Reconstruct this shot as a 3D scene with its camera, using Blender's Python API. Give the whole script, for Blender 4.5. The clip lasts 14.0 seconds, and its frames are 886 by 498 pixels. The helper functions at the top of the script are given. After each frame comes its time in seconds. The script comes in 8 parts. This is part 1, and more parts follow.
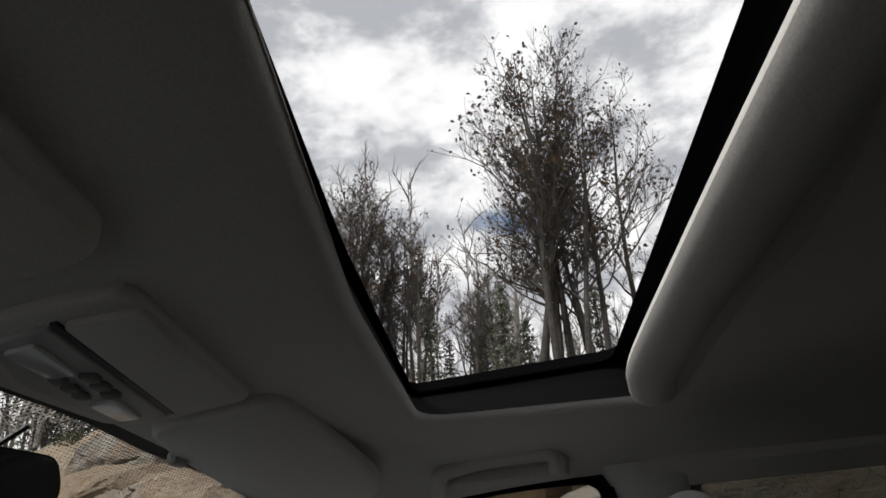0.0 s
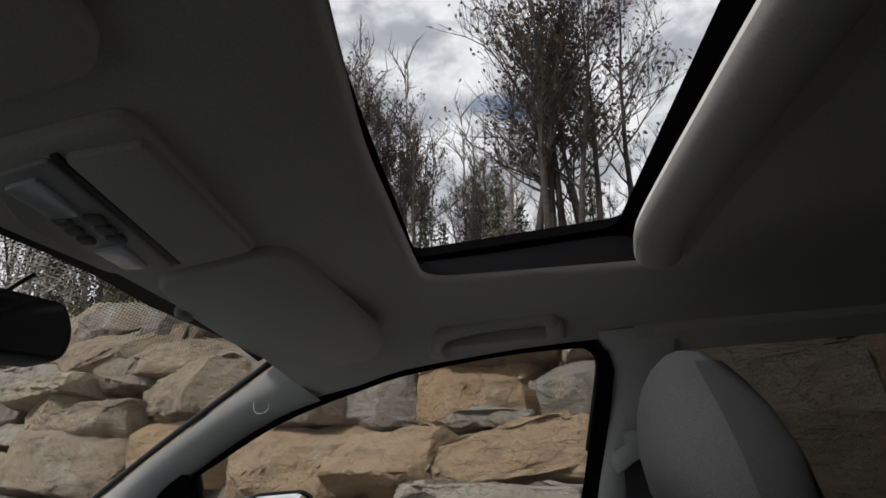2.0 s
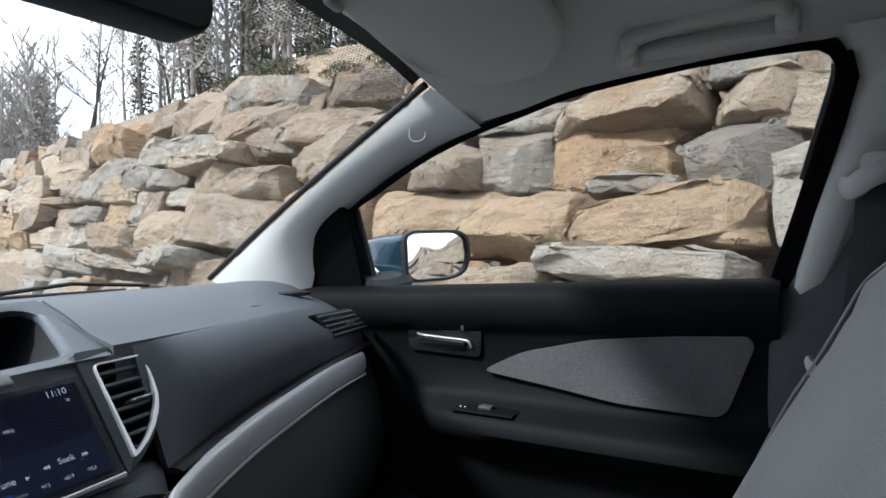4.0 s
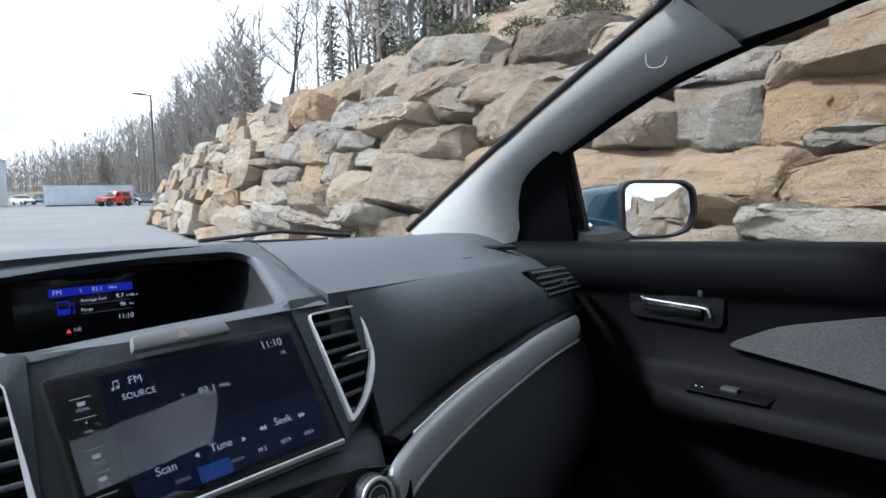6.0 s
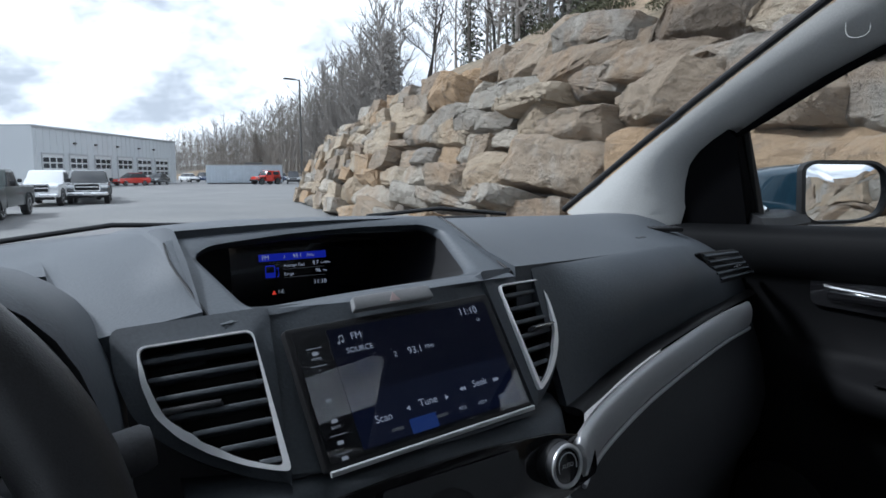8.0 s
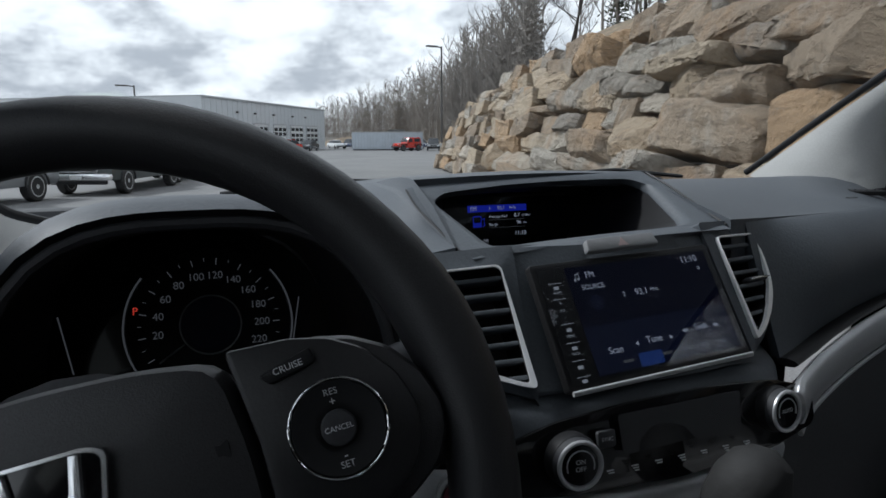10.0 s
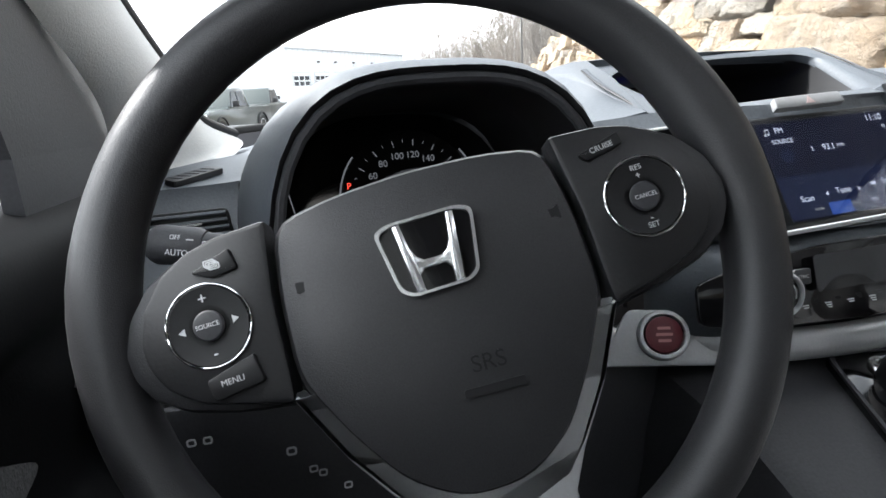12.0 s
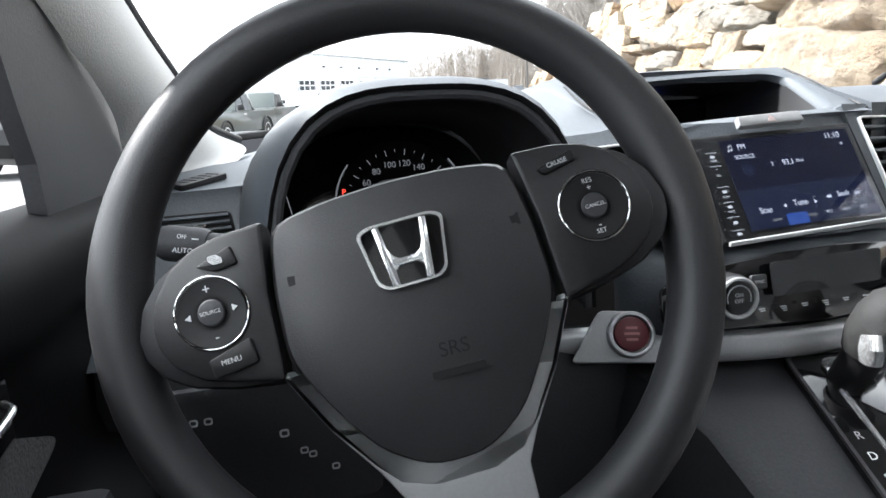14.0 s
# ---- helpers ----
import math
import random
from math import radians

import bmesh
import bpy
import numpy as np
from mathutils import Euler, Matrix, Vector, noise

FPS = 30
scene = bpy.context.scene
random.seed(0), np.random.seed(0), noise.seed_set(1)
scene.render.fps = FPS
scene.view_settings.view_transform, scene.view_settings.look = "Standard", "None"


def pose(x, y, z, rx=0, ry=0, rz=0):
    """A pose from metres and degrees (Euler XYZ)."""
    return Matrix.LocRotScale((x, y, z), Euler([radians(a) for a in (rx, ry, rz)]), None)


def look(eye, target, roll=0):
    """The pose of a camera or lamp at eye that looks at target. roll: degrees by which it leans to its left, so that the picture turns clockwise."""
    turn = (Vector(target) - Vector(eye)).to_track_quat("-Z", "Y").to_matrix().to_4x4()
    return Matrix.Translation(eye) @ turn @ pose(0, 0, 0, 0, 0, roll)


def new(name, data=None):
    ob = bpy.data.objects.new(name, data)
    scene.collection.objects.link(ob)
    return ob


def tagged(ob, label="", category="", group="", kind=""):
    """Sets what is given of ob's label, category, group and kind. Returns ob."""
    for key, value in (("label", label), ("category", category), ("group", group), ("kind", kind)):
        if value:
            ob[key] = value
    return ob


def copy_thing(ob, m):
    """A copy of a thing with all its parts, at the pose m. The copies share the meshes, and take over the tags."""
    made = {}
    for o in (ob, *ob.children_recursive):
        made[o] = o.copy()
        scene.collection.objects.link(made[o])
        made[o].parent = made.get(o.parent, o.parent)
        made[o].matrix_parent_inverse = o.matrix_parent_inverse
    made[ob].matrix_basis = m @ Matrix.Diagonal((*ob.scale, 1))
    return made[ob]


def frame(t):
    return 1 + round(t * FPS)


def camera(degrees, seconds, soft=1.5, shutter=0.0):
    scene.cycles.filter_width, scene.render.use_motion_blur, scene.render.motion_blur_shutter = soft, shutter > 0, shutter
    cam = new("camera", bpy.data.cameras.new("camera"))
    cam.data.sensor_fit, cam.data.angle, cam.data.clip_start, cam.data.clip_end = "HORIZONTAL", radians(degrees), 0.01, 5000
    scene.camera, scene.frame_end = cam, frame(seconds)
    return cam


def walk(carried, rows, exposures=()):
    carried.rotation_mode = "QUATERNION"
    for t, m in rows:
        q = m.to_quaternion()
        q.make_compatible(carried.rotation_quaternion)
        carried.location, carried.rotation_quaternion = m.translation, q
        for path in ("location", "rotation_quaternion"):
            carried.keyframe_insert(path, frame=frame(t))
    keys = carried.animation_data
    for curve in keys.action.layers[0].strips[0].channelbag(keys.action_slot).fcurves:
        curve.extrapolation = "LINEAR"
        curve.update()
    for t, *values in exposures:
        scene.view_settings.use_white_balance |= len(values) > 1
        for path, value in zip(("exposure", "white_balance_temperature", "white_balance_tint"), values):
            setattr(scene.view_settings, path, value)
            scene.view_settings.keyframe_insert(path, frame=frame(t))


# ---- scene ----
cam = camera(67.7, 14.0, soft=1.6, shutter=0.0)
PATH = [
    (0, (-0.372, -0.306, 1.178), (1.318, 0.263, 2.083), -3.9),
    (0.5, (-0.384, -0.313, 1.184), (1.252, 0.267, 2.178), -4.5),
    (1, (-0.388, -0.315, 1.182), (1.248, 0.277, 2.168), -4.7),
    (1.5, (-0.379, -0.304, 1.176), (1.332, 0.309, 2.011), -4.0),
    (2, (-0.356, -0.286, 1.159), (1.456, 0.329, 1.741), -2.6),
    (2.5, (-0.310, -0.260, 1.137), (1.559, 0.403, 1.392), -2.0),
    (3, (-0.274, -0.231, 1.118), (1.563, 0.554, 1.208), -1.3),
    (3.2, (-0.278, -0.221, 1.115), (1.538, 0.615, 1.167), -1.2),
    (5.3, (-0.188, -0.083, 1.074), (1.350, 1.183, 0.893), -0.1),
    (5.5, (-0.185, -0.067, 1.073), (1.315, 1.243, 0.894), 0.1),
    (6, (-0.191, -0.047, 1.077), (1.204, 1.376, 0.898), -0.7),
    (6.5, (-0.198, -0.041, 1.074), (1.134, 1.436, 0.869), -0.1),
    (7, (-0.221, -0.032, 1.077), (1.004, 1.536, 0.881), 0.2),
    (7.2, (-0.229, -0.032, 1.077), (0.948, 1.572, 0.872), 0.3),
    (9.3, (-0.256, -0.021, 1.065), (0.772, 1.679, 0.838), 0.2),
    (9.5, (-0.268, -0.020, 1.067), (0.726, 1.700, 0.840), 0.6),
    (10, (-0.331, -0.039, 1.062), (0.383, 1.801, 0.735), -0.2),
    (10.5, (-0.391, -0.053, 1.050), (0.122, 1.844, 0.678), 1.4),
    (11, (-0.432, -0.069, 1.034), (0.027, 1.838, 0.643), -1.3),
    (11.5, (-0.441, -0.073, 1.014), (0.044, 1.814, 0.563), -3.3),
    (12, (-0.444, -0.073, 1.010), (0.017, 1.811, 0.525), -3.2),
    (12.5, (-0.447, -0.083, 1.013), (0.015, 1.801, 0.524), -3.0),
    (13, (-0.454, -0.100, 1.015), (-0.017, 1.792, 0.540), -2.6),
    (13.5, (-0.456, -0.118, 1.019), (-0.026, 1.781, 0.561), -2.4),
    (14, (-0.440, -0.118, 1.017), (0.016, 1.772, 0.550), -2.4),
]
# stops by which the phone brightens and darkens its picture on the way
EXPOSURES = [(0, 0.3, 6650, 10), (0.5, 0.1, 6650, 10), (1.5, -0.25, 6650, 10), (2.0, 0.1, 6500, 10), (2.6, 1.0, 6350, 10), (3.2, 1.4, 6100, 9), (5.3, 1.35, 5750, 8), (7.2, 0.95, 5600, 8), (9.5, 0.25, 5950, 8), (10.5, 0.25, 6000, 8), (11.0, 0.45, 6100, 9), (11.6, 1.4, 6200, 9), (12.0, 2.45, 6250, 9), (14.0, 2.65, 6250, 9)]
walk(cam, [(t, look(eye, target, roll)) for t, eye, target, roll in PATH], EXPOSURES)

# ---- sky, clouds and sun ----
world = bpy.data.worlds.new("sky")
scene.world = world
world.use_nodes = True
SUN_EL, SUN_AZ = radians(45), radians(303)
wt = world.node_tree
wt.nodes.clear()


def wnode(kind, **vals):
    n = wt.nodes.new(kind)
    for k, v in vals.items():
        n.inputs[k].default_value = v
    return n


sky = wt.nodes.new("ShaderNodeTexSky")
sky.sky_type, sky.sun_disc = "NISHITA", False
sky.sun_elevation, sky.sun_rotation = SUN_EL, SUN_AZ
geo = wt.nodes.new("ShaderNodeTexCoord")
squash = wnode("ShaderNodeMapping", Scale=(1.0, 1.0, 2.0), Location=(1.75, 0.6, 0.4))
wt.links.new(geo.outputs["Generated"], squash.inputs["Vector"])
cloud = wnode("ShaderNodeTexNoise", Scale=3.4, Detail=8.0, Roughness=0.52, Distortion=0.0)
wt.links.new(squash.outputs["Vector"], cloud.inputs["Vector"])
cover = wt.nodes.new("ShaderNodeValToRGB")
cover.color_ramp.elements[0].position, cover.color_ramp.elements[1].position = 0.325, 0.395
wt.links.new(cloud.outputs["Fac"], cover.inputs["Fac"])
shade = wnode("ShaderNodeTexNoise", Scale=5.0, Detail=8.0, Roughness=0.60)
wt.links.new(squash.outputs["Vector"], shade.inputs["Vector"])
tone = wt.nodes.new("ShaderNodeValToRGB")
tone.color_ramp.elements[0].position, tone.color_ramp.elements[0].color = 0.40, (4.0, 4.15, 4.5, 1)
tone.color_ramp.elements[1].position, tone.color_ramp.elements[1].color = 0.60, (8.8, 8.8, 8.9, 1)
tone.color_ramp.interpolation = "EASE"
wt.links.new(shade.outputs["Fac"], tone.inputs["Fac"])
veil = wt.nodes.new("ShaderNodeMix")
veil.data_type = "RGBA"
wt.links.new(cover.outputs["Color"], veil.inputs["Factor"])
wt.links.new(sky.outputs["Color"], veil.inputs["A"])
wt.links.new(tone.outputs["Color"], veil.inputs["B"])
backdrop = wnode("ShaderNodeBackground", Strength=0.11)
wt.links.new(veil.outputs["Result"], backdrop.inputs["Color"])
final = wt.nodes.new("ShaderNodeOutputWorld")
wt.links.new(backdrop.outputs["Background"], final.inputs["Surface"])
sun = new("sun", bpy.data.lights.new("sun", "SUN"))
sun.data.energy, sun.data.angle, sun.data.color = 2.5, radians(7), (1.0, 0.975, 0.945)
sun.matrix_world = look((0, 0, 0), (-math.sin(SUN_AZ) * math.cos(SUN_EL), -math.cos(SUN_AZ) * math.cos(SUN_EL), -math.sin(SUN_EL)))

# ---- materials ----
def material(name, color, rough=0.6, metal=0.0, grain=0.0, size=200.0, bump=0.0, second=None, patch=4.0, coat=0.0, vary=0.0, spec=0.5, depth=0.002):
    """A surface with fine grain and, at a larger scale, patches of a second colour."""
    m = bpy.data.materials.new(name)
    m.use_nodes = True
    nt = m.node_tree
    b = nt.nodes["Principled BSDF"]
    b.inputs["Roughness"].default_value, b.inputs["Metallic"].default_value = rough, metal
    b.inputs["Coat Weight"].default_value = coat
    b.inputs["Specular IOR Level"].default_value = spec
    b.inputs["Base Color"].default_value = (*color, 1)
    tc = nt.nodes.new("ShaderNodeTexCoord")
    link = nt.links.new
    out = None
    if second:
        n = nt.nodes.new("ShaderNodeTexNoise")
        n.inputs["Scale"].default_value, n.inputs["Detail"].default_value = patch, 6
        link(tc.outputs["Object"], n.inputs["Vector"])
        r = nt.nodes.new("ShaderNodeValToRGB")
        r.color_ramp.elements[0].position, r.color_ramp.elements[1].position = 0.35, 0.68
        r.color_ramp.elements[0].color, r.color_ramp.elements[1].color = (*color, 1), (*second, 1)
        link(n.outputs["Fac"], r.inputs["Fac"])
        out = r.outputs["Color"]
    g = nt.nodes.new("ShaderNodeTexNoise")
    g.inputs["Scale"].default_value, g.inputs["Detail"].default_value = size, 3
    link(tc.outputs["Object"], g.inputs["Vector"])
    if grain or vary:
        hsv = nt.nodes.new("ShaderNodeHueSaturation")
        if out:
            link(out, hsv.inputs["Color"])
        else:
            hsv.inputs["Color"].default_value = (*color, 1)
        mr = nt.nodes.new("ShaderNodeMapRange")
        mr.inputs["To Min"].default_value, mr.inputs["To Max"].default_value = 1 - grain, 1 + grain
        mr.inputs["From Min"].default_value, mr.inputs["From Max"].default_value = 0.25, 0.75
        link(g.outputs["Fac"], mr.inputs["Value"])
        value = mr.outputs["Result"]
        if vary:
            info = nt.nodes.new("ShaderNodeObjectInfo")
            m2 = nt.nodes.new("ShaderNodeMapRange")
            m2.inputs["To Min"].default_value, m2.inputs["To Max"].default_value = 1 - vary, 1 + vary
            link(info.outputs["Random"], m2.inputs["Value"])
            mul = nt.nodes.new("ShaderNodeMath")
            mul.operation = "MULTIPLY"
            link(value, mul.inputs[0]), link(m2.outputs["Result"], mul.inputs[1])
            value = mul.outputs["Value"]
        link(value, hsv.inputs["Value"])
        out = hsv.outputs["Color"]
    if out:
        link(out, b.inputs["Base Color"])
    if bump:
        bp = nt.nodes.new("ShaderNodeBump")
        bp.inputs["Strength"].default_value, bp.inputs["Distance"].default_value = min(1.0, bump), depth
        link(g.outputs["Fac"], bp.inputs["Height"])
        link(bp.outputs["Normal"], b.inputs["Normal"])
    return m


def glass(name, tint=(1, 1, 1), gloss=0.05):
    m = bpy.data.materials.new(name)
    m.use_nodes = True
    nt = m.node_tree
    nt.nodes.clear()
    clear, shine, mix, o = (nt.nodes.new("ShaderNode" + k) for k in ("BsdfTransparent", "BsdfGlossy", "MixShader", "OutputMaterial"))
    clear.inputs["Color"].default_value = (*tint, 1)
    shine.inputs["Roughness"].default_value = 0.01
    mix.inputs[0].default_value = gloss
    nt.links.new(clear.outputs[0], mix.inputs[1]), nt.links.new(shine.outputs[0], mix.inputs[2]), nt.links.new(mix.outputs[0], o.inputs[0])
    return m


def glow(name, color, strength):
    m = material(name, (0.01, 0.01, 0.01), 0.6, spec=0.05)
    b = m.node_tree.nodes["Principled BSDF"]
    b.inputs["Emission Color"].default_value, b.inputs["Emission Strength"].default_value = (*color, 1), strength
    return m


def rock_material(name, ramp):
    """Quarried stone: a colour of its own per boulder, rust and lichen stains, bedding lines and rough relief."""
    m = bpy.data.materials.new(name)
    m.use_nodes = True
    nt = m.node_tree
    link = nt.links.new
    b = nt.nodes["Principled BSDF"]
    b.inputs["Roughness"].default_value = 0.9
    b.inputs["Specular IOR Level"].default_value = 0.25
    tc, info = nt.nodes.new("ShaderNodeTexCoord"), nt.nodes.new("ShaderNodeObjectInfo")
    shift = nt.nodes.new("ShaderNodeVectorMath")
    shift.operation = "MULTIPLY_ADD"
    shift.inputs[1].default_value = (1, 1, 1)
    comb = nt.nodes.new("ShaderNodeCombineXYZ")
    big = nt.nodes.new("ShaderNodeMath")
    big.operation = "MULTIPLY"
    big.inputs[1].default_value = 37.0
    link(info.outputs["Random"], big.inputs[0])
    link(big.outputs[0], comb.inputs["X"]), link(big.outputs[0], comb.inputs["Z"])
    link(tc.outputs["Object"], shift.inputs[0]), link(comb.outputs[0], shift.inputs[2])
    base = nt.nodes.new("ShaderNodeValToRGB")
    base.color_ramp.interpolation = "CONSTANT"
    els = base.color_ramp.elements
    els[0].position, els[0].color = 0.0, (*ramp[0], 1)
    els[1].position, els[1].color = 1.0, (*ramp[-1], 1)
    for i, c in enumerate(ramp[1:-1], 1):
        e = els.new(i / (len(ramp) - 1))
        e.color = (*c, 1)
    link(info.outputs["Random"], base.inputs["Fac"])

    def blotch(scale, lo, hi, color, under, detail=6, stretch=None):
        n = nt.nodes.new("ShaderNodeTexNoise")
        n.inputs["Scale"].default_value, n.inputs["Detail"].default_value, n.inputs["Roughness"].default_value = scale, detail, 0.62
        src = shift.outputs[0]
        if stretch:
            mp = nt.nodes.new("ShaderNodeMapping")
            mp.inputs["Scale"].default_value = stretch
            mp.inputs["Rotation"].default_value = (0.1, 0.12, 0)
            link(src, mp.inputs["Vector"])
            src = mp.outputs["Vector"]
        link(src, n.inputs["Vector"])
        r = nt.nodes.new("ShaderNodeMapRange")
        r.inputs["From Min"].default_value, r.inputs["From Max"].default_value = lo, hi
        link(n.outputs["Fac"], r.inputs["Value"])
        mx = nt.nodes.new("ShaderNodeMix")
        mx.data_type = "RGBA"
        link(r.outputs["Result"], mx.inputs["Factor"]), link(under, mx.inputs["A"])
        mx.inputs["B"].default_value = (*color, 1)
        return mx.outputs["Result"], n
    col, _ = blotch(1.3, 0.52, 0.86, (0.37, 0.235, 0.13), base.outputs["Color"])
    col, _ = blotch(1.9, 0.55, 0.85, (0.48, 0.45, 0.40), col)
    col, strata = blotch(3.0, 0.57, 0.90, (0.13, 0.12, 0.11), col, 8, (1.0, 1.0, 5.0))
    col, _ = blotch(7.0, 0.60, 0.90, (0.50, 0.46, 0.40), col, 8)
    col, _ = blotch(4.5, 0.55, 0.80, (0.17, 0.145, 0.12), col, 10)
    col, fine = blotch(26.0, 0.60, 0.95, (0.12, 0.10, 0.085), col, 8)
    # thin broken cracks
    bend = nt.nodes.new("ShaderNodeTexNoise")
    bend.inputs["Scale"].default_value, bend.inputs["Detail"].default_value = 3.0, 6
    link(shift.outputs[0], bend.inputs["Vector"])
    warp = nt.nodes.new("ShaderNodeVectorMath")
    warp.operation = "MULTIPLY_ADD"
    warp.inputs[1].default_value = (0.55, 0.55, 0.55)
    link(bend.outputs["Color"], warp.inputs[0]), link(shift.outputs[0], warp.inputs[2])
    tilt = nt.nodes.new("ShaderNodeMapping")
    tilt.inputs["Scale"].default_value = (1.0, 1.0, 2.2)
    tilt.inputs["Rotation"].default_value = (0.3, 0.4, 0.2)
    link(warp.outputs[0], tilt.inputs["Vector"])
    cell = nt.nodes.new("ShaderNodeTexVoronoi")
    cell.feature = "DISTANCE_TO_EDGE"
    cell.inputs["Scale"].default_value = 2.1
    link(tilt.outputs["Vector"], cell.inputs["Vector"])
    crack = nt.nodes.new("ShaderNodeMapRange")
    crack.inputs["From Min"].default_value, crack.inputs["From Max"].default_value = 0.0, 0.014
    crack.inputs["To Min"].default_value, crack.inputs["To Max"].default_value = 0.28, 0.0
    link(cell.outputs["Distance"], crack.inputs["Value"])
    seam = nt.nodes.new("ShaderNodeMix")
    seam.data_type = "RGBA"
    seam.inputs["B"].default_value = (0.06, 0.05, 0.045, 1)
    link(crack.outputs["Result"], seam.inputs["Factor"]), link(col, seam.inputs["A"])
    col = seam.outputs["Result"]
    step = nt.nodes.new("ShaderNodeTexVoronoi")
    step.feature = "F1"
    step.inputs["Scale"].default_value = 3.4
    link(tilt.outputs["Vector"], step.inputs["Vector"])
    link(col, b.inputs["Base Color"])
    rough = nt.nodes.new("ShaderNodeTexNoise")
    rough.inputs["Scale"].default_value, rough.inputs["Detail"].default_value, rough.inputs["Roughness"].default_value = 8.0, 12, 0.74
    link(shift.outputs[0], rough.inputs["Vector"])
    add = nt.nodes.new("ShaderNodeMath")
    add.operation = "MULTIPLY_ADD"
    add.inputs[1].default_value = 0.6
    link(strata.outputs["Fac"], add.inputs[0]), link(rough.outputs["Fac"], add.inputs[2])
    deep = nt.nodes.new("ShaderNodeMath")
    deep.operation = "MULTIPLY_ADD"
    deep.inputs[1].default_value = -0.35
    link(crack.outputs["Result"], deep.inputs[0]), link(add.outputs[0], deep.inputs[2])
    facet = nt.nodes.new("ShaderNodeMath")
    facet.operation = "MULTIPLY_ADD"
    facet.inputs[1].default_value = 0.45
    link(step.outputs["Distance"], facet.inputs[0]), link(deep.outputs[0], facet.inputs[2])
    bp = nt.nodes.new("ShaderNodeBump")
    bp.inputs["Strength"].default_value, bp.inputs["Distance"].default_value = 1.0, 0.14
    link(facet.outputs[0], bp.inputs["Height"]), link(bp.outputs["Normal"], b.inputs["Normal"])
    return m


DASH = material("dash_plastic", (0.060, 0.069, 0.080), 0.55, grain=0.12, size=420, bump=0.35, second=(0.068, 0.077, 0.088), patch=3, depth=0.0008)
DARK = material("dark_plastic", (0.030, 0.031, 0.035), 0.6, grain=0.15, size=420, bump=0.3, second=(0.038, 0.039, 0.043), patch=5, depth=0.0008)
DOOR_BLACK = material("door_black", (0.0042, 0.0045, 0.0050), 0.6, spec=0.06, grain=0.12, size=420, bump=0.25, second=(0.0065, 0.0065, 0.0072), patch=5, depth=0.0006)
BLACK = material("black_trim", (0.010, 0.010, 0.011), 0.5, grain=0.1, size=300, spec=0.3, second=(0.014, 0.014, 0.015))
PIANO = material("gloss_black", (0.006, 0.006, 0.007), 0.08, grain=0.1, size=90, coat=0.5, second=(0.010, 0.010, 0.011))
LEATHER = material("wheel_leather", (0.0187, 0.0187, 0.0205), 0.45, grain=0.22, size=1300, bump=0.35, depth=0.0005, second=(0.0317, 0.0317, 0.0338), patch=9)
POD = material("pod_plastic", (0.0122, 0.0122, 0.0133), 0.42, grain=0.15, size=600, bump=0.2, second=(0.0158, 0.0158, 0.0173), patch=8, depth=0.0005)
CHROME = material("chrome", (0.88, 0.89, 0.90), 0.16, 0.8, grain=0.03, size=60)
POLISHED = material("polished_chrome", (0.78, 0.79, 0.80), 0.10, 1.0)
BRIGHT_TRIM = material("bright_trim", (0.86, 0.87, 0.88), 0.28, 0.25, grain=0.03, size=60)
SILVER = material("satin_silver", (0.56, 0.57, 0.58), 0.36, 0.45, grain=0.05, size=500, bump=0.1, second=(0.52, 0.53, 0.54), patch=6)
LINER = material("headliner_cloth", (0.54, 0.524, 0.492), 0.95, grain=0.12, size=650, bump=0.4, second=(0.50, 0.486, 0.457), patch=3, depth=0.0005)
PILLAR = material("pillar_plastic", (0.47, 0.47, 0.455), 0.62, grain=0.06, size=420, bump=0.25, second=(0.43, 0.43, 0.415), patch=4)
CLOTH = material("seat_cloth", (0.24, 0.242, 0.245), 0.95, depth=0.0007, grain=0.14, size=700, bump=0.6, second=(0.215, 0.215, 0.213), patch=6)
# the headrest shares the seat's cloth; its shade is put into these darker copies
CLOTH_DEEP_SHADE = material("seat_cloth_deep_shade", (0.022, 0.022, 0.023), 0.95, depth=0.0007, grain=0.2, size=520, bump=0.7)
CLOTH_SHADED = material("seat_cloth_shaded", (0.046, 0.046, 0.048), 0.95, depth=0.0007, grain=0.2, size=520, bump=0.7, second=(0.038, 0.038, 0.040), patch=8)
DOOR_CLOTH = material("door_cloth", (0.058, 0.058, 0.060), 0.95, grain=0.25, size=420, bump=0.5, second=(0.075, 0.075, 0.076), patch=9)
BELT = material("belt_webbing", (0.022, 0.022, 0.024), 0.8, grain=0.2, size=700, bump=0.5)
GREY_PLASTIC = material("grey_plastic", (0.36, 0.36, 0.35), 0.5, grain=0.05, size=300, second=(0.33, 0.33, 0.32))
PAINT_BLUE = material("car_paint_blue", (0.012, 0.035, 0.055), 0.22, 0.3, coat=0.8, grain=0.05, size=800, second=(0.014, 0.038, 0.06))
SWITCH_GREY = material("switch_grey", (0.21, 0.212, 0.216), 0.5, grain=0.05, size=400)
RUBBER = material("rubber", (0.014, 0.014, 0.014), 0.75, grain=0.15, size=120, bump=0.3)
WINDSCREEN = glass("windscreen_glass", (0.95, 0.97, 0.96), 0.025)
SIDE_GLASS = glass("side_glass", (0.95, 0.97, 0.96), 0.02)
ROOF_GLASS = glass("sunroof_glass", (0.86, 0.87, 0.88), 0.02)
SEAL = material("matt_seal", (0.0035, 0.0035, 0.004), 0.95, grain=0.1, size=300, spec=0.03)
GREY_DARK = material("dark_grey_plastic", (0.17, 0.17, 0.168), 0.6, grain=0.05, size=300)
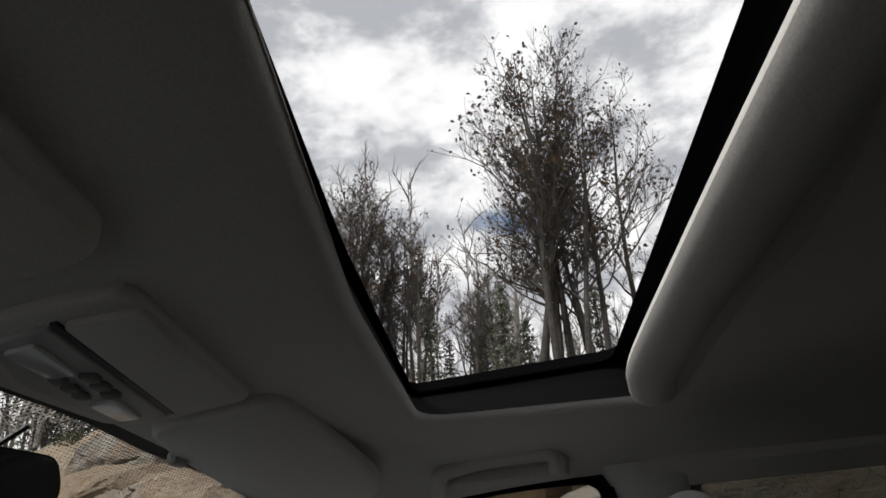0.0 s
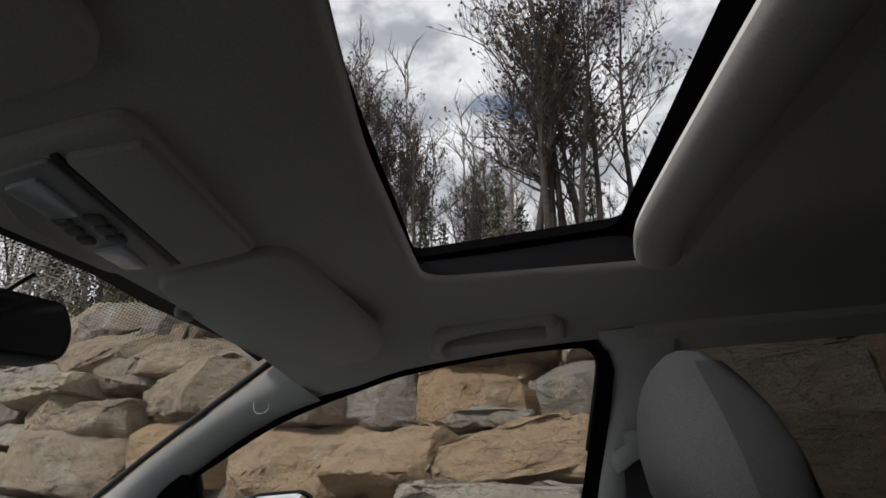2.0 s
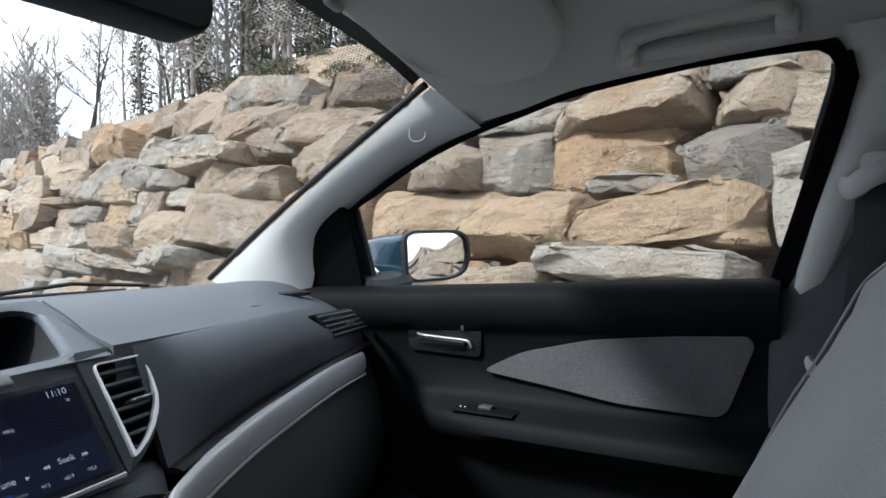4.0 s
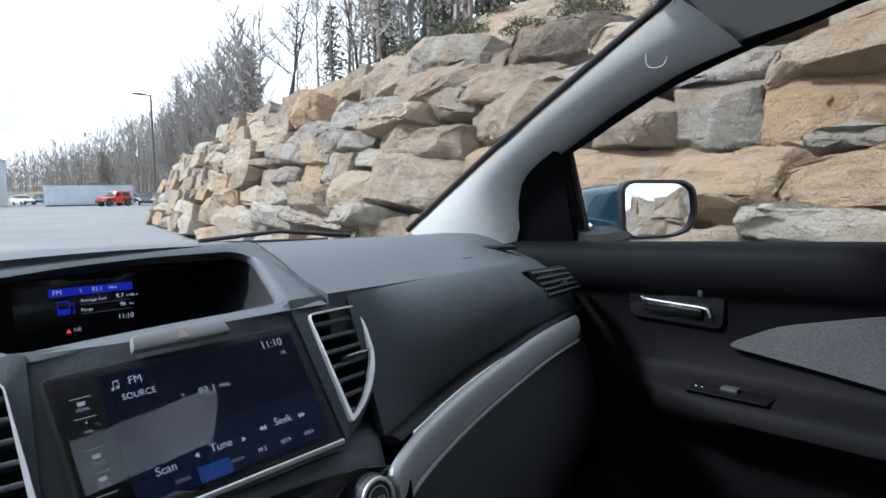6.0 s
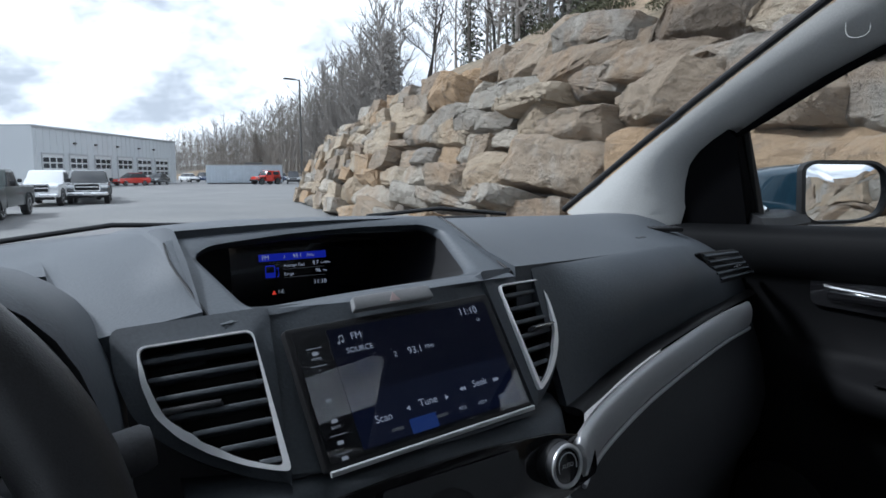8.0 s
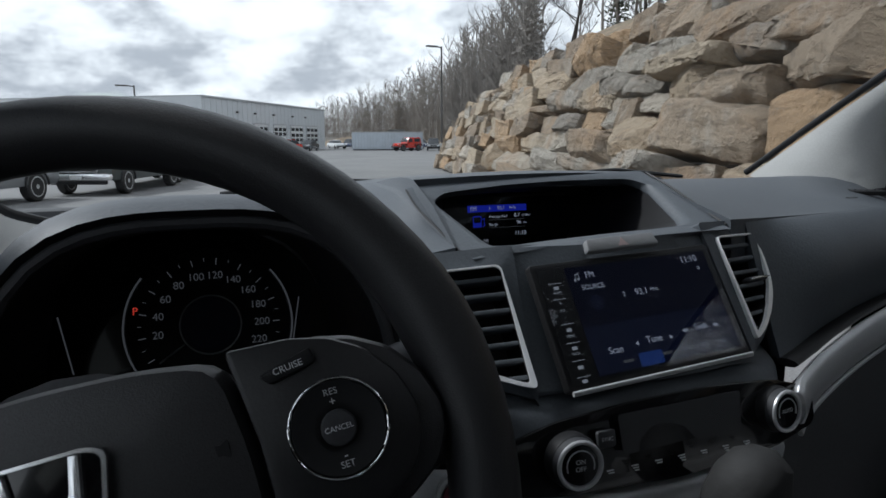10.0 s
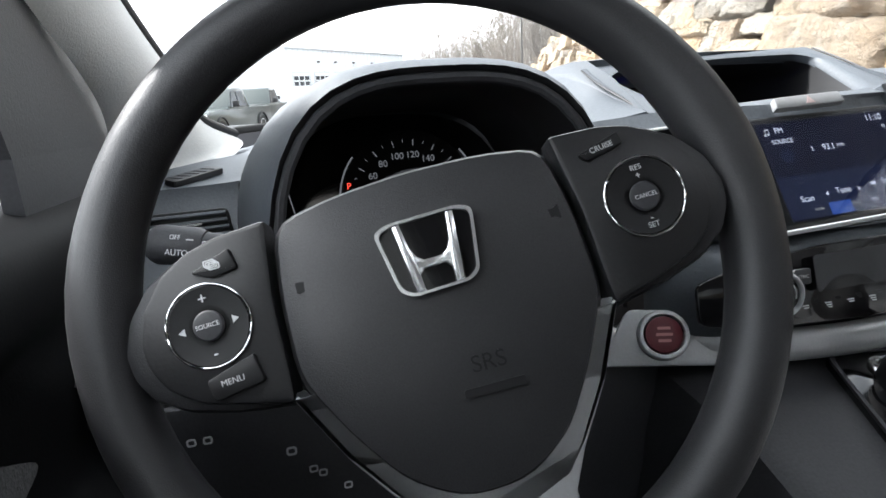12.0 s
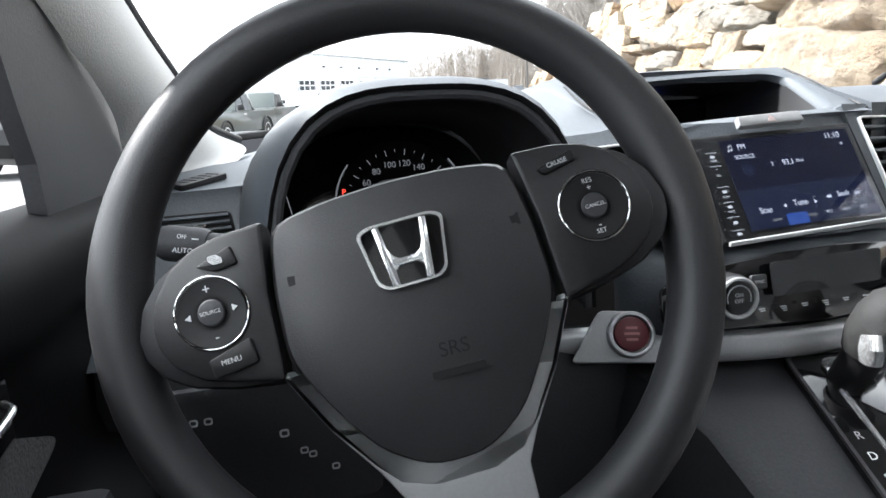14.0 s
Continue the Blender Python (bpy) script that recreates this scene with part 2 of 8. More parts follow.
PRIVACY_GLASS = glass("privacy_glass", (0.12, 0.125, 0.12), 0.04)
LAMP_LENS = material("lamp_lens", (0.55, 0.56, 0.56), 0.15, grain=0.05, size=90)
MIRROR = material("mirror_silver", (0.86, 0.88, 0.9), 0.01, 1.0)
# reflects far less than the door mirrors' silver
DARK_MIRROR = material("dark_mirror", (0.13, 0.135, 0.14), 0.02, 1.0)
SCREEN = material("screen_glass", (0.004, 0.005, 0.012), 0.06, coat=0.3)
SCREEN_BLUE = glow("screen_blue", (0.06, 0.09, 0.26), 0.028)
SCREEN_NAVY = glow("screen_navy", (0.02, 0.03, 0.14), 0.024)
BLUE_GLOW = glow("display_blue", (0.03, 0.05, 0.80), 0.15)
PRESET_GLOW = glow("preset_blue", (0.06, 0.14, 0.55), 0.11)
KEY_GLOW = glow("key_white", (0.75, 0.8, 0.9), 0.13)
WHITE_GLOW = glow("display_white", (0.75, 0.8, 0.95), 0.18)
DIM_GLOW = glow("gauge_white", (0.75, 0.78, 0.85), 0.035)
RED_GLOW = glow("gauge_red", (1.0, 0.08, 0.05), 0.3)
PRINT = material("white_print", (0.62, 0.63, 0.64), 0.6)
RED_BUTTON = material("red_button", (0.11, 0.018, 0.026), 0.4, grain=0.05, size=200)
ASPHALT = material("asphalt", (0.150, 0.150, 0.152), 0.9, grain=0.35, size=60, bump=0.6, second=(0.19, 0.188, 0.185), patch=0.25)
GRASS = material("dry_grass", (0.225, 0.165, 0.11), 0.98, grain=0.5, size=9, bump=1.0, second=(0.15, 0.125, 0.085), patch=0.9)
LITTER = material("leaf_litter", (0.115, 0.10, 0.085), 0.98, grain=0.5, size=2.5, bump=1.0, second=(0.08, 0.075, 0.065), patch=0.15)
BUSH = material("green_scrub", (0.065, 0.066, 0.034), 0.9, grain=0.4, size=30)
BARK = material("bark", (0.040, 0.036, 0.032), 0.95, grain=0.4, size=14, bump=1.0, second=(0.060, 0.054, 0.048), patch=2.5, vary=0.25)
TWIG = material("twigs", (0.052, 0.044, 0.038), 0.95, grain=0.3, size=6, vary=0.3)
# paler than the bank's twigs: the haze of distance is put into the colour
HAZED_TWIG = material("hazed_twigs", (0.22, 0.20, 0.18), 0.95, grain=0.3, size=6)
LEAF = material("withered_leaves", (0.085, 0.055, 0.03), 0.9, grain=0.4, size=12, vary=0.3)
NEEDLE = material("needles", (0.060, 0.072, 0.045), 0.9, grain=0.4, size=12, second=(0.075, 0.08, 0.055), vary=0.3)
STONES = {"t": rock_material("tan_stone", [(0.41, 0.33, 0.24), (0.44, 0.365, 0.275), (0.38, 0.32, 0.245)]),
          "o": rock_material("rusty_stone", [(0.41, 0.285, 0.175), (0.43, 0.31, 0.20), (0.38, 0.28, 0.185)]),
          "b": rock_material("brown_stone", [(0.30, 0.238, 0.178), (0.345, 0.275, 0.205), (0.275, 0.225, 0.18)]),
          "g": rock_material("grey_stone", [(0.265, 0.238, 0.205), (0.315, 0.285, 0.245), (0.22, 0.202, 0.178)]),
          "p": rock_material("pale_stone", [(0.44, 0.39, 0.325), (0.40, 0.365, 0.315), (0.45, 0.39, 0.315)]),
          "d": rock_material("dark_stone", [(0.155, 0.125, 0.10), (0.185, 0.15, 0.118), (0.145, 0.123, 0.10)])}
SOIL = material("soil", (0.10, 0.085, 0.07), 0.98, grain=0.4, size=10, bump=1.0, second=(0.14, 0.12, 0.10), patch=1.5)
METAL_WALL = material("wall_panel", (0.60, 0.62, 0.63), 0.55, grain=0.05, size=5, second=(0.56, 0.58, 0.60), patch=0.2)
METAL_ROOF = material("roof_sheet", (0.42, 0.43, 0.44), 0.5, grain=0.1, size=4)
DOOR_PANEL = material("garage_panel", (0.66, 0.67, 0.67), 0.5, grain=0.05, size=6)
DARK_PANE = material("dark_pane", (0.03, 0.033, 0.038), 0.2, grain=0.1, size=3)
CONTAINER = material("pale_container", (0.50, 0.55, 0.60), 0.6, grain=0.1, size=3, second=(0.45, 0.5, 0.55), patch=0.4)
POLE = material("lamp_pole", (0.09, 0.085, 0.08), 0.5, 0.3, grain=0.1, size=20)
WHITE_PAINT = material("white_paint", (0.70, 0.71, 0.72), 0.25, coat=0.6, grain=0.03, size=50)
BLACK_PAINT = material("black_paint", (0.02, 0.022, 0.025), 0.2, coat=0.8, grain=0.05, size=50)
GREEN_PAINT = material("dark_green_paint", (0.014, 0.024, 0.022), 0.30, coat=0.35, grain=0.05, size=50)
GREY_PAINT = material("grey_paint", (0.22, 0.23, 0.24), 0.25, 0.3, coat=0.6, grain=0.05, size=50)
RED_PAINT = material("red_paint", (0.55, 0.035, 0.02), 0.25, coat=0.7, grain=0.05, size=50)
NAVY_PAINT = material("navy_paint", (0.03, 0.045, 0.09), 0.22, coat=0.8, grain=0.05, size=50)

# ---- building helpers ----
V = Vector


def empty(name, label="", category="", group="", kind="", at=(0, 0, 0)):
    ob = new(name)
    ob.empty_display_size = 0.1
    ob.location = at
    return tagged(ob, label, category, group, kind)


def obj(name, bm, mat, parent=None, label="", smooth=True, sharp=35):
    me = bpy.data.meshes.new(name)
    bmesh.ops.recalc_face_normals(bm, faces=bm.faces)
    if smooth:
        lim = radians(sharp)
        for f in bm.faces:
            f.smooth = True
        for e in bm.edges:
            e.smooth = not (len(e.link_faces) == 2 and e.calc_face_angle(0) > lim)
    bm.to_mesh(me)
    bm.free()
    me.materials.append(mat)
    ob = new(name, me)
    if parent:
        ob.parent = parent
    if label:
        ob["label"] = label
    return ob


def part(name, bm, mat, parent, label="", **kw):
    return obj(name, bm, mat, parent, label, **kw)


def box(c, s, bevel=0.0, turn=None, seg=2):
    """A block with rounded edges: centre, full size, and a turn as degrees about x, y, z."""
    bm = bmesh.new()
    bmesh.ops.create_cube(bm, size=1.0)
    bmesh.ops.scale(bm, vec=s, verts=bm.verts)
    if bevel:
        bmesh.ops.bevel(bm, geom=bm.edges[:] + bm.verts[:], offset=bevel, segments=seg, affect="EDGES", profile=0.5)
    m = pose(*c, *(turn or (0, 0, 0)))
    bmesh.ops.transform(bm, matrix=m, verts=bm.verts)
    return bm


def cyl(a, b, r, r2=None, n=20, caps=True):
    a, b = V(a), V(b)
    bm = bmesh.new()
    d = b - a
    bmesh.ops.create_cone(bm, cap_ends=caps, segments=n, radius1=r, radius2=r if r2 is None else r2, depth=d.length)
    bmesh.ops.transform(bm, matrix=Matrix.Translation((a + b) / 2) @ d.to_track_quat("Z", "Y").to_matrix().to_4x4(), verts=bm.verts)
    return bm


def loft(rings, closed=True, caps=True, loop=False):
    """Skin over rings of points; closed: each ring is a loop; loop: the last ring joins the first."""
    bm = bmesh.new()
    vs = [[bm.verts.new(p) for p in ring] for ring in rings]
    pairs = list(zip(vs, vs[1:])) + ([(vs[-1], vs[0])] if loop else [])
    for a, b in pairs:
        n = len(a)
        for i in range(n if closed else n - 1):
            j = (i + 1) % n
            q = (a[i], a[j], b[j], b[i])
            if len({tuple(round(x, 6) for x in v.co) for v in q}) > 2:
                bm.faces.new(q)
    if caps and closed and not loop:
        bm.faces.new(vs[0][::-1])
        bm.faces.new(vs[-1])
    bmesh.ops.remove_doubles(bm, verts=bm.verts, dist=1e-5)
    return bm


def smooth_path(pts, n=6, closed=False):
    """A rounded line through the points."""
    pts = [V(p) for p in pts]
    out, m = [], len(pts)
    for i in range(m if closed else m - 1):
        p0 = pts[(i - 1) % m] if closed or i else pts[0] * 2 - pts[1]
        p1, p2 = pts[i], pts[(i + 1) % m]
        p3 = pts[(i + 2) % m] if closed or i + 2 < m else pts[-1] * 2 - pts[-2]
        for k in range(n):
            t = k / n
            out.append(0.5 * (2 * p1 + (p2 - p0) * t + (2 * p0 - 5 * p1 + 4 * p2 - p3) * t * t + (3 * p1 - p0 - 3 * p2 + p3) * t ** 3))
    if not closed:
        out.append(pts[-1])
    return out


def tube(path, rx, ry=None, n=10, up=(0, 0, 1), closed=False, taper=None):
    """A rod of oval section along a path; ry lies along up."""
    ry = rx if ry is None else ry
    path = [V(p) for p in path]
    rings, m = [], len(path)
    for i, p in enumerate(path):
        a = path[(i - 1) % m] if closed or i else p
        b = path[(i + 1) % m] if closed or i + 1 < m else p
        t = (b - a).normalized()
        side = t.cross(V(up)).normalized()
        u = side.cross(t).normalized()
        k = taper[i] if taper else 1.0
        rings.append([p + (side * math.cos(w) * rx + u * math.sin(w) * ry) * k for w in (2 * math.pi * j / n for j in range(n))])
    return loft(rings, True, True, closed)


def plate(outline, m, thick, bevel=0.0, seg=2):
    """A flat piece cut along a 2D outline in the plane x, y of m, thick along its z."""
    bm = bmesh.new()
    f = bm.faces.new([bm.verts.new((p[0], p[1], 0)) for p in outline])
    r = bmesh.ops.extrude_face_region(bm, geom=[f])
    bmesh.ops.translate(bm, vec=(0, 0, thick), verts=[g for g in r["geom"] if isinstance(g, bmesh.types.BMVert)])
    bmesh.ops.recalc_face_normals(bm, faces=bm.faces)
    if bevel:
        top = [e for e in bm.edges if all(v.co.z > thick * 0.5 for v in e.verts)]
        bmesh.ops.bevel(bm, geom=top, offset=bevel, segments=seg, affect="EDGES", profile=0.5)
    bmesh.ops.transform(bm, matrix=m, verts=bm.verts)
    return bm


def frame_ring(outer, inner, m, thick):
    """A flat frame between two outlines with as many points, thick along z of m."""
    rings = [[V((*p, 0)) for p in outer], [V((*p, thick)) for p in outer], [V((*p, thick)) for p in inner], [V((*p, 0)) for p in inner]]
    bm = loft(rings, True, False, True)
    bmesh.ops.transform(bm, matrix=m, verts=bm.verts)
    return bm


def rounded(w, h, r, n=5):
    out = []
    for cx, cy, a in ((w / 2 - r, h / 2 - r, 0), (-w / 2 + r, h / 2 - r, 90), (-w / 2 + r, -h / 2 + r, 180), (w / 2 - r, -h / 2 + r, 270)):
        out += [(cx + r * math.cos(radians(a + 90 * i / n)), cy + r * math.sin(radians(a + 90 * i / n))) for i in range(n + 1)]
    return out


def circle(r, n=32, c=(0, 0)):
    return [(c[0] + r * math.cos(2 * math.pi * i / n), c[1] + r * math.sin(2 * math.pi * i / n)) for i in range(n)]


def round_outline(pts, r=0.01, n=4):
    """Rounds the corners of a 2D outline."""
    out, m = [], len(pts)
    for i in range(m):
        a, p, b = V((*pts[i - 1], 0)), V((*pts[i], 0)), V((*pts[(i + 1) % m], 0))
        u, w = (a - p), (b - p)
        k = min(r, u.length * 0.45, w.length * 0.45)
        s, e = p + u.normalized() * k, p + w.normalized() * k
        for j in range(n + 1):
            t = j / n
            q = s * (1 - t) ** 2 + p * 2 * t * (1 - t) + e * t * t
            out.append((q.x, q.y))
    return out


def sheet(fn, us, vs, thick=0.0, down=(0, 0, -1)):
    """A curved panel: fn(u, v) gives its points; thick gives it a back along down."""
    bm = bmesh.new()
    g = [[bm.verts.new(fn(u, v)) for v in vs] for u in us]
    for a, b in zip(g, g[1:]):
        for i in range(len(vs) - 1):
            bm.faces.new((a[i], b[i], b[i + 1], a[i + 1]))
    if thick:
        r = bmesh.ops.extrude_face_region(bm, geom=bm.faces[:])
        bmesh.ops.translate(bm, vec=V(down) * thick, verts=[e for e in r["geom"] if isinstance(e, bmesh.types.BMVert)])
    return bm


def lettering(words, m, size, mat, parent, name="lettering", align="CENTER"):
    """Words in the built-in font, lying in the plane x, y of m."""
    cu = bpy.data.curves.new(name, "FONT")
    cu.body, cu.size, cu.align_x, cu.align_y, cu.extrude = words, size, align, "CENTER", size * 0.01
    tmp = bpy.data.objects.new(name, cu)
    scene.collection.objects.link(tmp)
    bpy.context.view_layer.update()
    me = bpy.data.meshes.new_from_object(tmp.evaluated_get(bpy.context.evaluated_depsgraph_get()))
    bpy.data.objects.remove(tmp)
    bpy.data.curves.remove(cu)
    me.name = name
    me.transform(m)
    me.materials.clear()
    me.materials.append(mat)
    ob = new(name, me)
    ob.parent = parent
    return ob


def basis(o, x, y):
    """A pose at o whose x and y lie along the given ways; z is out of their plane."""
    x = V(x).normalized()
    z = x.cross(V(y)).normalized()
    y = z.cross(x)
    return Matrix.Translation(o) @ Matrix((x, y, z)).transposed().to_4x4()


def span(a, b, n):
    return [a + (b - a) * i / (n - 1) for i in range(n)]

# ---- the car: roof lining, sunroof, pillars, doors, glass, seat ----
def zroof(x, y):
    return 1.344 - 0.16 * max(0.0, abs(x - 0.06) - 0.26) ** 2


HEAD_X = [-0.50, -0.38, -0.22, 0.0, 0.12, 0.20, 0.31, 0.45, 0.54, 0.60]
HEAD_Y = [0.341, 0.30, 0.235, 0.190, 0.218, 0.252, 0.297, 0.326, 0.337, 0.341]
HEAD_Z = [1.306, 1.330, 1.340, 1.342, 1.342, 1.342, 1.341, 1.336, 1.326, 1.306]
ROOF_EDGE = [(x, y, z) for x, y, z in zip(HEAD_X[4:], HEAD_Y[4:], HEAD_Z[4:])] + [(0.652, 0.29, 1.247), (0.636, 0.13, 1.283), (0.622, -0.14, 1.303), (0.62, -0.60, 1.305), (0.60, -1.20, 1.300), (0.55, -1.85, 1.28), (0.0, -1.95, 1.31)]
ROOF_EDGE += [(-0.45, -1.85, 1.28), (-0.49, -1.20, 1.300), (-0.50, -0.60, 1.305), (-0.502, -0.14, 1.303), (-0.516, 0.13, 1.283), (-0.532, 0.29, 1.247)]
ROOF_EDGE += [(x, y, z) for x, y, z in zip(HEAD_X[:4], HEAD_Y[:4], HEAD_Z[:4])]
HOLE = round_outline([(0.348, -0.022), (0.0, -0.114), (-0.40, -0.258), (-0.40, -0.465), (0.398, -0.310)], 0.045, 8)
GLASS_HOLE = round_outline([(0.490, 0.048), (0.03, -0.078), (-0.45, -0.229), (-0.45, -0.470), (0.478, -0.250)], 0.03, 8)
MID = V((0.0, -0.235))


def edge_point(p):
    """Where the ray from the middle of the sunroof through p meets the edge of the roof lining."""
    d = (V(p) - MID).normalized()
    best = None
    for a, b in zip(ROOF_EDGE, ROOF_EDGE[1:] + ROOF_EDGE[:1]):
        a2, e = V(a[:2]) - MID, V(b[:2]) - V(a[:2])
        den = d.x * e.y - d.y * e.x
        if abs(den) < 1e-9:
            continue
        t = (a2.x * e.y - a2.y * e.x) / den
        u = (a2.x * d.y - a2.y * d.x) / den
        if t > 0 and -1e-6 <= u <= 1 + 1e-6 and (best is None or t < best[0]):
            best = (t, V((*(MID + d * t), a[2] + (b[2] - a[2]) * u)))
    return best[1]


def dense(outline, n=3):
    """The outline with more points, among them those in line with each corner of the roof's edge."""
    out = []
    for a, b in zip(outline, outline[1:] + outline[:1]):
        a2, e = V(a) - MID, V(b) - V(a)
        k = n if e.length > 0.1 else 1
        k = 14 if e.length > 0.4 else k
        steps = [i / k for i in range(k)]
        for c in ROOF_EDGE:
            d = V(c[:2]) - MID
            den = d.x * e.y - d.y * e.x
            if c[1] < -0.5 and abs(den) > 1e-9:
                t = (a2.x * e.y - a2.y * e.x) / den
                u = (a2.x * d.y - a2.y * d.x) / den
                if t > 0 and 0.001 < u < 0.999:
                    steps.append(u)
        out += [tuple(V(a) + e * u) for u in sorted(steps)]
    return out


HOLE_D = dense(HOLE)
EDGE_D = [edge_point(p) for p in HOLE_D]


def lining_rings():
    rings = [[V((*p, zroof(*p) + 0.0095)) for p in HOLE_D]]
    for t, lift in ((0.012, 0.0055), (0.03, 0.0028), (0.06, 0.0008)):
        rings.append([V((*(V(p) + (V(e[:2]) - V(p)) * t), zroof(*p) + lift)) for p, e in zip(HOLE_D, EDGE_D)])
    for t in (0.12, 0.3, 0.5, 0.7, 0.85, 0.94, 1.0):
        ring = []
        for p, e in zip(HOLE_D, EDGE_D):
            q = V(p) + (V(e[:2]) - V(p)) * t
            k = t ** 6
            ring.append(V((q.x, q.y, zroof(q.x, q.y) * (1 - k) + e[2] * k)))
        rings.append(ring)
    return rings


obj("ceiling", loft(lining_rings(), True, False), LINER)
tagged(bpy.data.objects["ceiling"], "light grey woven cloth roof lining round the sunroof", "headliner", kind="structure")
top = [[V((*p, 1.424)) for p in dense(GLASS_HOLE)]]
top.append([V((e.x * 1.12, e.y + (0.07 if e.y > 0 else -0.05), e.z + 0.045)) for e in (edge_point(p) for p in dense(GLASS_HOLE))])
outer = [[V((p.x, p.y, p.z + 0.012 if i == 0 else p.z)) for p in r] for i, r in enumerate(top)]
tagged(obj("roof_skin", loft([top[0], top[1]], True, False), PAINT_BLUE), "dark blue painted car roof panel", "car roof", kind="structure")

sunroof = empty("sunroof", "tinted glass sunroof with its sunshade half open", "sunroof")
h1, h2 = [V(p) for p in HOLE], [V(p) for p in GLASS_HOLE]
well = [[V((*p, zroof(*p) + 0.0092)) for p in h1], [V((*(p * 0.97 + q * 0.03), zroof(*p) + 0.012)) for p, q in zip(h1, h2)], [V((*(p * 0.4 + q * 0.6), 1.39)) for p, q in zip(h1, h2)], [V((*q, 1.418)) for q in h2]]
part("surround", loft(well, True, False), SEAL, sunroof, "black sunroof surround")
bm = bmesh.new()
bm.faces.new([bm.verts.new((*q, 1.420)) for q in h2])
pane = part("glass_pane", bm, ROOF_GLASS, sunroof, "tinted sunroof glass", smooth=False)
pane.visible_shadow = False
part("outer_seal", loft([outer[0], top[0]], True, False), SEAL, sunroof, "black rubber glass seal")
frit = [V(q) for q in round_outline([(0.474, 0.034), (0.03, -0.090), (-0.44, -0.242), (-0.44, -0.457), (0.462, -0.238)], 0.03, 8)]
part("glass_border", loft([[V((*q, 1.4172)) for q in h2], [V((*q, 1.4172)) for q in frit]], True, False), SEAL, sunroof, "printed black border of the glass")
rail = [(0.385, -0.284, 1.3445), (0.30, -0.287, 1.3445), (0.22, -0.297, 1.344), (0.0, -0.351, 1.344), (-0.186, -0.399, 1.344), (-0.40, -0.454, 1.342)]
path = smooth_path(rail, 6)
tp = [min(1.0, 0.35 + 0.22 * i) if i < 4 else 1.0 for i in range(len(path))]
part("shade_bar", tube(path, 0.024, 0.017, 14, taper=tp), LINER, sunroof, "padded front edge of the sunshade")
part("shade_panel", sheet(lambda u, v: V((-0.41 + 0.81 * u, -0.452 + 0.165 * u - 0.42 * v, 1.3535)), span(0, 1, 12), span(0, 1, 6), 0.004), LINER, sunroof, "cloth sunshade panel")


def zplate(outline, lift, thick, bevel):
    bm = plate(outline, Matrix(), -thick, 0)
    for v in bm.verts:
        v.co.z += zroof(v.co.x, v.co.y) + lift
    low = [e for e in bm.edges if all(v.co.z < zroof(v.co.x, v.co.y) + lift - thick * 0.5 for v in e.verts)]
    bmesh.ops.bevel(bm, geom=low, offset=bevel, segments=3, affect="EDGES", profile=0.5)
    return bm


def vdrop(x):
    return min(0.030, 0.45 * max(0.0, abs(x) - 0.20) ** 2)


def sun_visor(pts, clip, turn):
    v = empty("sun_visor", "light grey sun visor folded flat against the roof lining", "sun visor", "sun visors")
    bm = zplate(round_outline(pts, 0.035, 6), 0.001, 0.014, 0.006)
    for w in bm.verts:
        w.co.z -= vdrop(w.co.x)
    part("panel", bm, LINER, v)
    part("clip", box((*clip, zroof(*clip) - vdrop(clip[0]) - 0.014), (0.034, 0.012, 0.014), 0.004, (0, 0, turn)), GREY_PLASTIC, v, "grey plastic visor clip")
    return v


sun_visor([(0.130, 0.030), (0.30, 0.064), (0.452, 0.076), (0.555, 0.14), (0.582, 0.228), (0.51, 0.278), (0.40, 0.288), (0.27, 0.262), (0.158, 0.200)], (0.275, 0.258), 16)
sun_visor([(-0.150, -0.062), (-0.15, 0.03), (-0.17, 0.14), (-0.30, 0.165), (-0.41, 0.195), (-0.475, 0.13), (-0.47, 0.0), (-0.40, -0.10), (-0.30, -0.118)], (-0.19, 0.15), -10)

console = empty("overhead_console", "light grey overhead console with map lights and a closed glasses holder", "overhead console")
part("housing", zplate(round_outline([(-0.112, -0.03), (0.125, 0.050), (0.146, 0.160), (0.130, 0.222), (-0.04, 0.182), (-0.11, 0.10)], 0.02), 0.002, 0.010, 0.005), LINER, console)
part("holder_lid", zplate(round_outline([(-0.088, -0.020), (0.112, 0.049), (0.117, 0.128), (-0.093, 0.037)], 0.008), -0.0065, 0.006, 0.002), LINER, console, "closed glasses holder lid")
part("lid_gap", zplate([(-0.095, 0.0385), (0.119, 0.131), (0.119, 0.137), (-0.095, 0.0445)], -0.0065, 0.004, 0.0005), BLACK, console)
part("lamp_panel", zplate(round_outline([(-0.094, 0.047), (0.128, 0.144), (0.121, 0.198), (-0.02, 0.160), (-0.088, 0.105)], 0.010), -0.0065, 0.005, 0.002), GREY_PLASTIC, console)
for x, y in ((0.076, 0.150), (-0.05, 0.094)):
    part("map_light", zplate(round_outline([(x - 0.030, y - 0.022), (x + 0.030, y + 0.006), (x + 0.028, y + 0.030), (x - 0.028, y + 0.010)], 0.006), -0.0105, 0.004, 0.0015), LAMP_LENS, console, "clear map light lens")
for i in range(3):
    x, y = -0.010 + 0.020 * i, 0.098 + 0.010 * i
    part("button", box((x, y, zroof(x, y) - 0.0135), (0.014, 0.014, 0.006), 0.0025, (0, 0, 25)), GREY_DARK, console, "grey roof button")
    part("button", box((x - 0.008, y + 0.022, zroof(x, y) - 0.0135), (0.014, 0.012, 0.006), 0.0025, (0, 0, 25)), GREY_DARK, console)

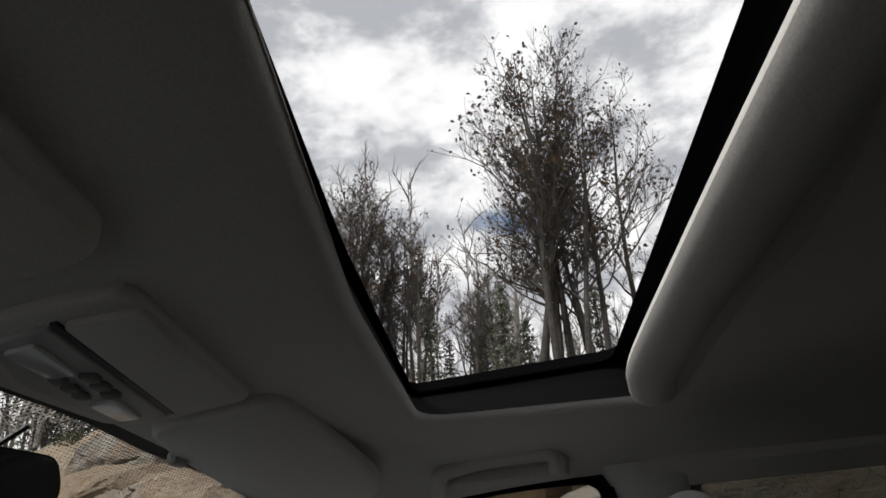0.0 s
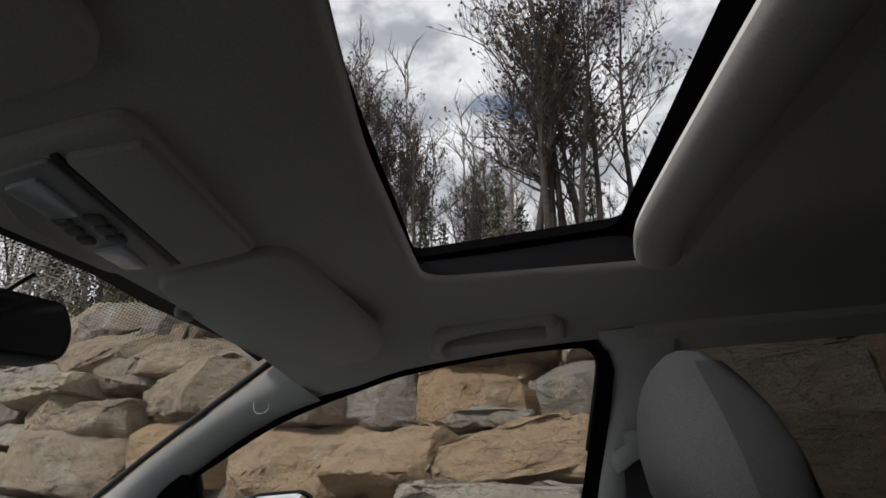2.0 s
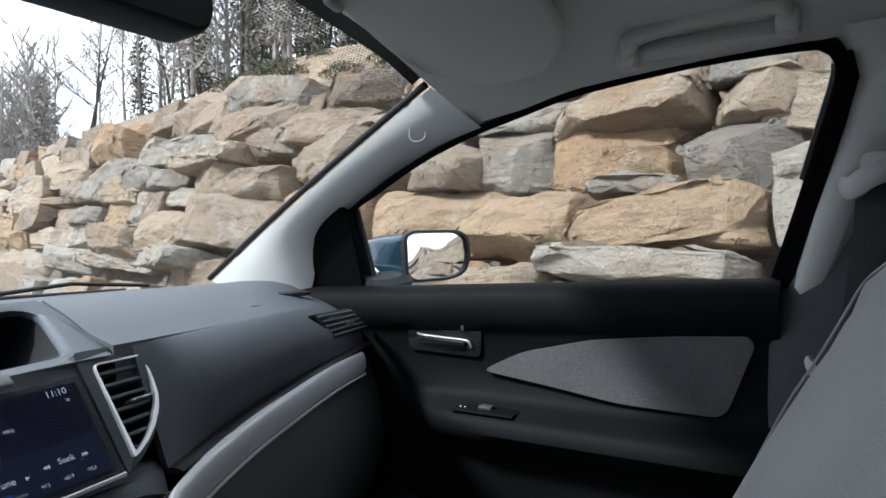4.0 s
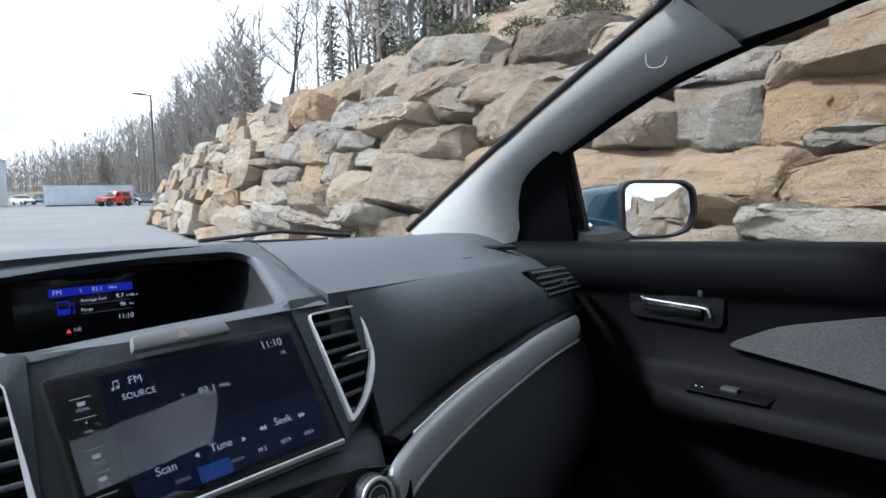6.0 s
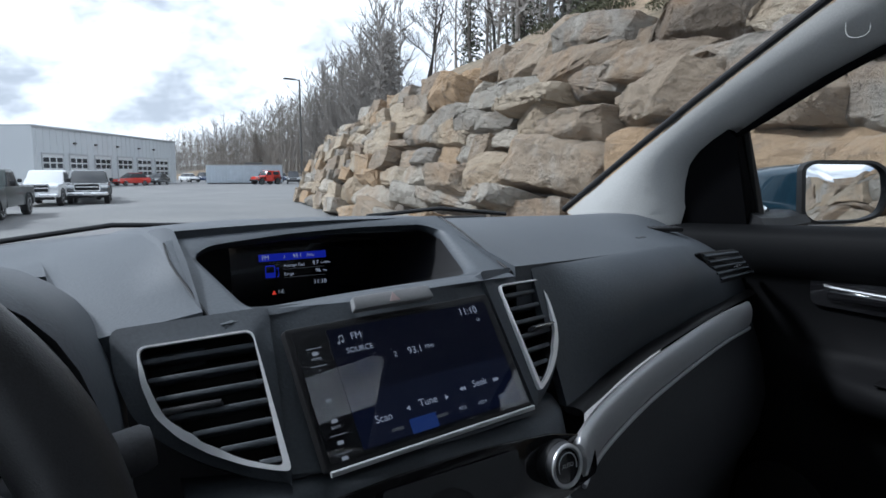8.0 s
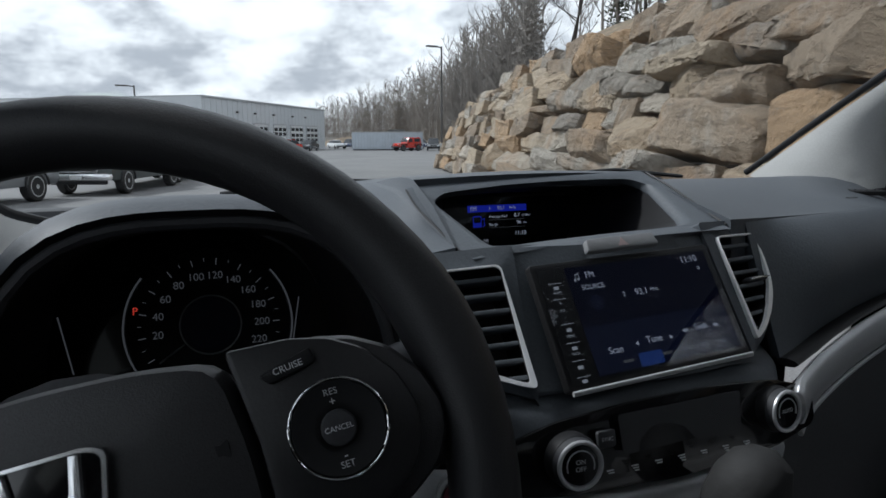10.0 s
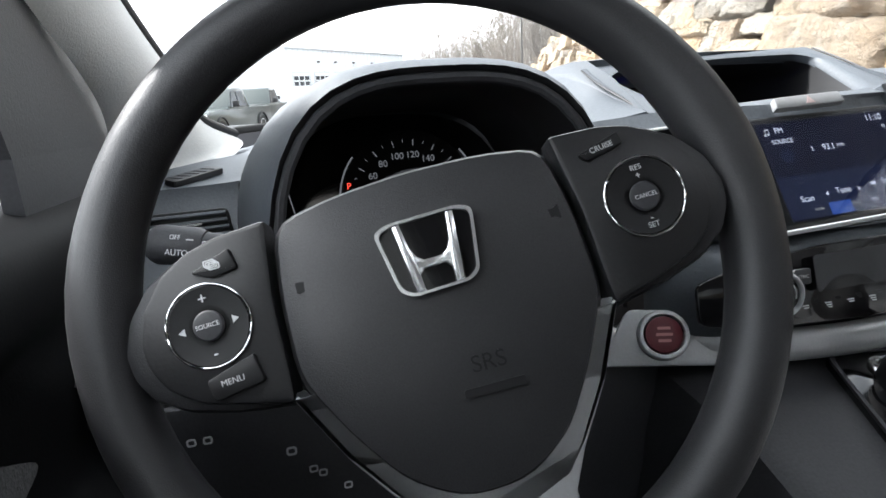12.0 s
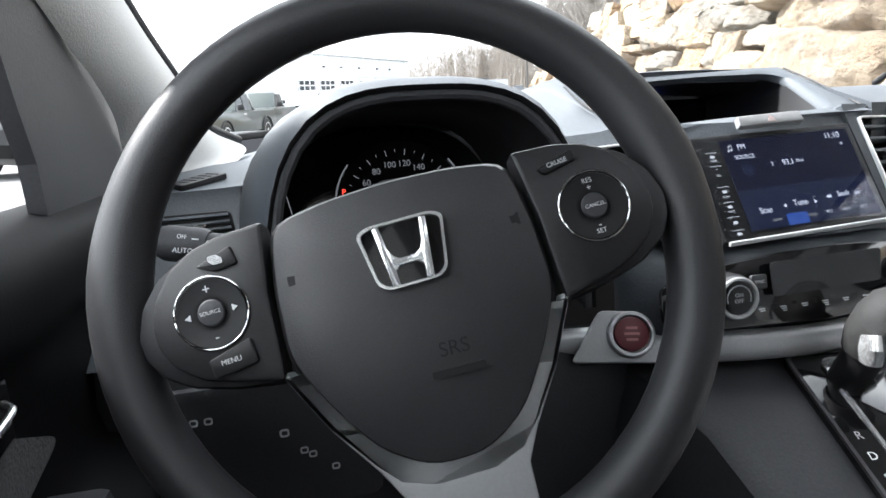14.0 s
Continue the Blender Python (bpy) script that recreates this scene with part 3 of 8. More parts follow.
rear_mirror = empty("rear_view_mirror", "black rear view mirror on the windscreen", "mirror")
mm = basis((-0.004, 0.238, 1.277), (1, 0.10, 0.01), (0, 0.12, 1))
outl = round_outline([(-0.122, -0.026), (0.112, -0.026), (0.126, 0.0), (0.118, 0.032), (-0.118, 0.034), (-0.128, 0.004)], 0.018, 5)
part("shell", plate(outl, mm @ pose(0, 0, -0.034), 0.034, 0.006), BLACK, rear_mirror)
part("mirror_glass", plate([(x * 0.95, y * 0.86) for x, y in outl], mm @ pose(0, 0, 0.0003), 0.0006), DARK_MIRROR, rear_mirror, "dark mirror glass")
part("stalk", tube(smooth_path([(0.0, 0.268, 1.284), (0.0, 0.292, 1.31), (0.0, 0.300, 1.325)], 4), 0.009), BLACK, rear_mirror)
part("mount", box((0, 0.300, 1.322), (0.05, 0.035, 0.03), 0.008, (30, 0, 0)), BLACK, rear_mirror)
part("cable", tube(smooth_path([(0.05, 0.285, 1.30), (0.07, 0.290, 1.315), (0.085, 0.270, 1.335)], 5), 0.003, n=6), BLACK, rear_mirror)


# pillars, window frames and door panels are alike on both sides
PILLAR_W = [(0.706, 0.962, 0.990), (0.672, 0.775, 1.090), (0.645, 0.605, 1.180), (0.615, 0.432, 1.264), (0.597, 0.341, 1.306)]
PILLAR_WL = [(0.603, 0.860, 0.946), (0.612, 0.930, 0.950), (0.647, 0.850, 0.976), (0.657, 0.795, 1.008), (0.667, 0.740, 1.040), (0.685, 0.600, 1.106), (0.690, 0.470, 1.170), (0.640, 0.345, 1.280)]
PILLAR_DL = [(0.726, 0.600, 0.895), (0.716, 0.660, 0.930), (0.713, 0.620, 0.968), (0.706, 0.570, 1.005), (0.703, 0.500, 1.038), (0.704, 0.420, 1.072), (0.703, 0.320, 1.125), (0.680, 0.220, 1.225)]
PILLAR_D = [(0.736, 0.714, 0.964), (0.734, 0.670, 1.088), (0.716, 0.560, 1.152), (0.682, 0.420, 1.212), (0.652, 0.285, 1.247)]
WINDOW = [(0.712, 0.596, 1.128), (0.672, 0.417, 1.205), (0.654, 0.301, 1.242), (0.643, 0.208, 1.264), (0.635, 0.129, 1.281), (0.626, -0.028, 1.297), (0.622, -0.146, 1.299), (0.622, -0.170, 1.294), (0.622, -0.182, 1.281), (0.625, -0.184, 1.257), (0.649, -0.169, 1.204), (0.698, -0.139, 1.106), (0.738, -0.110, 1.019), (0.752, 0.381, 1.000), (0.758, 0.590, 0.988)]


def mirrored(p, side):
    return V((p[0] * side, p[1], p[2]))


def pillar(side):
    rings = []
    line_w, line_d = (PILLAR_W, PILLAR_D) if side > 0 else (PILLAR_WL, PILLAR_DL)
    for w, d in zip(smooth_path(line_w, 4), smooth_path(line_d, 4)):
        mid = (w + d) / 2
        inn = V((-0.62, -0.62, -0.28)) * min(0.034 if side > 0 else 0.016, 0.20 * (w - d).length)
        out = -inn * 0.5
        loop = [w, w * 0.85 + d * 0.15 + inn * 0.75, w * 0.62 + d * 0.38 + inn * 1.15, w * 0.35 + d * 0.65 + inn * 1.0, w * 0.12 + d * 0.88 + inn * 0.5, d, mid + out]
        rings.append([mirrored(p, side) for p in loop])
    ob = obj("a_pillar_trim", loft(rings), PILLAR, sharp=60)
    tagged(ob, "light grey plastic windscreen pillar trim", "pillar trim", "pillar trims", "structure")
    badge = frame_ring(rounded(0.026, 0.040, 0.011), rounded(0.0245, 0.0385, 0.0105), basis(mirrored((0.6245, 0.3845, 1.2500), side), mirrored((0.35, -0.9, 0.05), side), (0.2 * side, 0.3, 1)), 0.0003)
    part("airbag_badge", badge, PILLAR, ob, "embossed airbag mark")
    edge = [mirrored(V(p) + V((0.004, 0.012, 0.006)), side) for p in (line_w if side > 0 else line_w[1:])]
    seal = obj("windscreen_seal", tube(smooth_path(edge, 5), 0.006), BLACK)
    tagged(seal, "black windscreen edge seal", "seal", "windscreen seals", "structure")
    # black sail panel inside the mirror
    sail = [(0.720, 0.968), (0.724, 0.985), (0.69, 1.085), (0.645, 1.118), (0.600, 1.138), (0.588, 1.125), (0.586, 1.05), (0.590, 0.984)]
    if side < 0:
        sail = [(0.70, 0.97), (0.665, 1.02), (0.60, 1.062), (0.52, 1.098), (0.42, 1.140), (0.34, 1.175), (0.325, 1.10), (0.345, 1.07), (0.375, 1.03), (0.39, 0.97)]
    bm = plate(sail, basis(V(((0.757 if side > 0 else 0.732) * side, 0, 0)), (0, 1, 0), (0, 0, 1)), 0.012 * side, 0)
    for v in bm.verts:
        v.co.x -= (0.35 if side > 0 else 0.10) * side * max(0, v.co.z - 1.0) + 0.013 * side
    # same plastic both sides: the driver's is paler, its brighter light put into colour
    tagged(obj("sail_panel", bm, SEAL if side > 0 else DARK, smooth=False), "matt black triangular mirror sail panel", "door trim", "sail panels", "structure")


def window(side, number):
    pts = [mirrored(p, side) for p in WINDOW]
    w = empty("window_%d" % number, "clear front door glass with a black seal", "car window", kind="structure")
    bm = bmesh.new()
    bm.faces.new([bm.verts.new(p + V((0.010 * side, 0, 0))) for p in pts])
    bmesh.ops.triangulate(bm, faces=bm.faces[:])
    g = part("pane", bm, SIDE_GLASS, w, smooth=False)
    g.visible_shadow = False
    ring = [pts[14]] + smooth_path(pts[:13], 3)
    part("window_frame", tube([p + V((0.004 * side, 0, 0)) for p in ring], 0.006, 0.006, 8), SEAL, w, "black window seal")
    part("window_channel", loft([[V((side * x + side * dx, y + dy, z)) for dx, dy in ((-0.006, 0.010), (-0.010, -0.010), (0.012, -0.012), (0.012, 0.010))] for x, y, z in ((0.622, -0.186, 1.285), (0.627, -0.192, 1.258), (0.650, -0.178, 1.204), (0.699, -0.148, 1.106), (0.739, -0.119, 1.008))]), SEAL, w)
    # the door's upper frame, outside the seal
    part("door_frame", tube([p + V((0.018 * side, 0, 0.010)) for p in ring[:-4]], 0.010, 0.009, 8), BLACK, w)


def b_pillar(side):
    prof = [(-0.188, 1.312, 0.12), (-0.200, 1.285, 0.095), (-0.203, 1.258, 0.080), (-0.190, 1.204, 0.060), (-0.160, 1.106, 0.040), (-0.134, 1.010, 0.032), (-0.128, 0.985, 0.028)]
    rings = []
    for y, z, w in prof:
        x = 0.722 - 0.38 * (z - 1.0)
        rings.append([V((side * a, b, z)) for a, b in ((x + 0.035, y + 0.010), (x + 0.003, y), (x - 0.003, y - w * 0.3), (x - 0.001, y - w * 0.9), (x + 0.004, y - w), (x + 0.05, y - w - 0.02), (x + 0.05, y - w * 0.5))])
    ob = obj("b_pillar_trim", loft(rings), PILLAR, sharp=60)
    tagged(ob, "light grey plastic centre pillar trim", "pillar trim", "pillar trims", "structure")
    low = loft([[V((side * a, b, z)) for a, b in ((0.745, f + 0.012), (0.722, f), (0.715, f - 0.03), (0.705, -0.26), (0.76, -0.27))] for z, f in ((1.22, -0.185), (1.10, -0.160), (0.985, -0.122), (0.93, -0.105), (0.4, -0.10))])
    tagged(obj("b_pillar_cover", low, DARK, sharp=60), "dark plastic lower centre pillar cover", "pillar trim", "pillar covers", "structure")


SILL = [(0.760, 0.000), (0.735, 0.002), (0.714, -0.003), (0.702, -0.016), (0.700, -0.045), (0.706, -0.062), (0.716, -0.072), (0.724, -0.085)]
BODY = [(0.726, 0.86), (0.724, 0.822), (0.708, 0.806), (0.668, 0.800), (0.654, 0.790), (0.652, 0.772), (0.672, 0.752), (0.706, 0.735), (0.722, 0.70), (0.728, 0.55), (0.732, 0.30)]


def door(side, number):
    d = empty("door_%d" % number, "black plastic front door panel with a grey cloth insert", "car door", kind="structure")
    ys = [0.735, 0.70, 0.66, 0.6, 0.54, 0.48, 0.44, 0.40, 0.34, 0.26, 0.18, 0.08, -0.02, -0.08, -0.118]
    rings = []
    for y in ys:
        sill = 1.0135 - 0.0458 * y
        arm = min(1.0, max(0.0, (0.50 - y) / 0.14))
        arm = arm * arm * (3 - 2 * arm)
        flare = 0.02 * max(0, (y - 0.55) / 0.18)
        prof = [(x + flare * 0.3, sill + dz) for x, dz in SILL]
        prof += [(0.726 - (0.726 - x) * (arm if x < 0.72 else 1.0), z) for x, z in BODY]
        rings.append([V((side * x, y, z)) for x, z in prof] + [V((side * 0.775, y, 0.30)), V((side * 0.775, y, sill - 0.005))])
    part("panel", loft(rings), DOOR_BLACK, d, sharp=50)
    m = basis(V((0.7215 * side, 0, 0)), (0, 1, 0), (0, 0, 1))
    ins = round_outline([(0.325, 0.858), (0.255, 0.893), (0.14, 0.921), (0.02, 0.935), (-0.080, 0.942), (-0.088, 0.93), (-0.050, 0.826), (0.096, 0.829), (0.20, 0.843)], 0.02, 4)
    part("cloth_insert", plate(ins, m @ pose(0, 0, -0.006 if side > 0 else 0), 0.006 if side < 0 else 0.006, 0), DOOR_CLOTH, d, "grey woven cloth insert")
    dy = 0.0 if side > 0 else -0.19
    bez = round_outline([(0.328 + dy, 0.878), (0.470 + dy, 0.882), (0.472 + dy, 0.938), (0.340 + dy, 0.943), (0.326 + dy, 0.93)], 0.012, 4)
    part("handle_bezel", plate(bez, basis(V((0.7225 * side, 0, 0)), (0, 1, 0), (0, 0, 1)) @ pose(0, 0, -0.004), 0.004), PIANO, d, "gloss black handle recess")
    hx = 0.709 * side
    pull = smooth_path([(hx + 0.008 * side, 0.450, 0.9115), (hx, 0.437, 0.9110), (hx + 0.001 * side, 0.39, 0.9085), (hx + 0.003 * side, 0.352, 0.9065), (hx + 0.004 * side, 0.345, 0.901), (hx + 0.007 * side, 0.344, 0.894)], 4)
    part("door_handle", tube([q + V((0, dy, 0)) for q in pull], 0.0022, 0.0022, 10), CHROME, d, "chrome inner door handle")
    part("handle_pull", box((hx + 0.006 * side, 0.40 + dy, 0.899), (0.008, 0.09, 0.014), 0.004), PIANO, d)
    part("lock_lever", box((hx + 0.004 * side, 0.357 + dy, 0.930), (0.008, 0.007, 0.016), 0.002), DARK, d)
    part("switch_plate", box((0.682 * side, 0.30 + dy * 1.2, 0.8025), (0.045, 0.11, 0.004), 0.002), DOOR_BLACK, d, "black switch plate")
    part("window_switch", box((0.682 * side, 0.30 + dy * 1.2, 0.807), (0.016, 0.024, 0.007), 0.003), DARK, d)
    for k in (0.336, 0.344):
        part("switch_print", box((0.676 * side, k + dy * 1.2, 0.8047), (0.003, 0.002, 0.001)), PRINT, d, smooth=False)
    part("speaker_grille", plate(circle(0.075, 28, (0.50, 0.55)), basis(V((0.729 * side, 0, 0)), (0, 1, 0), (0, 0, 1)) @ pose(0, 0, -0.006), 0.006), BLACK, d)
    return d


def side_mirror(side):
    sm = empty("side_mirror", "dark blue door mirror with a black base", "side mirror", "side mirrors")
    c = mirrored((0.925, 0.538, 1.038), side)
    outline = round_outline([(-0.068, 0.046), (-0.046, 0.057), (0.052, 0.056), (0.074, 0.040), (0.077, -0.010), (0.062, -0.046), (0.030, -0.058), (-0.052, -0.059), (-0.070, -0.044)], 0.034, 7)
    if side < 0:
        outline = [(-x, y) for x, y in outline][::-1]
    n = V((-0.354 * side, -0.931, 0.087))
    m = basis(c, (0.935, -0.354 * side, 0), (0, 0, 1)) if side < 0 else basis(c, V((0, 0, 1)).cross(n), n.cross(V((0, 0, 1)).cross(n)))
    outline = [(x * 1.1, y * 0.84) for x, y in outline]
    rings = []
    for k, d in ((1.0, -0.002), (1.10, -0.002), (1.13, -0.02), (1.13, -0.06), (1.05, -0.095), (0.85, -0.125), (0.5, -0.145), (0.1, -0.152)):
        rings.append([m @ V((x * k + d * 0.28 * side, y * k - 0.004 * (k > 1.1), d)) for x, y in outline])
    part("cap", loft(rings, True, True), PAINT_BLUE, sm, "dark blue mirror cap")
    part("rim", loft([[m @ V((x * k, y * k, d)) for x, y in outline] for k, d in ((1.11, -0.003), (1.09, 0.008), (1.0, 0.009), (0.98, 0.001))], True, False, True), BLACK, sm)
    # slightly domed glass, set to look back along the car
    g = m @ pose(0, 0, 0.003)
    rings = [[g @ V((x * k * 0.99, y * k * 0.99, 0.004 * (1 - k * k))) for x, y in outline] for k in (1.0, 0.8, 0.6, 0.4, 0.2, 0.04)]
    part("mirror_glass", loft(rings, True, True), MIRROR, sm, sharp=80)
    arm = [mirrored(p, side) for p in ((0.752, 0.61, 0.985), (0.80, 0.60, 0.985), (0.85, 0.59, 0.99), (0.90, 0.60, 0.995))]
    part("base", tube(arm, 0.05, 0.022, 10, taper=[1.1, 1.0, 0.9, 0.6]), BLACK, sm, "black mirror foot")
    part("indicator", tube([mirrored(p, side) for p in ((0.79, 0.585, 1.006), (0.81, 0.61, 1.012), (0.86, 0.655, 1.016))], 0.004, 0.007, 8), CHROME, sm, "clear indicator strip")
    return sm


MIDLINE = 0.06
for side, num in ((1, 1), (-1, 2)):
    before = set(bpy.data.objects)
    pillar(side), window(side, num), b_pillar(side), door(side, num), side_mirror(side)
    if side < 0:
        # the driver's side mirrors the other about the car's middle line
        for ob in [o for o in bpy.data.objects if o not in before and o.parent is None]:
            ob.location.x += 2 * MIDLINE
            if ob.name.split(".")[0] in ("door_2", "window_2", "sail_panel"):
                ob.location.z -= 0.05
mirror_switch = empty("mirror_switch", "black mirror adjuster switch on the door armrest", "switch")
part("housing", box((-0.590, 0.275, 0.768), (0.05, 0.085, 0.022), 0.010, (-8, 0, 0)), DARK, mirror_switch)
part("knob", box((-0.590, 0.272, 0.781), (0.03, 0.012, 0.008), 0.004, (-8, 0, 0)), BLACK, mirror_switch)
lettering("L", basis((-0.597, 0.270, 0.7856), (1, 0, 0), (0, 1, -0.14)), 0.008, PRINT, mirror_switch)
lettering("R", basis((-0.583, 0.270, 0.7856), (1, 0, 0), (0, 1, -0.14)), 0.008, PRINT, mirror_switch)

# windscreen
def ws(u, v):
    """u across, v from the cowl up to the header."""
    x = u
    base = V((x if x > 0 else x * 0.80, 1.10 - 0.26 * x * x, 0.992 if x > 0 else 0.992 - 0.045 * (x / 0.72) ** 2))
    topx = x * 0.60 / 0.72 if x > 0 else x * 0.50 / 0.72
    head = V((topx, float(np.interp(topx, HEAD_X, HEAD_Y)) + 0.022, float(np.interp(topx, HEAD_X, HEAD_Z)) + 0.018))
    p = base.lerp(head, v)
    p.z += 0.02 * math.sin(v * math.pi)
    return p


wsc = empty("window_3", "clear raked windscreen with a black dotted top edge", "windscreen", kind="structure")
g = part("pane", sheet(ws, span(-0.72, 0.72, 17), span(0, 1, 7)), WINDSCREEN, wsc)
g.visible_shadow = False
part("top_band", sheet(lambda u, v: ws(u, 0.975 + 0.03 * v) + V((0, 0, -0.002)), span(-0.72, 0.72, 17), span(0, 1, 3)), BLACK, wsc, "black edge band")
dots = []
for i in range(170):
    for j in range(16):
        c = ws(-0.70 + 1.40 * (i + 0.5 * (j % 2)) / 170, 0.972 - 0.0062 * j) + V((0, -0.001, -0.002))
        q = basis(c, (1, 0, 0), ws(0, 0.9) - ws(0, 0.8))
        r = 0.0016 - 0.00006 * j
        dots.append([q @ V((r * math.cos(a), r * math.sin(a), 0)) for a in (k * math.pi / 3 for k in range(6))])
bm = bmesh.new()
for d in dots:
    bm.faces.new([bm.verts.new(p) for p in d])
part("dot_band", bm, BLACK, wsc, smooth=False)
cowl = sheet(lambda u, v: V((u, 1.09 - 0.26 * u * u + 0.25 * v, 0.975 - 0.03 * v - 0.045 * min(1.0, max(0.0, (-0.2 - u) / 0.15)))), span(-0.74, 0.74, 13), span(0, 1, 3), 0.01)
tagged(obj("cowl_panel", cowl, BLACK), "black plastic cowl under the windscreen", "cowl", kind="structure")
for side, (a, b) in ((1, ((0.62, 1.035, 0.986), (0.12, 1.120, 0.984))), (-1, ((0.05, 1.12, 0.984), (-0.50, 1.03, 0.962)))):
    wi = empty("windscreen_wiper", "black wiper resting at the foot of the windscreen", "wiper", "wipers")
    a, b = V(a), V(b)
    part("arm", tube([a + V((0, 0.02, 0)), a.lerp(b, 0.3) + V((0, 0.015, 0.016)), a.lerp(b, 0.6) + V((0, 0.01, 0.006))], 0.005, 0.004, 8), BLACK, wi)
    part("blade", tube([a.lerp(b, 0.12) + V((0, 0, -0.006)), a.lerp(b, 0.5) + V((0, 0, -0.002)), b + V((0, 0, -0.006))], 0.004, 0.006, 8), RUBBER, wi)
bonnet = sheet(lambda u, v: V((u, 1.32 - 0.2 * u * u + 0.95 * v, 0.905 - 0.02 * u * u - 0.10 * v * v)), span(-0.78, 0.78, 13), span(0, 1, 8), 0.02)
tagged(obj("bonnet", bonnet, PAINT_BLUE), "dark blue painted bonnet", "bonnet", kind="structure")

# grab handle over the door
def grab(side):
    gh = empty("grab_handle", "light grey grab handle folded against the roof lining", "grab handle", "grab handles")
    p = smooth_path([mirrored(q, side) for q in ((0.575, 0.043, 1.300), (0.556, 0.038, 1.306), (0.553, 0.022, 1.322), (0.550, -0.05, 1.331), (0.550, -0.110, 1.333), (0.553, -0.132, 1.328), (0.575, -0.138, 1.312))], 5)
    part("grip", tube(p, 0.008, 0.0125, 12), LINER, gh)
    for y, z in ((0.040, 1.300), (-0.135, 1.314)):
        part("foot", box((0.570 * side, y, z), (0.035, 0.026, 0.03), 0.008), LINER, gh)
    part("recess", box((0.584 * side, -0.05, 1.312), (0.02, 0.17, 0.03), 0.008, (0, 30 * side, 0)), LINER, gh)


grab(1)

# passenger seat
def cushion(rings, mat, name, parent, label=""):
    return part(name, loft(rings), mat, parent, label, sharp=70)


seat = empty("front_seat", "light grey cloth front passenger seat with a headrest", "car seat")


def sq(cx, cy, z, hx, hy, n=24, p=3.2, dy=0.0):
    out = []
    for i in range(n):
        a = 2 * math.pi * i / n
        c, s = math.cos(a), math.sin(a)
        r = (abs(c) ** p + abs(s) ** p) ** (-1 / p)
        out.append(V((cx + hx * r * c, cy + hy * r * s + dy * abs(c) ** 2, z)))
    return out


SX = 0.385
head = [(1.074, -0.290, 0.096, 0.036), (1.080, -0.286, 0.124, 0.056), (1.106, -0.282, 0.137, 0.066), (1.146, -0.276, 0.134, 0.066), (1.186, -0.271, 0.112, 0.058), (1.212, -0.268, 0.088, 0.047), (1.233, -0.268, 0.060, 0.034), (1.246, -0.268, 0.034, 0.020), (1.2505, -0.268, 0.015, 0.009)]


def lean_x(z):
    return SX + 0.30 * (z - 1.13)


cushion([sq(lean_x(z), y, z, hx, hy, 28, 2.8) for z, y, hx, hy in head], CLOTH_SHADED, "headrest", seat, "grey cloth headrest")
side_rings = []
for z, y, hx, hy in head[1:-2]:
    ring = [q for q in sq(lean_x(z), y, z, hx + 0.0025, hy + 0.0025, 28, 2.8) if q.x < lean_x(z) + 0.01 and q.y < y + hy * 0.10]
    side_rings.append(ring)
least = min(len(r) for r in side_rings)
side_rings = [sorted(r, key=lambda q: -q.y)[:least] for r in side_rings]
part("headrest_side", loft(side_rings, False, False), CLOTH_DEEP_SHADE, seat, "ribbed cloth side panel", sharp=80)
for x in (SX - 0.05, SX + 0.05):
    part("headrest_post", cyl((x, -0.318, 1.03), (x, -0.318, 1.075), 0.006), CHROME, seat, "steel headrest post")
    part("post_guide", box((x, -0.318, 1.061), (0.03, 0.026, 0.012), 0.004), BLACK, seat)
back = [(1.066, -0.300, 0.170, 0.040), (1.060, -0.292, 0.215, 0.074), (1.035, -0.284, 0.236, 0.092), (0.99, -0.272, 0.236, 0.096), (0.93, -0.245, 0.250, 0.104), (0.85, -0.205, 0.258, 0.108), (0.75, -0.155, 0.258, 0.108), (0.62, -0.09, 0.245, 0.10), (0.50, -0.03, 0.235, 0.09)]
cushion([sq(SX, y, z, hx, hy, 28, 3.0, 0.012) for z, y, hx, hy in back], CLOTH, "backrest", seat, "light grey cloth backrest with stitched seams")
panel = []
for z, y, hx in ((1.066, -0.250, 0.140), (1.052, -0.222, 0.166), (1.0, -0.192, 0.178), (0.95, -0.168, 0.183), (0.90, -0.140, 0.183), (0.84, -0.112, 0.183), (0.76, -0.07, 0.178), (0.66, -0.02, 0.172)):
    panel.append([V((SX + hx * s, y + 0.016 + (0.010 if abs(s) < 0.9 else -0.014) - 0.016 * s * s, z)) for s in (-1, -0.93, -0.6, -0.2, 0.2, 0.6, 0.93, 1)] + [V((SX + hx, y - 0.05, z)), V((SX - hx, y - 0.05, z))])
cushion(panel, CLOTH, "backrest_panel", seat)
for k in (-1, 1):
    part("seam", tube(smooth_path([(SX + k * 0.125, -0.214, 1.060), (SX + k * 0.158, -0.198, 1.035), (SX + k * 0.173, -0.183, 1.0), (SX + k * 0.178, -0.158, 0.95), (SX + k * 0.178, -0.130, 0.90), (SX + k * 0.178, -0.102, 0.84)], 4), 0.0016, n=6), CLOTH, seat)
base = [(0.38, 0.16, 0.22, 0.26), (0.46, 0.17, 0.245, 0.285), (0.54, 0.17, 0.25, 0.29), (0.60, 0.17, 0.235, 0.275), (0.625, 0.17, 0.19, 0.22)]
cushion([sq(SX, y, z, hx, hy, 28, 3.6) for z, y, hx, hy in base], CLOTH, "seat_cushion", seat)

seat.matrix_basis = pose(0.2, -0.320, 0, 0, 0, 9) @ pose(-0.2, 0.26, 0)

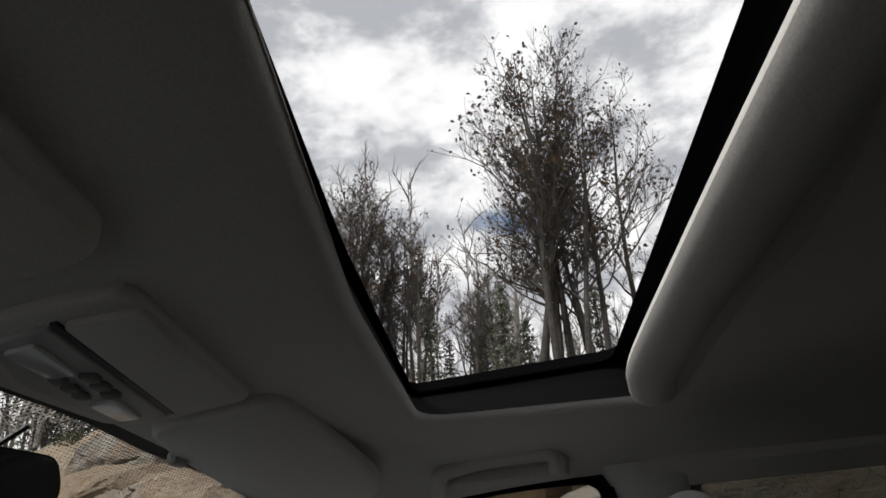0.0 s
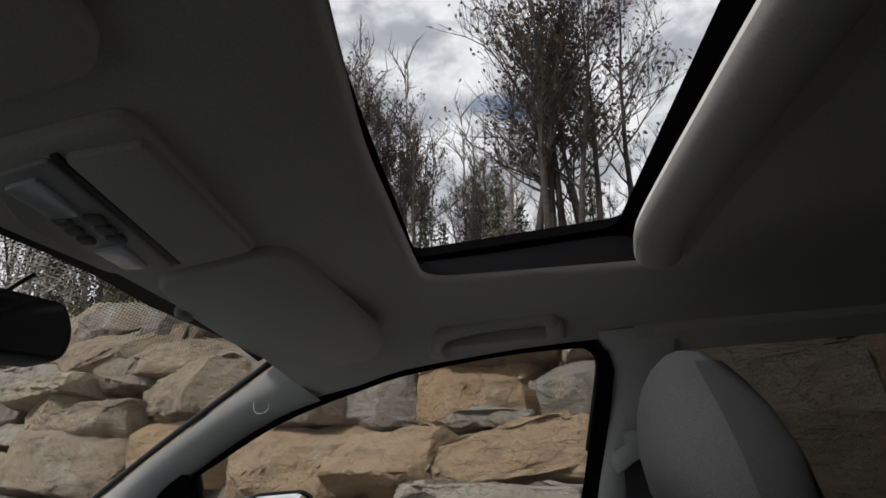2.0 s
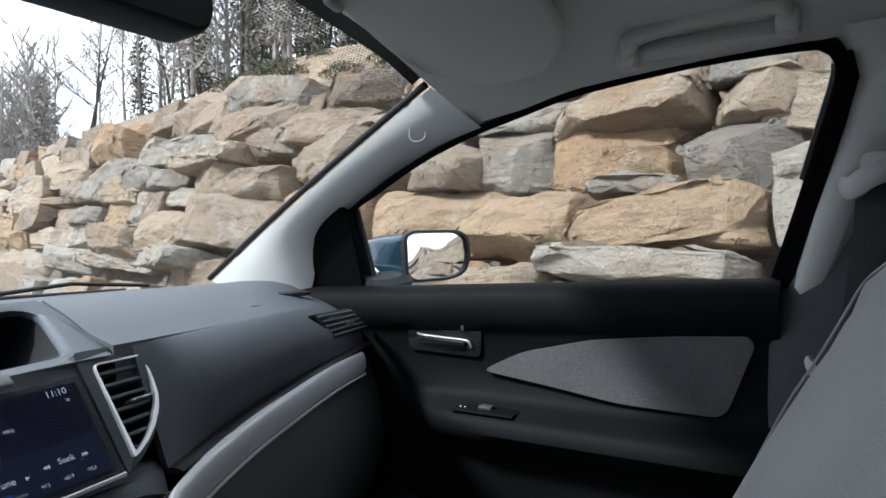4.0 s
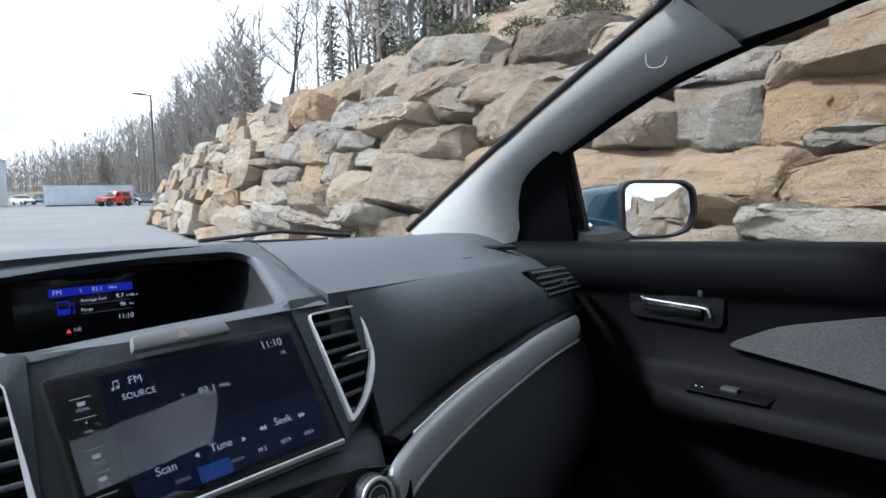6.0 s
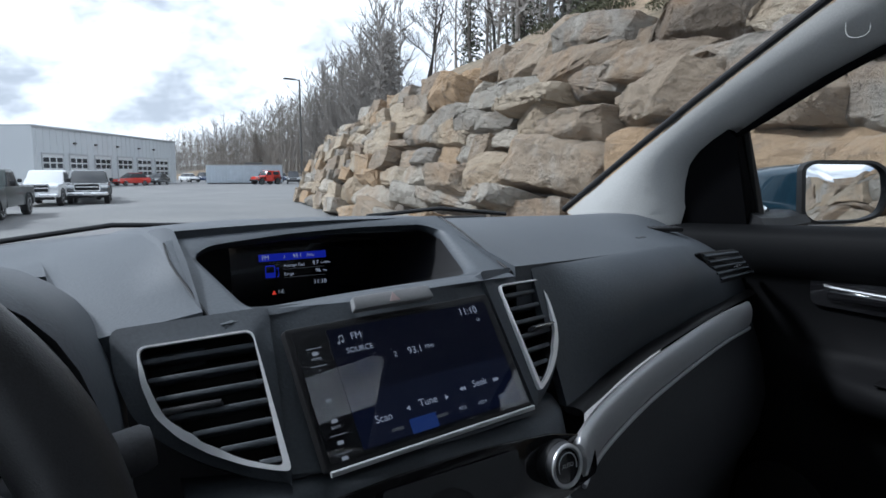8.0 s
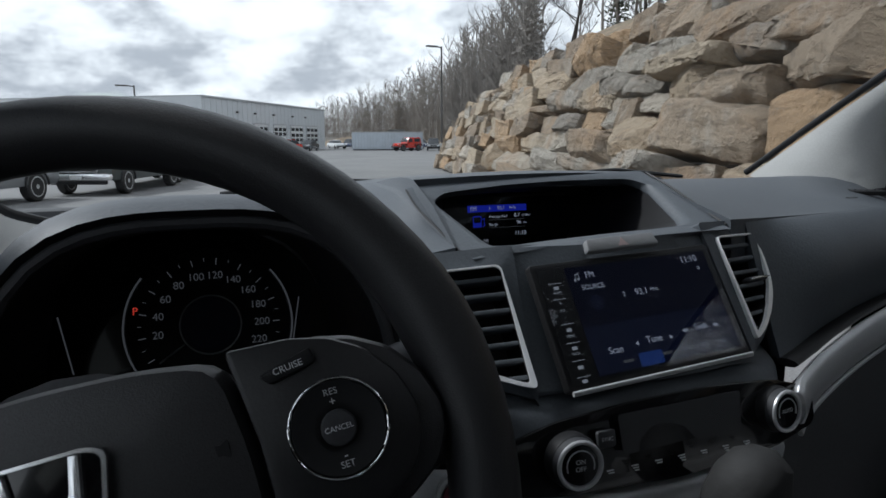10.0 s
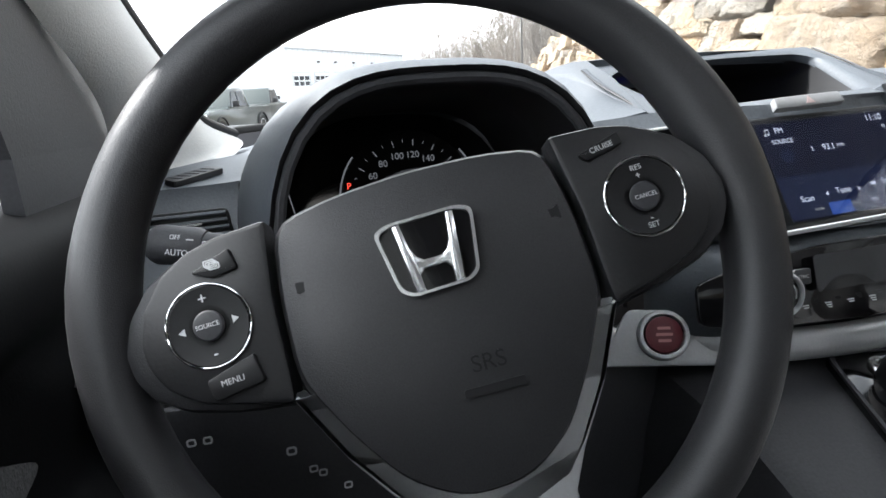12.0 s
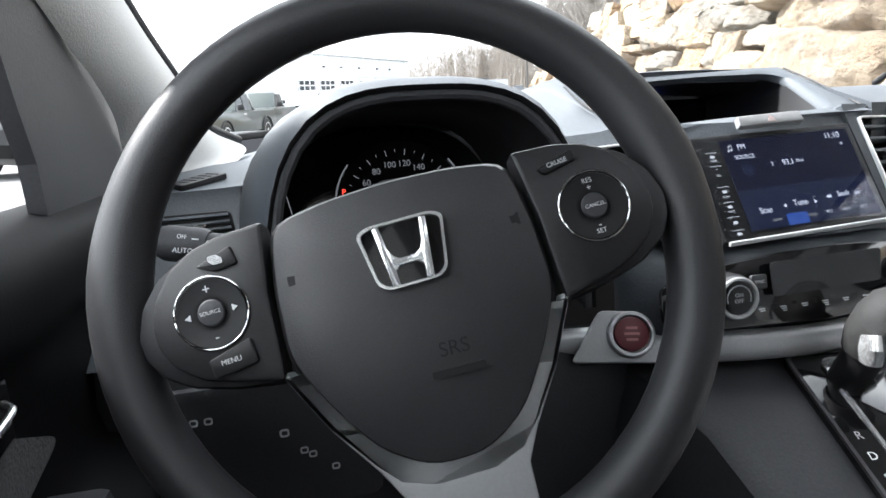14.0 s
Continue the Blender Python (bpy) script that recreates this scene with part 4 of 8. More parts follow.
belt = empty("seat_belt", "black seat belt hanging from its pillar anchor", "seat belt")
web = smooth_path([(0.632, -0.222, 1.150), (0.640, -0.222, 1.10), (0.655, -0.212, 1.0), (0.664, -0.200, 0.88), (0.668, -0.19, 0.7)], 4)
part("webbing", tube(web, 0.003, 0.0235, 8, up=(0, 1, 0.1)), BELT, belt)
part("anchor", tube(smooth_path([(0.640, -0.190, 1.136), (0.612, -0.196, 1.132), (0.606, -0.208, 1.142), (0.608, -0.226, 1.150), (0.622, -0.245, 1.152)], 4), 0.008, 0.013, 10), GREY_PLASTIC, belt, "pale plastic belt guide loop")
part("guide_cover", box((0.640, -0.226, 1.158), (0.02, 0.045, 0.034), 0.008), GREY_PLASTIC, belt)
buck = tube(smooth_path([(0.66, -0.155, 0.925), (0.640, -0.152, 0.928), (0.634, -0.162, 0.915), (0.645, -0.178, 0.905)], 4), 0.004, 0.007, 8)
part("tongue", buck, GREY_PLASTIC, belt, "pale belt tongue")

# the rest of the shell, closed round the cabin
def wall_side(side):
    pts = [(-0.27, 0.985), (-0.27, 0.30), (-1.95, 0.30), (-1.95, 0.99)]
    bm = plate(pts if side > 0 else pts[::-1], basis(V((0.74 if side > 0 else -0.65, 0, 0)), (0, 1, 0), (0, 0, 1)), 0.03)
    tagged(obj("wall_right" if side > 0 else "wall_left", bm, DARK, smooth=False), "dark plastic rear door panel", "door panel", kind="structure")
    for y, w in ((-0.96, 0.09), (-1.52, 0.10)):
        bm = loft([[V((side * (x + dx) + (0.12 if side < 0 else 0), y + dy, z)) for dx, dy in ((0, 0), (0, -w), (0.03, -w), (0.03, 0))] for x, z in ((0.715, 0.98), (0.60, 1.30))])
        tagged(obj("rear_pillar_trim", bm, PILLAR), "light grey rear pillar trim", "pillar trim", "pillar trims", "structure")


wall_side(1), wall_side(-1)
for x in (0.632, -0.512):
    rail_bm = loft([[V((x + dx, y, z)) for dx, z in ((-0.03, 1.300), (0.0, 1.278), (0.03, 1.285), (0.03, 1.345), (-0.03, 1.345))] for y in (-0.24, -0.8, -1.4, -1.9)])
    tagged(obj("roof_rail_trim", rail_bm, LINER, sharp=40), "light grey roof edge trim over the rear doors", "roof trim", "roof trims", "structure")
for number, pts in ((4, [(0.745, -0.25, 0.985), (0.745, -1.92, 0.99), (0.62, -1.86, 1.30), (0.628, -0.25, 1.30)]), (5, [(-0.625, -0.25, 0.985), (-0.625, -1.92, 0.99), (-0.50, -1.86, 1.30), (-0.508, -0.25, 1.30)]), (6, [(-0.60, -1.96, 1.0), (0.72, -1.96, 1.0), (0.56, -1.90, 1.30), (-0.44, -1.90, 1.30)])):
    rear = empty("window_%d" % number, "dark tinted rear window", "car window", kind="structure")
    bm = bmesh.new()
    bm.faces.new([bm.verts.new(q) for q in pts])
    part("pane", bm, PRIVACY_GLASS, rear, smooth=False)
tagged(obj("floor", box((0, -0.35, 0.29), (1.5, 3.2, 0.03), 0.005), material("carpet", (0.02, 0.02, 0.021), 0.98, grain=0.4, size=300, bump=0.6)), "black carpeted cabin floor", "floor", kind="structure")
tagged(obj("wall_rear", box((0, -1.95, 0.65), (1.5, 0.04, 0.72), 0.01), DARK), "dark plastic tailgate lining", "tailgate", kind="structure")
tagged(obj("wall_front", box((0, 1.12, 0.62), (1.5, 0.04, 0.68), 0.01), DARK), "dark bulkhead below the windscreen", "bulkhead", kind="structure")

# ---- steering wheel, turned a little to the left ----
PSI, TILT, TURN = radians(-11.75), radians(20.5), radians(12.96)
WN = V((math.sin(PSI) * math.cos(TILT), -math.cos(PSI) * math.cos(TILT), math.sin(TILT)))
WX = V((math.cos(PSI), math.sin(PSI), 0))
WM = basis((-0.3764, 0.2214, 0.9196), WX, WN.cross(WX)) @ Matrix.Rotation(TURN, 4, "Z")
wheel = empty("steering_wheel", "black leather steering wheel with silver spokes and switch pods", "steering wheel")
R0, R1 = 0.1556, 0.0150
rings = []
for i in range(72):
    a = 2 * math.pi * i / 72
    bulge = 1.0 + 0.10 * sum(math.exp(-((math.atan2(math.sin(a - b), math.cos(a - b))) / 0.22) ** 2) for b in (0.25, math.pi - 0.25))
    ring = []
    for j in range(16):
        w = 2 * math.pi * j / 16
        rr, zz = R1 * bulge * math.cos(w), R1 * 1.12 * math.sin(w)
        ring.append(WM @ V(((R0 + rr) * math.cos(a), (R0 + rr) * math.sin(a), zz)))
    rings.append(ring)
part("rim", loft(rings, True, False, True), LEATHER, wheel, "grained black leather rim", sharp=80)

HUB = 0.911
HM = WM @ pose(0.0, 0.0016, 0.0426) @ Matrix.Scale(HUB, 4)
# airbag cover
pad = round_outline([(-0.072, 0.047), (-0.04, 0.053), (0.0, 0.055), (0.04, 0.053), (0.072, 0.047), (0.078, 0.01), (0.0795, -0.032), (0.062, -0.066), (0.042, -0.095), (0.016, -0.111), (-0.016, -0.111), (-0.042, -0.095), (-0.062, -0.066), (-0.0795, -0.032), (-0.078, 0.01)], 0.012, 3)
rings = [[HM @ V((x * k, y * k, z)) for x, y in pad] for k, z in ((0.985, -0.060), (1.0, -0.040), (0.99, -0.031), (0.955, -0.0265), (0.80, -0.0235), (0.5, -0.0215), (0.2, -0.021), (0.02, -0.021))]
part("airbag_cover", loft(rings), LEATHER, wheel, "black airbag cover")
for s in (-1, 1):
    crease = smooth_path([HM @ V((s * x, y, z)) for x, y, z in ((0.062, 0.034, -0.0268), (0.056, 0.014, -0.0256), (0.047, -0.010, -0.0242), (0.033, -0.042, -0.024), (0.022, -0.075, -0.0245))], 4)
    part("crease", tube(crease, 0.0035, 0.0016, 6, up=WN), LEATHER, wheel)
bars = HM @ pose(0.012, -0.052, -0.0212, 0, 0, -2)
lettering("SRS", bars @ pose(0, 0.004, 0.0014), 0.0115, BLACK, wheel, "marking")
for i in range(2, 3):
    part("marking", plate(rounded(0.030 if i else 0.024, 0.0042, 0.0012), bars @ pose(0, -0.0072 * i + 0.006, 0.0006), 0.0008), BLACK, wheel, "embossed airbag marking")
for s in (-1, 1):
    hm = HM @ pose(s * 0.062, 0.012, -0.0245, 0, 0, 0)
    horn = round_outline([(-0.005, -0.003), (0.003, -0.002), (0.006, -0.004), (0.006, 0.004), (0.003, 0.002), (-0.005, 0.003)], 0.001, 2)
    part("horn_mark", plate(horn, hm, 0.0007), BLACK, wheel, "embossed horn mark")

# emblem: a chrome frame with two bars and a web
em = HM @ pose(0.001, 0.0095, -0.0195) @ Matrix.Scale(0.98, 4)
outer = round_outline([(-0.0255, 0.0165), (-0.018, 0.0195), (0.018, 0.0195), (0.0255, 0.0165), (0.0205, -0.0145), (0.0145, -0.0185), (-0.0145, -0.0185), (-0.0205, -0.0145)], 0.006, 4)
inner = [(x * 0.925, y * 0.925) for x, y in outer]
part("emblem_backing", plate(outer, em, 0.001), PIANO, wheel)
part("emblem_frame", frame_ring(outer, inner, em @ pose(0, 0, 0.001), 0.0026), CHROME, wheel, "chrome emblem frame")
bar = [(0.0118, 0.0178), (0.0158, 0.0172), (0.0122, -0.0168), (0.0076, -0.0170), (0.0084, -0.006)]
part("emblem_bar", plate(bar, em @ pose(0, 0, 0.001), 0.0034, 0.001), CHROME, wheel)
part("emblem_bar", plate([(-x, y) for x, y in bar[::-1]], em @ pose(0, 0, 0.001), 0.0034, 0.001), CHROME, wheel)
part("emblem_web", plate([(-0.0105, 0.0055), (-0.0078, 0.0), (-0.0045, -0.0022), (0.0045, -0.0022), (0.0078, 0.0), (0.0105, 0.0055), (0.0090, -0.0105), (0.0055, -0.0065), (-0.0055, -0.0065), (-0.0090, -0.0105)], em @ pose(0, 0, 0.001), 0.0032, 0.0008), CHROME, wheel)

# switch pods
def pod(s):
    out = round_outline([(0.0735, 0.0500), (0.100, 0.0485), (0.116, 0.0445), (0.130, 0.036), (0.141, 0.022), (0.146, 0.006), (0.1445, -0.006), (0.138, -0.018), (0.124, -0.028), (0.104, -0.0345), (0.0815, -0.0400), (0.0805, -0.028), (0.0792, 0.010)], 0.003, 2)
    out = [(x * s, y) for x, y in (out if s > 0 else out[::-1])]
    pd = part("switch_pod", plate(out, HM @ pose(0, 0, -0.045), 0.020, 0.0025), POD, wheel, "black switch pod")
    back = [(x * (1.08 if abs(x) > 0.10 else 1.0), y * 1.02 - 0.002) for x, y in out]
    part("spoke", plate(back, HM @ pose(0, 0, -0.046), 0.016, 0.006), LEATHER, wheel)
    pm = HM @ pose(0.1115 * s, 0.007, -0.0248)
    part("dial_ring", tube([pm @ V((x, y, 0.0012)) for x, y in circle(0.0204, 44) + circle(0.0204, 44)[:1]], 0.0006, n=10), POLISHED, pd, "thin chrome ring")
    part("dial", loft([[pm @ V((x * k, y * k, z)) for x, y in circle(0.0198, 44)] for k, z in ((1.0, 0.0), (0.97, 0.0014), (0.7, 0.0004), (0.5, 0.0)) ], True, True), BLACK, pd)
    part("dial_button", loft([[pm @ V((x * k, y * k, z)) for x, y in circle(0.0075, 28)] for k, z in ((1.0, 0.0), (1.0, 0.0016), (0.9, 0.0024), (0.4, 0.0029))], True, True), DARK, pd, "round centre button")
    tm = pm @ pose(0, 0, 0.0033, 0, 0, 0)
    lettering("SOURCE" if s < 0 else "CANCEL", tm, 0.0031, PRINT, pd)
    tri = [(-0.0017, 0.0), (0.0016, 0.0019), (0.0016, -0.0019)]
    if s < 0:
        part("arrow", plate(tri, pm @ pose(-0.0132, 0, 0.0009), 0.0003), PRINT, pd)
        part("arrow", plate([(-x, y) for x, y in tri[::-1]], pm @ pose(0.0132, 0, 0.0009), 0.0003), PRINT, pd)
        lettering("+", pm @ pose(0, 0.0132, 0.0011), 0.008, PRINT, pd)
        lettering("-", pm @ pose(0, -0.0136, 0.0011), 0.008, PRINT, pd)
    else:
        lettering("RES", pm @ pose(0, 0.0150, 0.0011), 0.0039, PRINT, pd)
        lettering("+", pm @ pose(0, 0.0108, 0.0011), 0.005, PRINT, pd)
        lettering("SET", pm @ pose(0, -0.0150, 0.0011), 0.0039, PRINT, pd)
        lettering("-", pm @ pose(0, -0.0112, 0.0011), 0.006, PRINT, pd)
    if s < 0:
        part("button", plate(round_outline([(-0.114, 0.0335), (-0.093, 0.041), (-0.091, 0.030), (-0.104, 0.0285)], 0.002, 3), HM @ pose(0, 0, -0.0252), 0.003, 0.001), BLACK, pd)
        for k in range(3):
            part("icon", frame_ring(rounded(0.0056, 0.0034, 0.0008), rounded(0.0044, 0.0022, 0.0006), HM @ pose(-0.1015 - 0.001 * k, 0.0340 + 0.0009 * k, -0.0218), 0.0003), PRINT, pd)
        part("button", plate(round_outline([(-0.119, -0.0185), (-0.094, -0.0115), (-0.092, -0.026), (-0.117, -0.029)], 0.002, 3), HM @ pose(0, 0, -0.0252), 0.003, 0.001), BLACK, pd)
        lettering("MENU", HM @ pose(-0.1065, -0.0215, -0.0218, 0, 0, 2), 0.0042, PRINT, pd)
    else:
        part("button", plate(round_outline([(0.085, 0.036), (0.108, 0.0425), (0.109, 0.0355), (0.089, 0.0315)], 0.002, 3), HM @ pose(0, 0, -0.0252), 0.003, 0.001), BLACK, pd)
        lettering("CRUISE", HM @ pose(0.0975, 0.0365, -0.0218, 0, 0, 6), 0.0039, PRINT, pd)


pod(-1), pod(1)
# silver lower spoke
vee = [(-0.0845, -0.034), (-0.080, -0.037), (-0.063, -0.070), (-0.044, -0.096), (-0.033, -0.108), (-0.016, -0.114), (0.016, -0.114), (0.033, -0.108), (0.044, -0.096), (0.063, -0.070), (0.080, -0.037), (0.0845, -0.034), (0.0825, -0.041), (0.0650, -0.0745), (0.0455, -0.1025), (0.036, -0.120), (0.034, -0.157), (-0.034, -0.157), (-0.036, -0.120), (-0.0455, -0.1025), (-0.0650, -0.0745), (-0.0825, -0.041)]
part("lower_spoke", plate(vee, HM @ pose(0, 0, -0.047), 0.019, 0.003), SILVER, wheel, "satin silver lower spoke")
part("hub", loft([[HM @ V((r * math.cos(a), r * math.sin(a) - 0.01, z)) for a in (2 * math.pi * k / 24 for k in range(24))] for r, z in ((0.07, -0.05), (0.065, -0.075), (0.05, -0.09))]), DARK, wheel)

column = empty("steering_column", "black steering column shroud with two stalks", "steering column")
part("shroud", loft([[WM @ V((r * math.cos(a), r * 0.8 * math.sin(a) - 0.01, z)) for a in (2 * math.pi * k / 20 for k in range(20))] for r, z in ((0.05, -0.085), (0.062, -0.095), (0.07, -0.16), (0.075, -0.30))]), DARK, column)
st = [V((-0.40, 0.345, 0.905)), V((-0.46, 0.366, 0.910)), V((-0.495, 0.378, 0.914))]
lever = part("light_stalk", tube(st, 0.009, n=14, taper=[0.8, 0.95, 1.1]), DARK, column, "black light stalk with white print")
part("end_knob", tube([V((-0.494, 0.3775, 0.9138)), V((-0.500, 0.3797, 0.9145)), V((-0.524, 0.3885, 0.9165)), V((-0.528, 0.390, 0.917))], 0.0128, n=18, taper=[0.85, 1.0, 1.05, 0.9]), DARK, lever)
part("knob_ring", cyl((-0.5275, 0.3898, 0.917), (-0.5295, 0.3905, 0.9172), 0.0105), CHROME, lever)
lm = basis((-0.511, 0.3705, 0.9175), (0.95, -0.33, -0.10), (0.1, 0.3, 1))
lettering("AUTO", lm @ pose(0.000, -0.004, 0.0012), 0.0055, PRINT, lever)
lettering("OFF", lm @ pose(-0.002, 0.006, 0.0008), 0.0042, PRINT, lever)
lettering("OFF", lm @ pose(0.020, 0.003, 0.0008), 0.0046, PRINT, lever)
part("icon", plate(circle(0.0017, 12), lm @ pose(0.0105, -0.0035, 0.0012), 0.0003), PRINT, lever)
part("icon", plate(rounded(0.005, 0.0008, 0.0003), lm @ pose(0.008, 0.005, 0.0008), 0.0003), PRINT, lever)
st2 = [V((-0.345, 0.335, 0.900)), V((-0.28, 0.337, 0.914)), V((-0.222, 0.340, 0.924))]
wl = part("wiper_stalk", tube(st2, 0.009, n=14, taper=[0.8, 0.95, 1.1]), DARK, column, "black wiper stalk")
part("end_knob", tube([V((-0.223, 0.340, 0.9235)), V((-0.212, 0.340, 0.9245)), V((-0.190, 0.342, 0.927)), V((-0.186, 0.342, 0.9275))], 0.013, n=18, taper=[0.85, 1.0, 1.0, 0.8]), DARK, wl)

# ---- dashboard ----
dash = empty("dashboard", "dark grey plastic dashboard with a silver trim strip", "dashboard")
DX = [-0.66, -0.57, -0.50, -0.480, -0.450, -0.400, -0.222, -0.214, -0.136, -0.128, 0.126, 0.134, 0.20, 0.43, 0.57, 0.66, 0.755]
DY = [0.585, 0.598, 0.612, 0.616, 0.610, 0.600, 0.600, 0.462, 0.436, 0.562, 0.562, 0.428, 0.446, 0.50, 0.572, 0.64, 0.705]
DZ = [0.923, 0.926, 0.926, 0.927, 0.950, 0.985, 0.985, 0.958, 0.974, 1.021, 1.022, 0.985, 0.984, 0.981, 0.968, 0.965, 0.962]


def rear_y(x):
    return float(np.interp(x, DX, DY))


def rear_z(x):
    return float(np.interp(x, DX, DZ))


def front_y(x):
    return 1.085 - 0.26 * x * x if x > 0 else 1.085 - 0.45 * x * x


def top_pad(x, v):
    if v < 0:
        return top_pad(x, 0) + (V((0, -0.003, -0.024)) if not -0.47 < x < -0.21 and abs(x) > 0.131 else V((0, 0.001, -0.002)))
    y = rear_y(x) + (front_y(x) - rear_y(x)) * v
    low = min(1.0, max(0.0, (-0.36 - x) / 0.13))
    low = low * low * (3 - 2 * low)
    crown = 0.014 * (1 - 0.7 * low) * math.sin(math.pi * min(1.0, v * 1.1)) + 0.006 * math.exp(-(x / 0.16) ** 2) * (1 - v)
    b = min(1.0, v / 0.4)
    b = b * b * (3 - 2 * b)
    rz = rear_z(x) * (1 - b) + (0.982 - 0.034 * low - 0.016 * min(1.0, max(0.0, (-0.14 - x) / 0.09)) + 0.022 * math.exp(-(x / 0.20) ** 2)) * b
    z = rz + (0.985 - 0.020 * low - (0.05 * (x / 0.6) ** 2 if x < 0 else 0.0) - rz) * v ** 1.5 + crown
    if abs(x) > 0.131:
        # the pad swells up to the display's surround
        side = math.exp(-(max(0.0, abs(x) - 0.14) / (0.09 if x < 0 else 0.07)) ** 2)
        z += (0.008 if x < 0 else 0.005) * side * math.exp(-((y - 0.55) / (0.08 if y < 0.55 else 0.16)) ** 2)
    return V((x, y, z))


xs_top = sorted(set(span(-0.655, 0.755, 39) + [-0.480, -0.465, -0.222, -0.214, -0.198, -0.136, -0.132, -0.128, 0.126, 0.130, 0.134]))
part("top_pad", sheet(top_pad, xs_top, [-1, 0, 0.03, 0.08, 0.16, 0.26, 0.38, 0.5, 0.65, 0.8, 0.9, 1.0], 0.012), DASH, dash, "grained dark grey dashboard top")

def plane_y(x, z):
    """The leaning face that holds the screen and the centre vents."""
    return 0.380 + 0.6 * (z - 0.935) + 1.2 * x * x


SX_, SY_, SZ_ = [0.10, 0.17, 0.25, 0.33, 0.497, 0.60, 0.70, 0.755], [0.356, 0.374, 0.406, 0.432, 0.484, 0.517, 0.553, 0.575], [0.855, 0.861, 0.869, 0.876, 0.882, 0.882, 0.880, 0.878]


def strip_y(x):
    return float(np.interp(x, SX_, SY_))


def strip_z(x):
    return float(np.interp(x, SX_, SZ_))


def face(side):
    def fn(x, v):
        y0, z0, y1, z1 = rear_y(x), rear_z(x), strip_y(x) + 0.012, strip_z(x) + 0.006
        z = z0 + (z1 - z0) * v
        y = y0 + (y1 - y0) * v - 0.034 * math.sin(math.pi * v ** 0.75) * min(1.0, max(0.0, (x - 0.17) / 0.08))
        return V((side * x, y, z))
    return fn


def left_face(x, v):
    """The driver's outer face: from the pad's edge down to the lower panel."""
    y0, z0 = rear_y(-x), rear_z(-x)
    if x < 0.481:
        y0, z0 = 0.616, 0.927
    return V((-x, y0 + (0.43 - y0) * v ** 1.9 - 0.006 * math.sin(math.pi * v), z0 + (0.808 - z0) * v))


for side in (1, -1):
    x0, x1 = (0.158, 0.755) if side > 0 else (0.462, 0.66)
    part("upper_face", sheet(face(side) if side > 0 else left_face, span(x0, x1, 25), [0, 0.02, 0.06, 0.13, 0.25, 0.4, 0.55, 0.7, 0.85, 0.95, 1.0], 0.01, (0, 1, 0)), DASH, dash, "grained dark grey dashboard face")
    # dark groove above the strip and the lower panels below
    if side > 0:
        groove = [V((x, strip_y(x) + 0.006, strip_z(x) + 0.004)) for x in span(0.16, 0.74, 16)]
        part("groove", tube(groove, 0.010, 0.004, 8), BLACK, dash)
    part("lower_panel", sheet(lambda x, v, s=side: V((s * x, (strip_y(x) if s > 0 else 0.385 + 0.15 * max(0, x - 0.2)) + 0.004 + 0.03 * v - 0.045 * math.sin(math.pi * min(1, v * 1.3)) * min(1, max(0, (x - 0.13) / 0.1)), (strip_z(x) if s > 0 else 0.835) - 0.028 - 0.36 * v)), span(0.13, 0.755 if side > 0 else 0.655, 18), [0, 0.04, 0.1, 0.2, 0.35, 0.5, 0.7, 1.0], 0.01, (0, 1, 0)), DARK, dash, "black lower dashboard")

# silver strip: up under the face on the passenger's side, flat round the start button
path = smooth_path([(0.127, 0.336, 0.842), (0.15, 0.350, 0.846), (0.20, 0.372, 0.853), (0.30, 0.408, 0.862), (0.46, 0.460, 0.869), (0.56, 0.493, 0.869), (0.635, 0.519, 0.865), (0.66, 0.530, 0.863)], 6)
part("trim_strip", tube(path, 0.008, 0.0195, 16, taper=[0.8] + [1.0] * (len(path) - 3) + [0.85, 0.55]), SILVER, dash, "satin silver trim strip")
low_edge = [p + V((0.002, -0.004, -0.0205)) for p in path]
part("strip_edge", tube(low_edge, 0.0022, n=8), SILVER, dash, "raised lower edge of the trim strip")
path = smooth_path([(-0.245, 0.400, 0.792), (-0.157, 0.380, 0.794), (-0.10, 0.350, 0.792), (0.0, 0.338, 0.790), (0.08, 0.344, 0.793), (0.130, 0.352, 0.803)], 6)
part("trim_strip", tube(path, 0.009, 0.0145, 12, taper=[1.0] * (len(path) - 2) + [0.9, 0.5]), SILVER, dash, "satin silver trim strip")

# centre stack
def stack(x, v):
    top = [(0.970, 0.439), (0.979, 0.436), (0.984, 0.4285), (0.986, 0.422), (0.984, 0.412)]
    low = [(0.881, 0.362), (0.877, 0.355), (0.872, 0.348), (0.850, 0.341), (0.815, 0.338), (0.806, 0.347), (0.79, 0.362), (0.74, 0.40), (0.60, 0.46)]
    i = int(v)
    if i < 5:
        z, y = top[i]
        return V((x * 0.128 / 0.16, y + 0.3 * x * x, z - 0.004 + 0.032 * x - 0.15 * x * x))
    if i < 10:
        z = 0.978 - (i - 5) * 0.0245
        x = x * 0.104 / 0.16
        return V((x, plane_y(x, z) + 0.004, z))
    z, y = low[i - 10]
    lean = max(0.0, abs(x) - 0.10)
    return V((x, y + 0.35 * x * x + 10.0 * lean * lean, z - 0.06 * abs(x)))


part("inner_shell", box((0.14, 0.50, 0.865), (0.26, 0.06, 0.155), 0.004), BLACK, dash)
part("centre_panel", sheet(stack, span(-0.16, 0.16, 27), range(19), 0.01, (0, 1, 0)), DASH, dash, "dark grey centre panel", sharp=45)

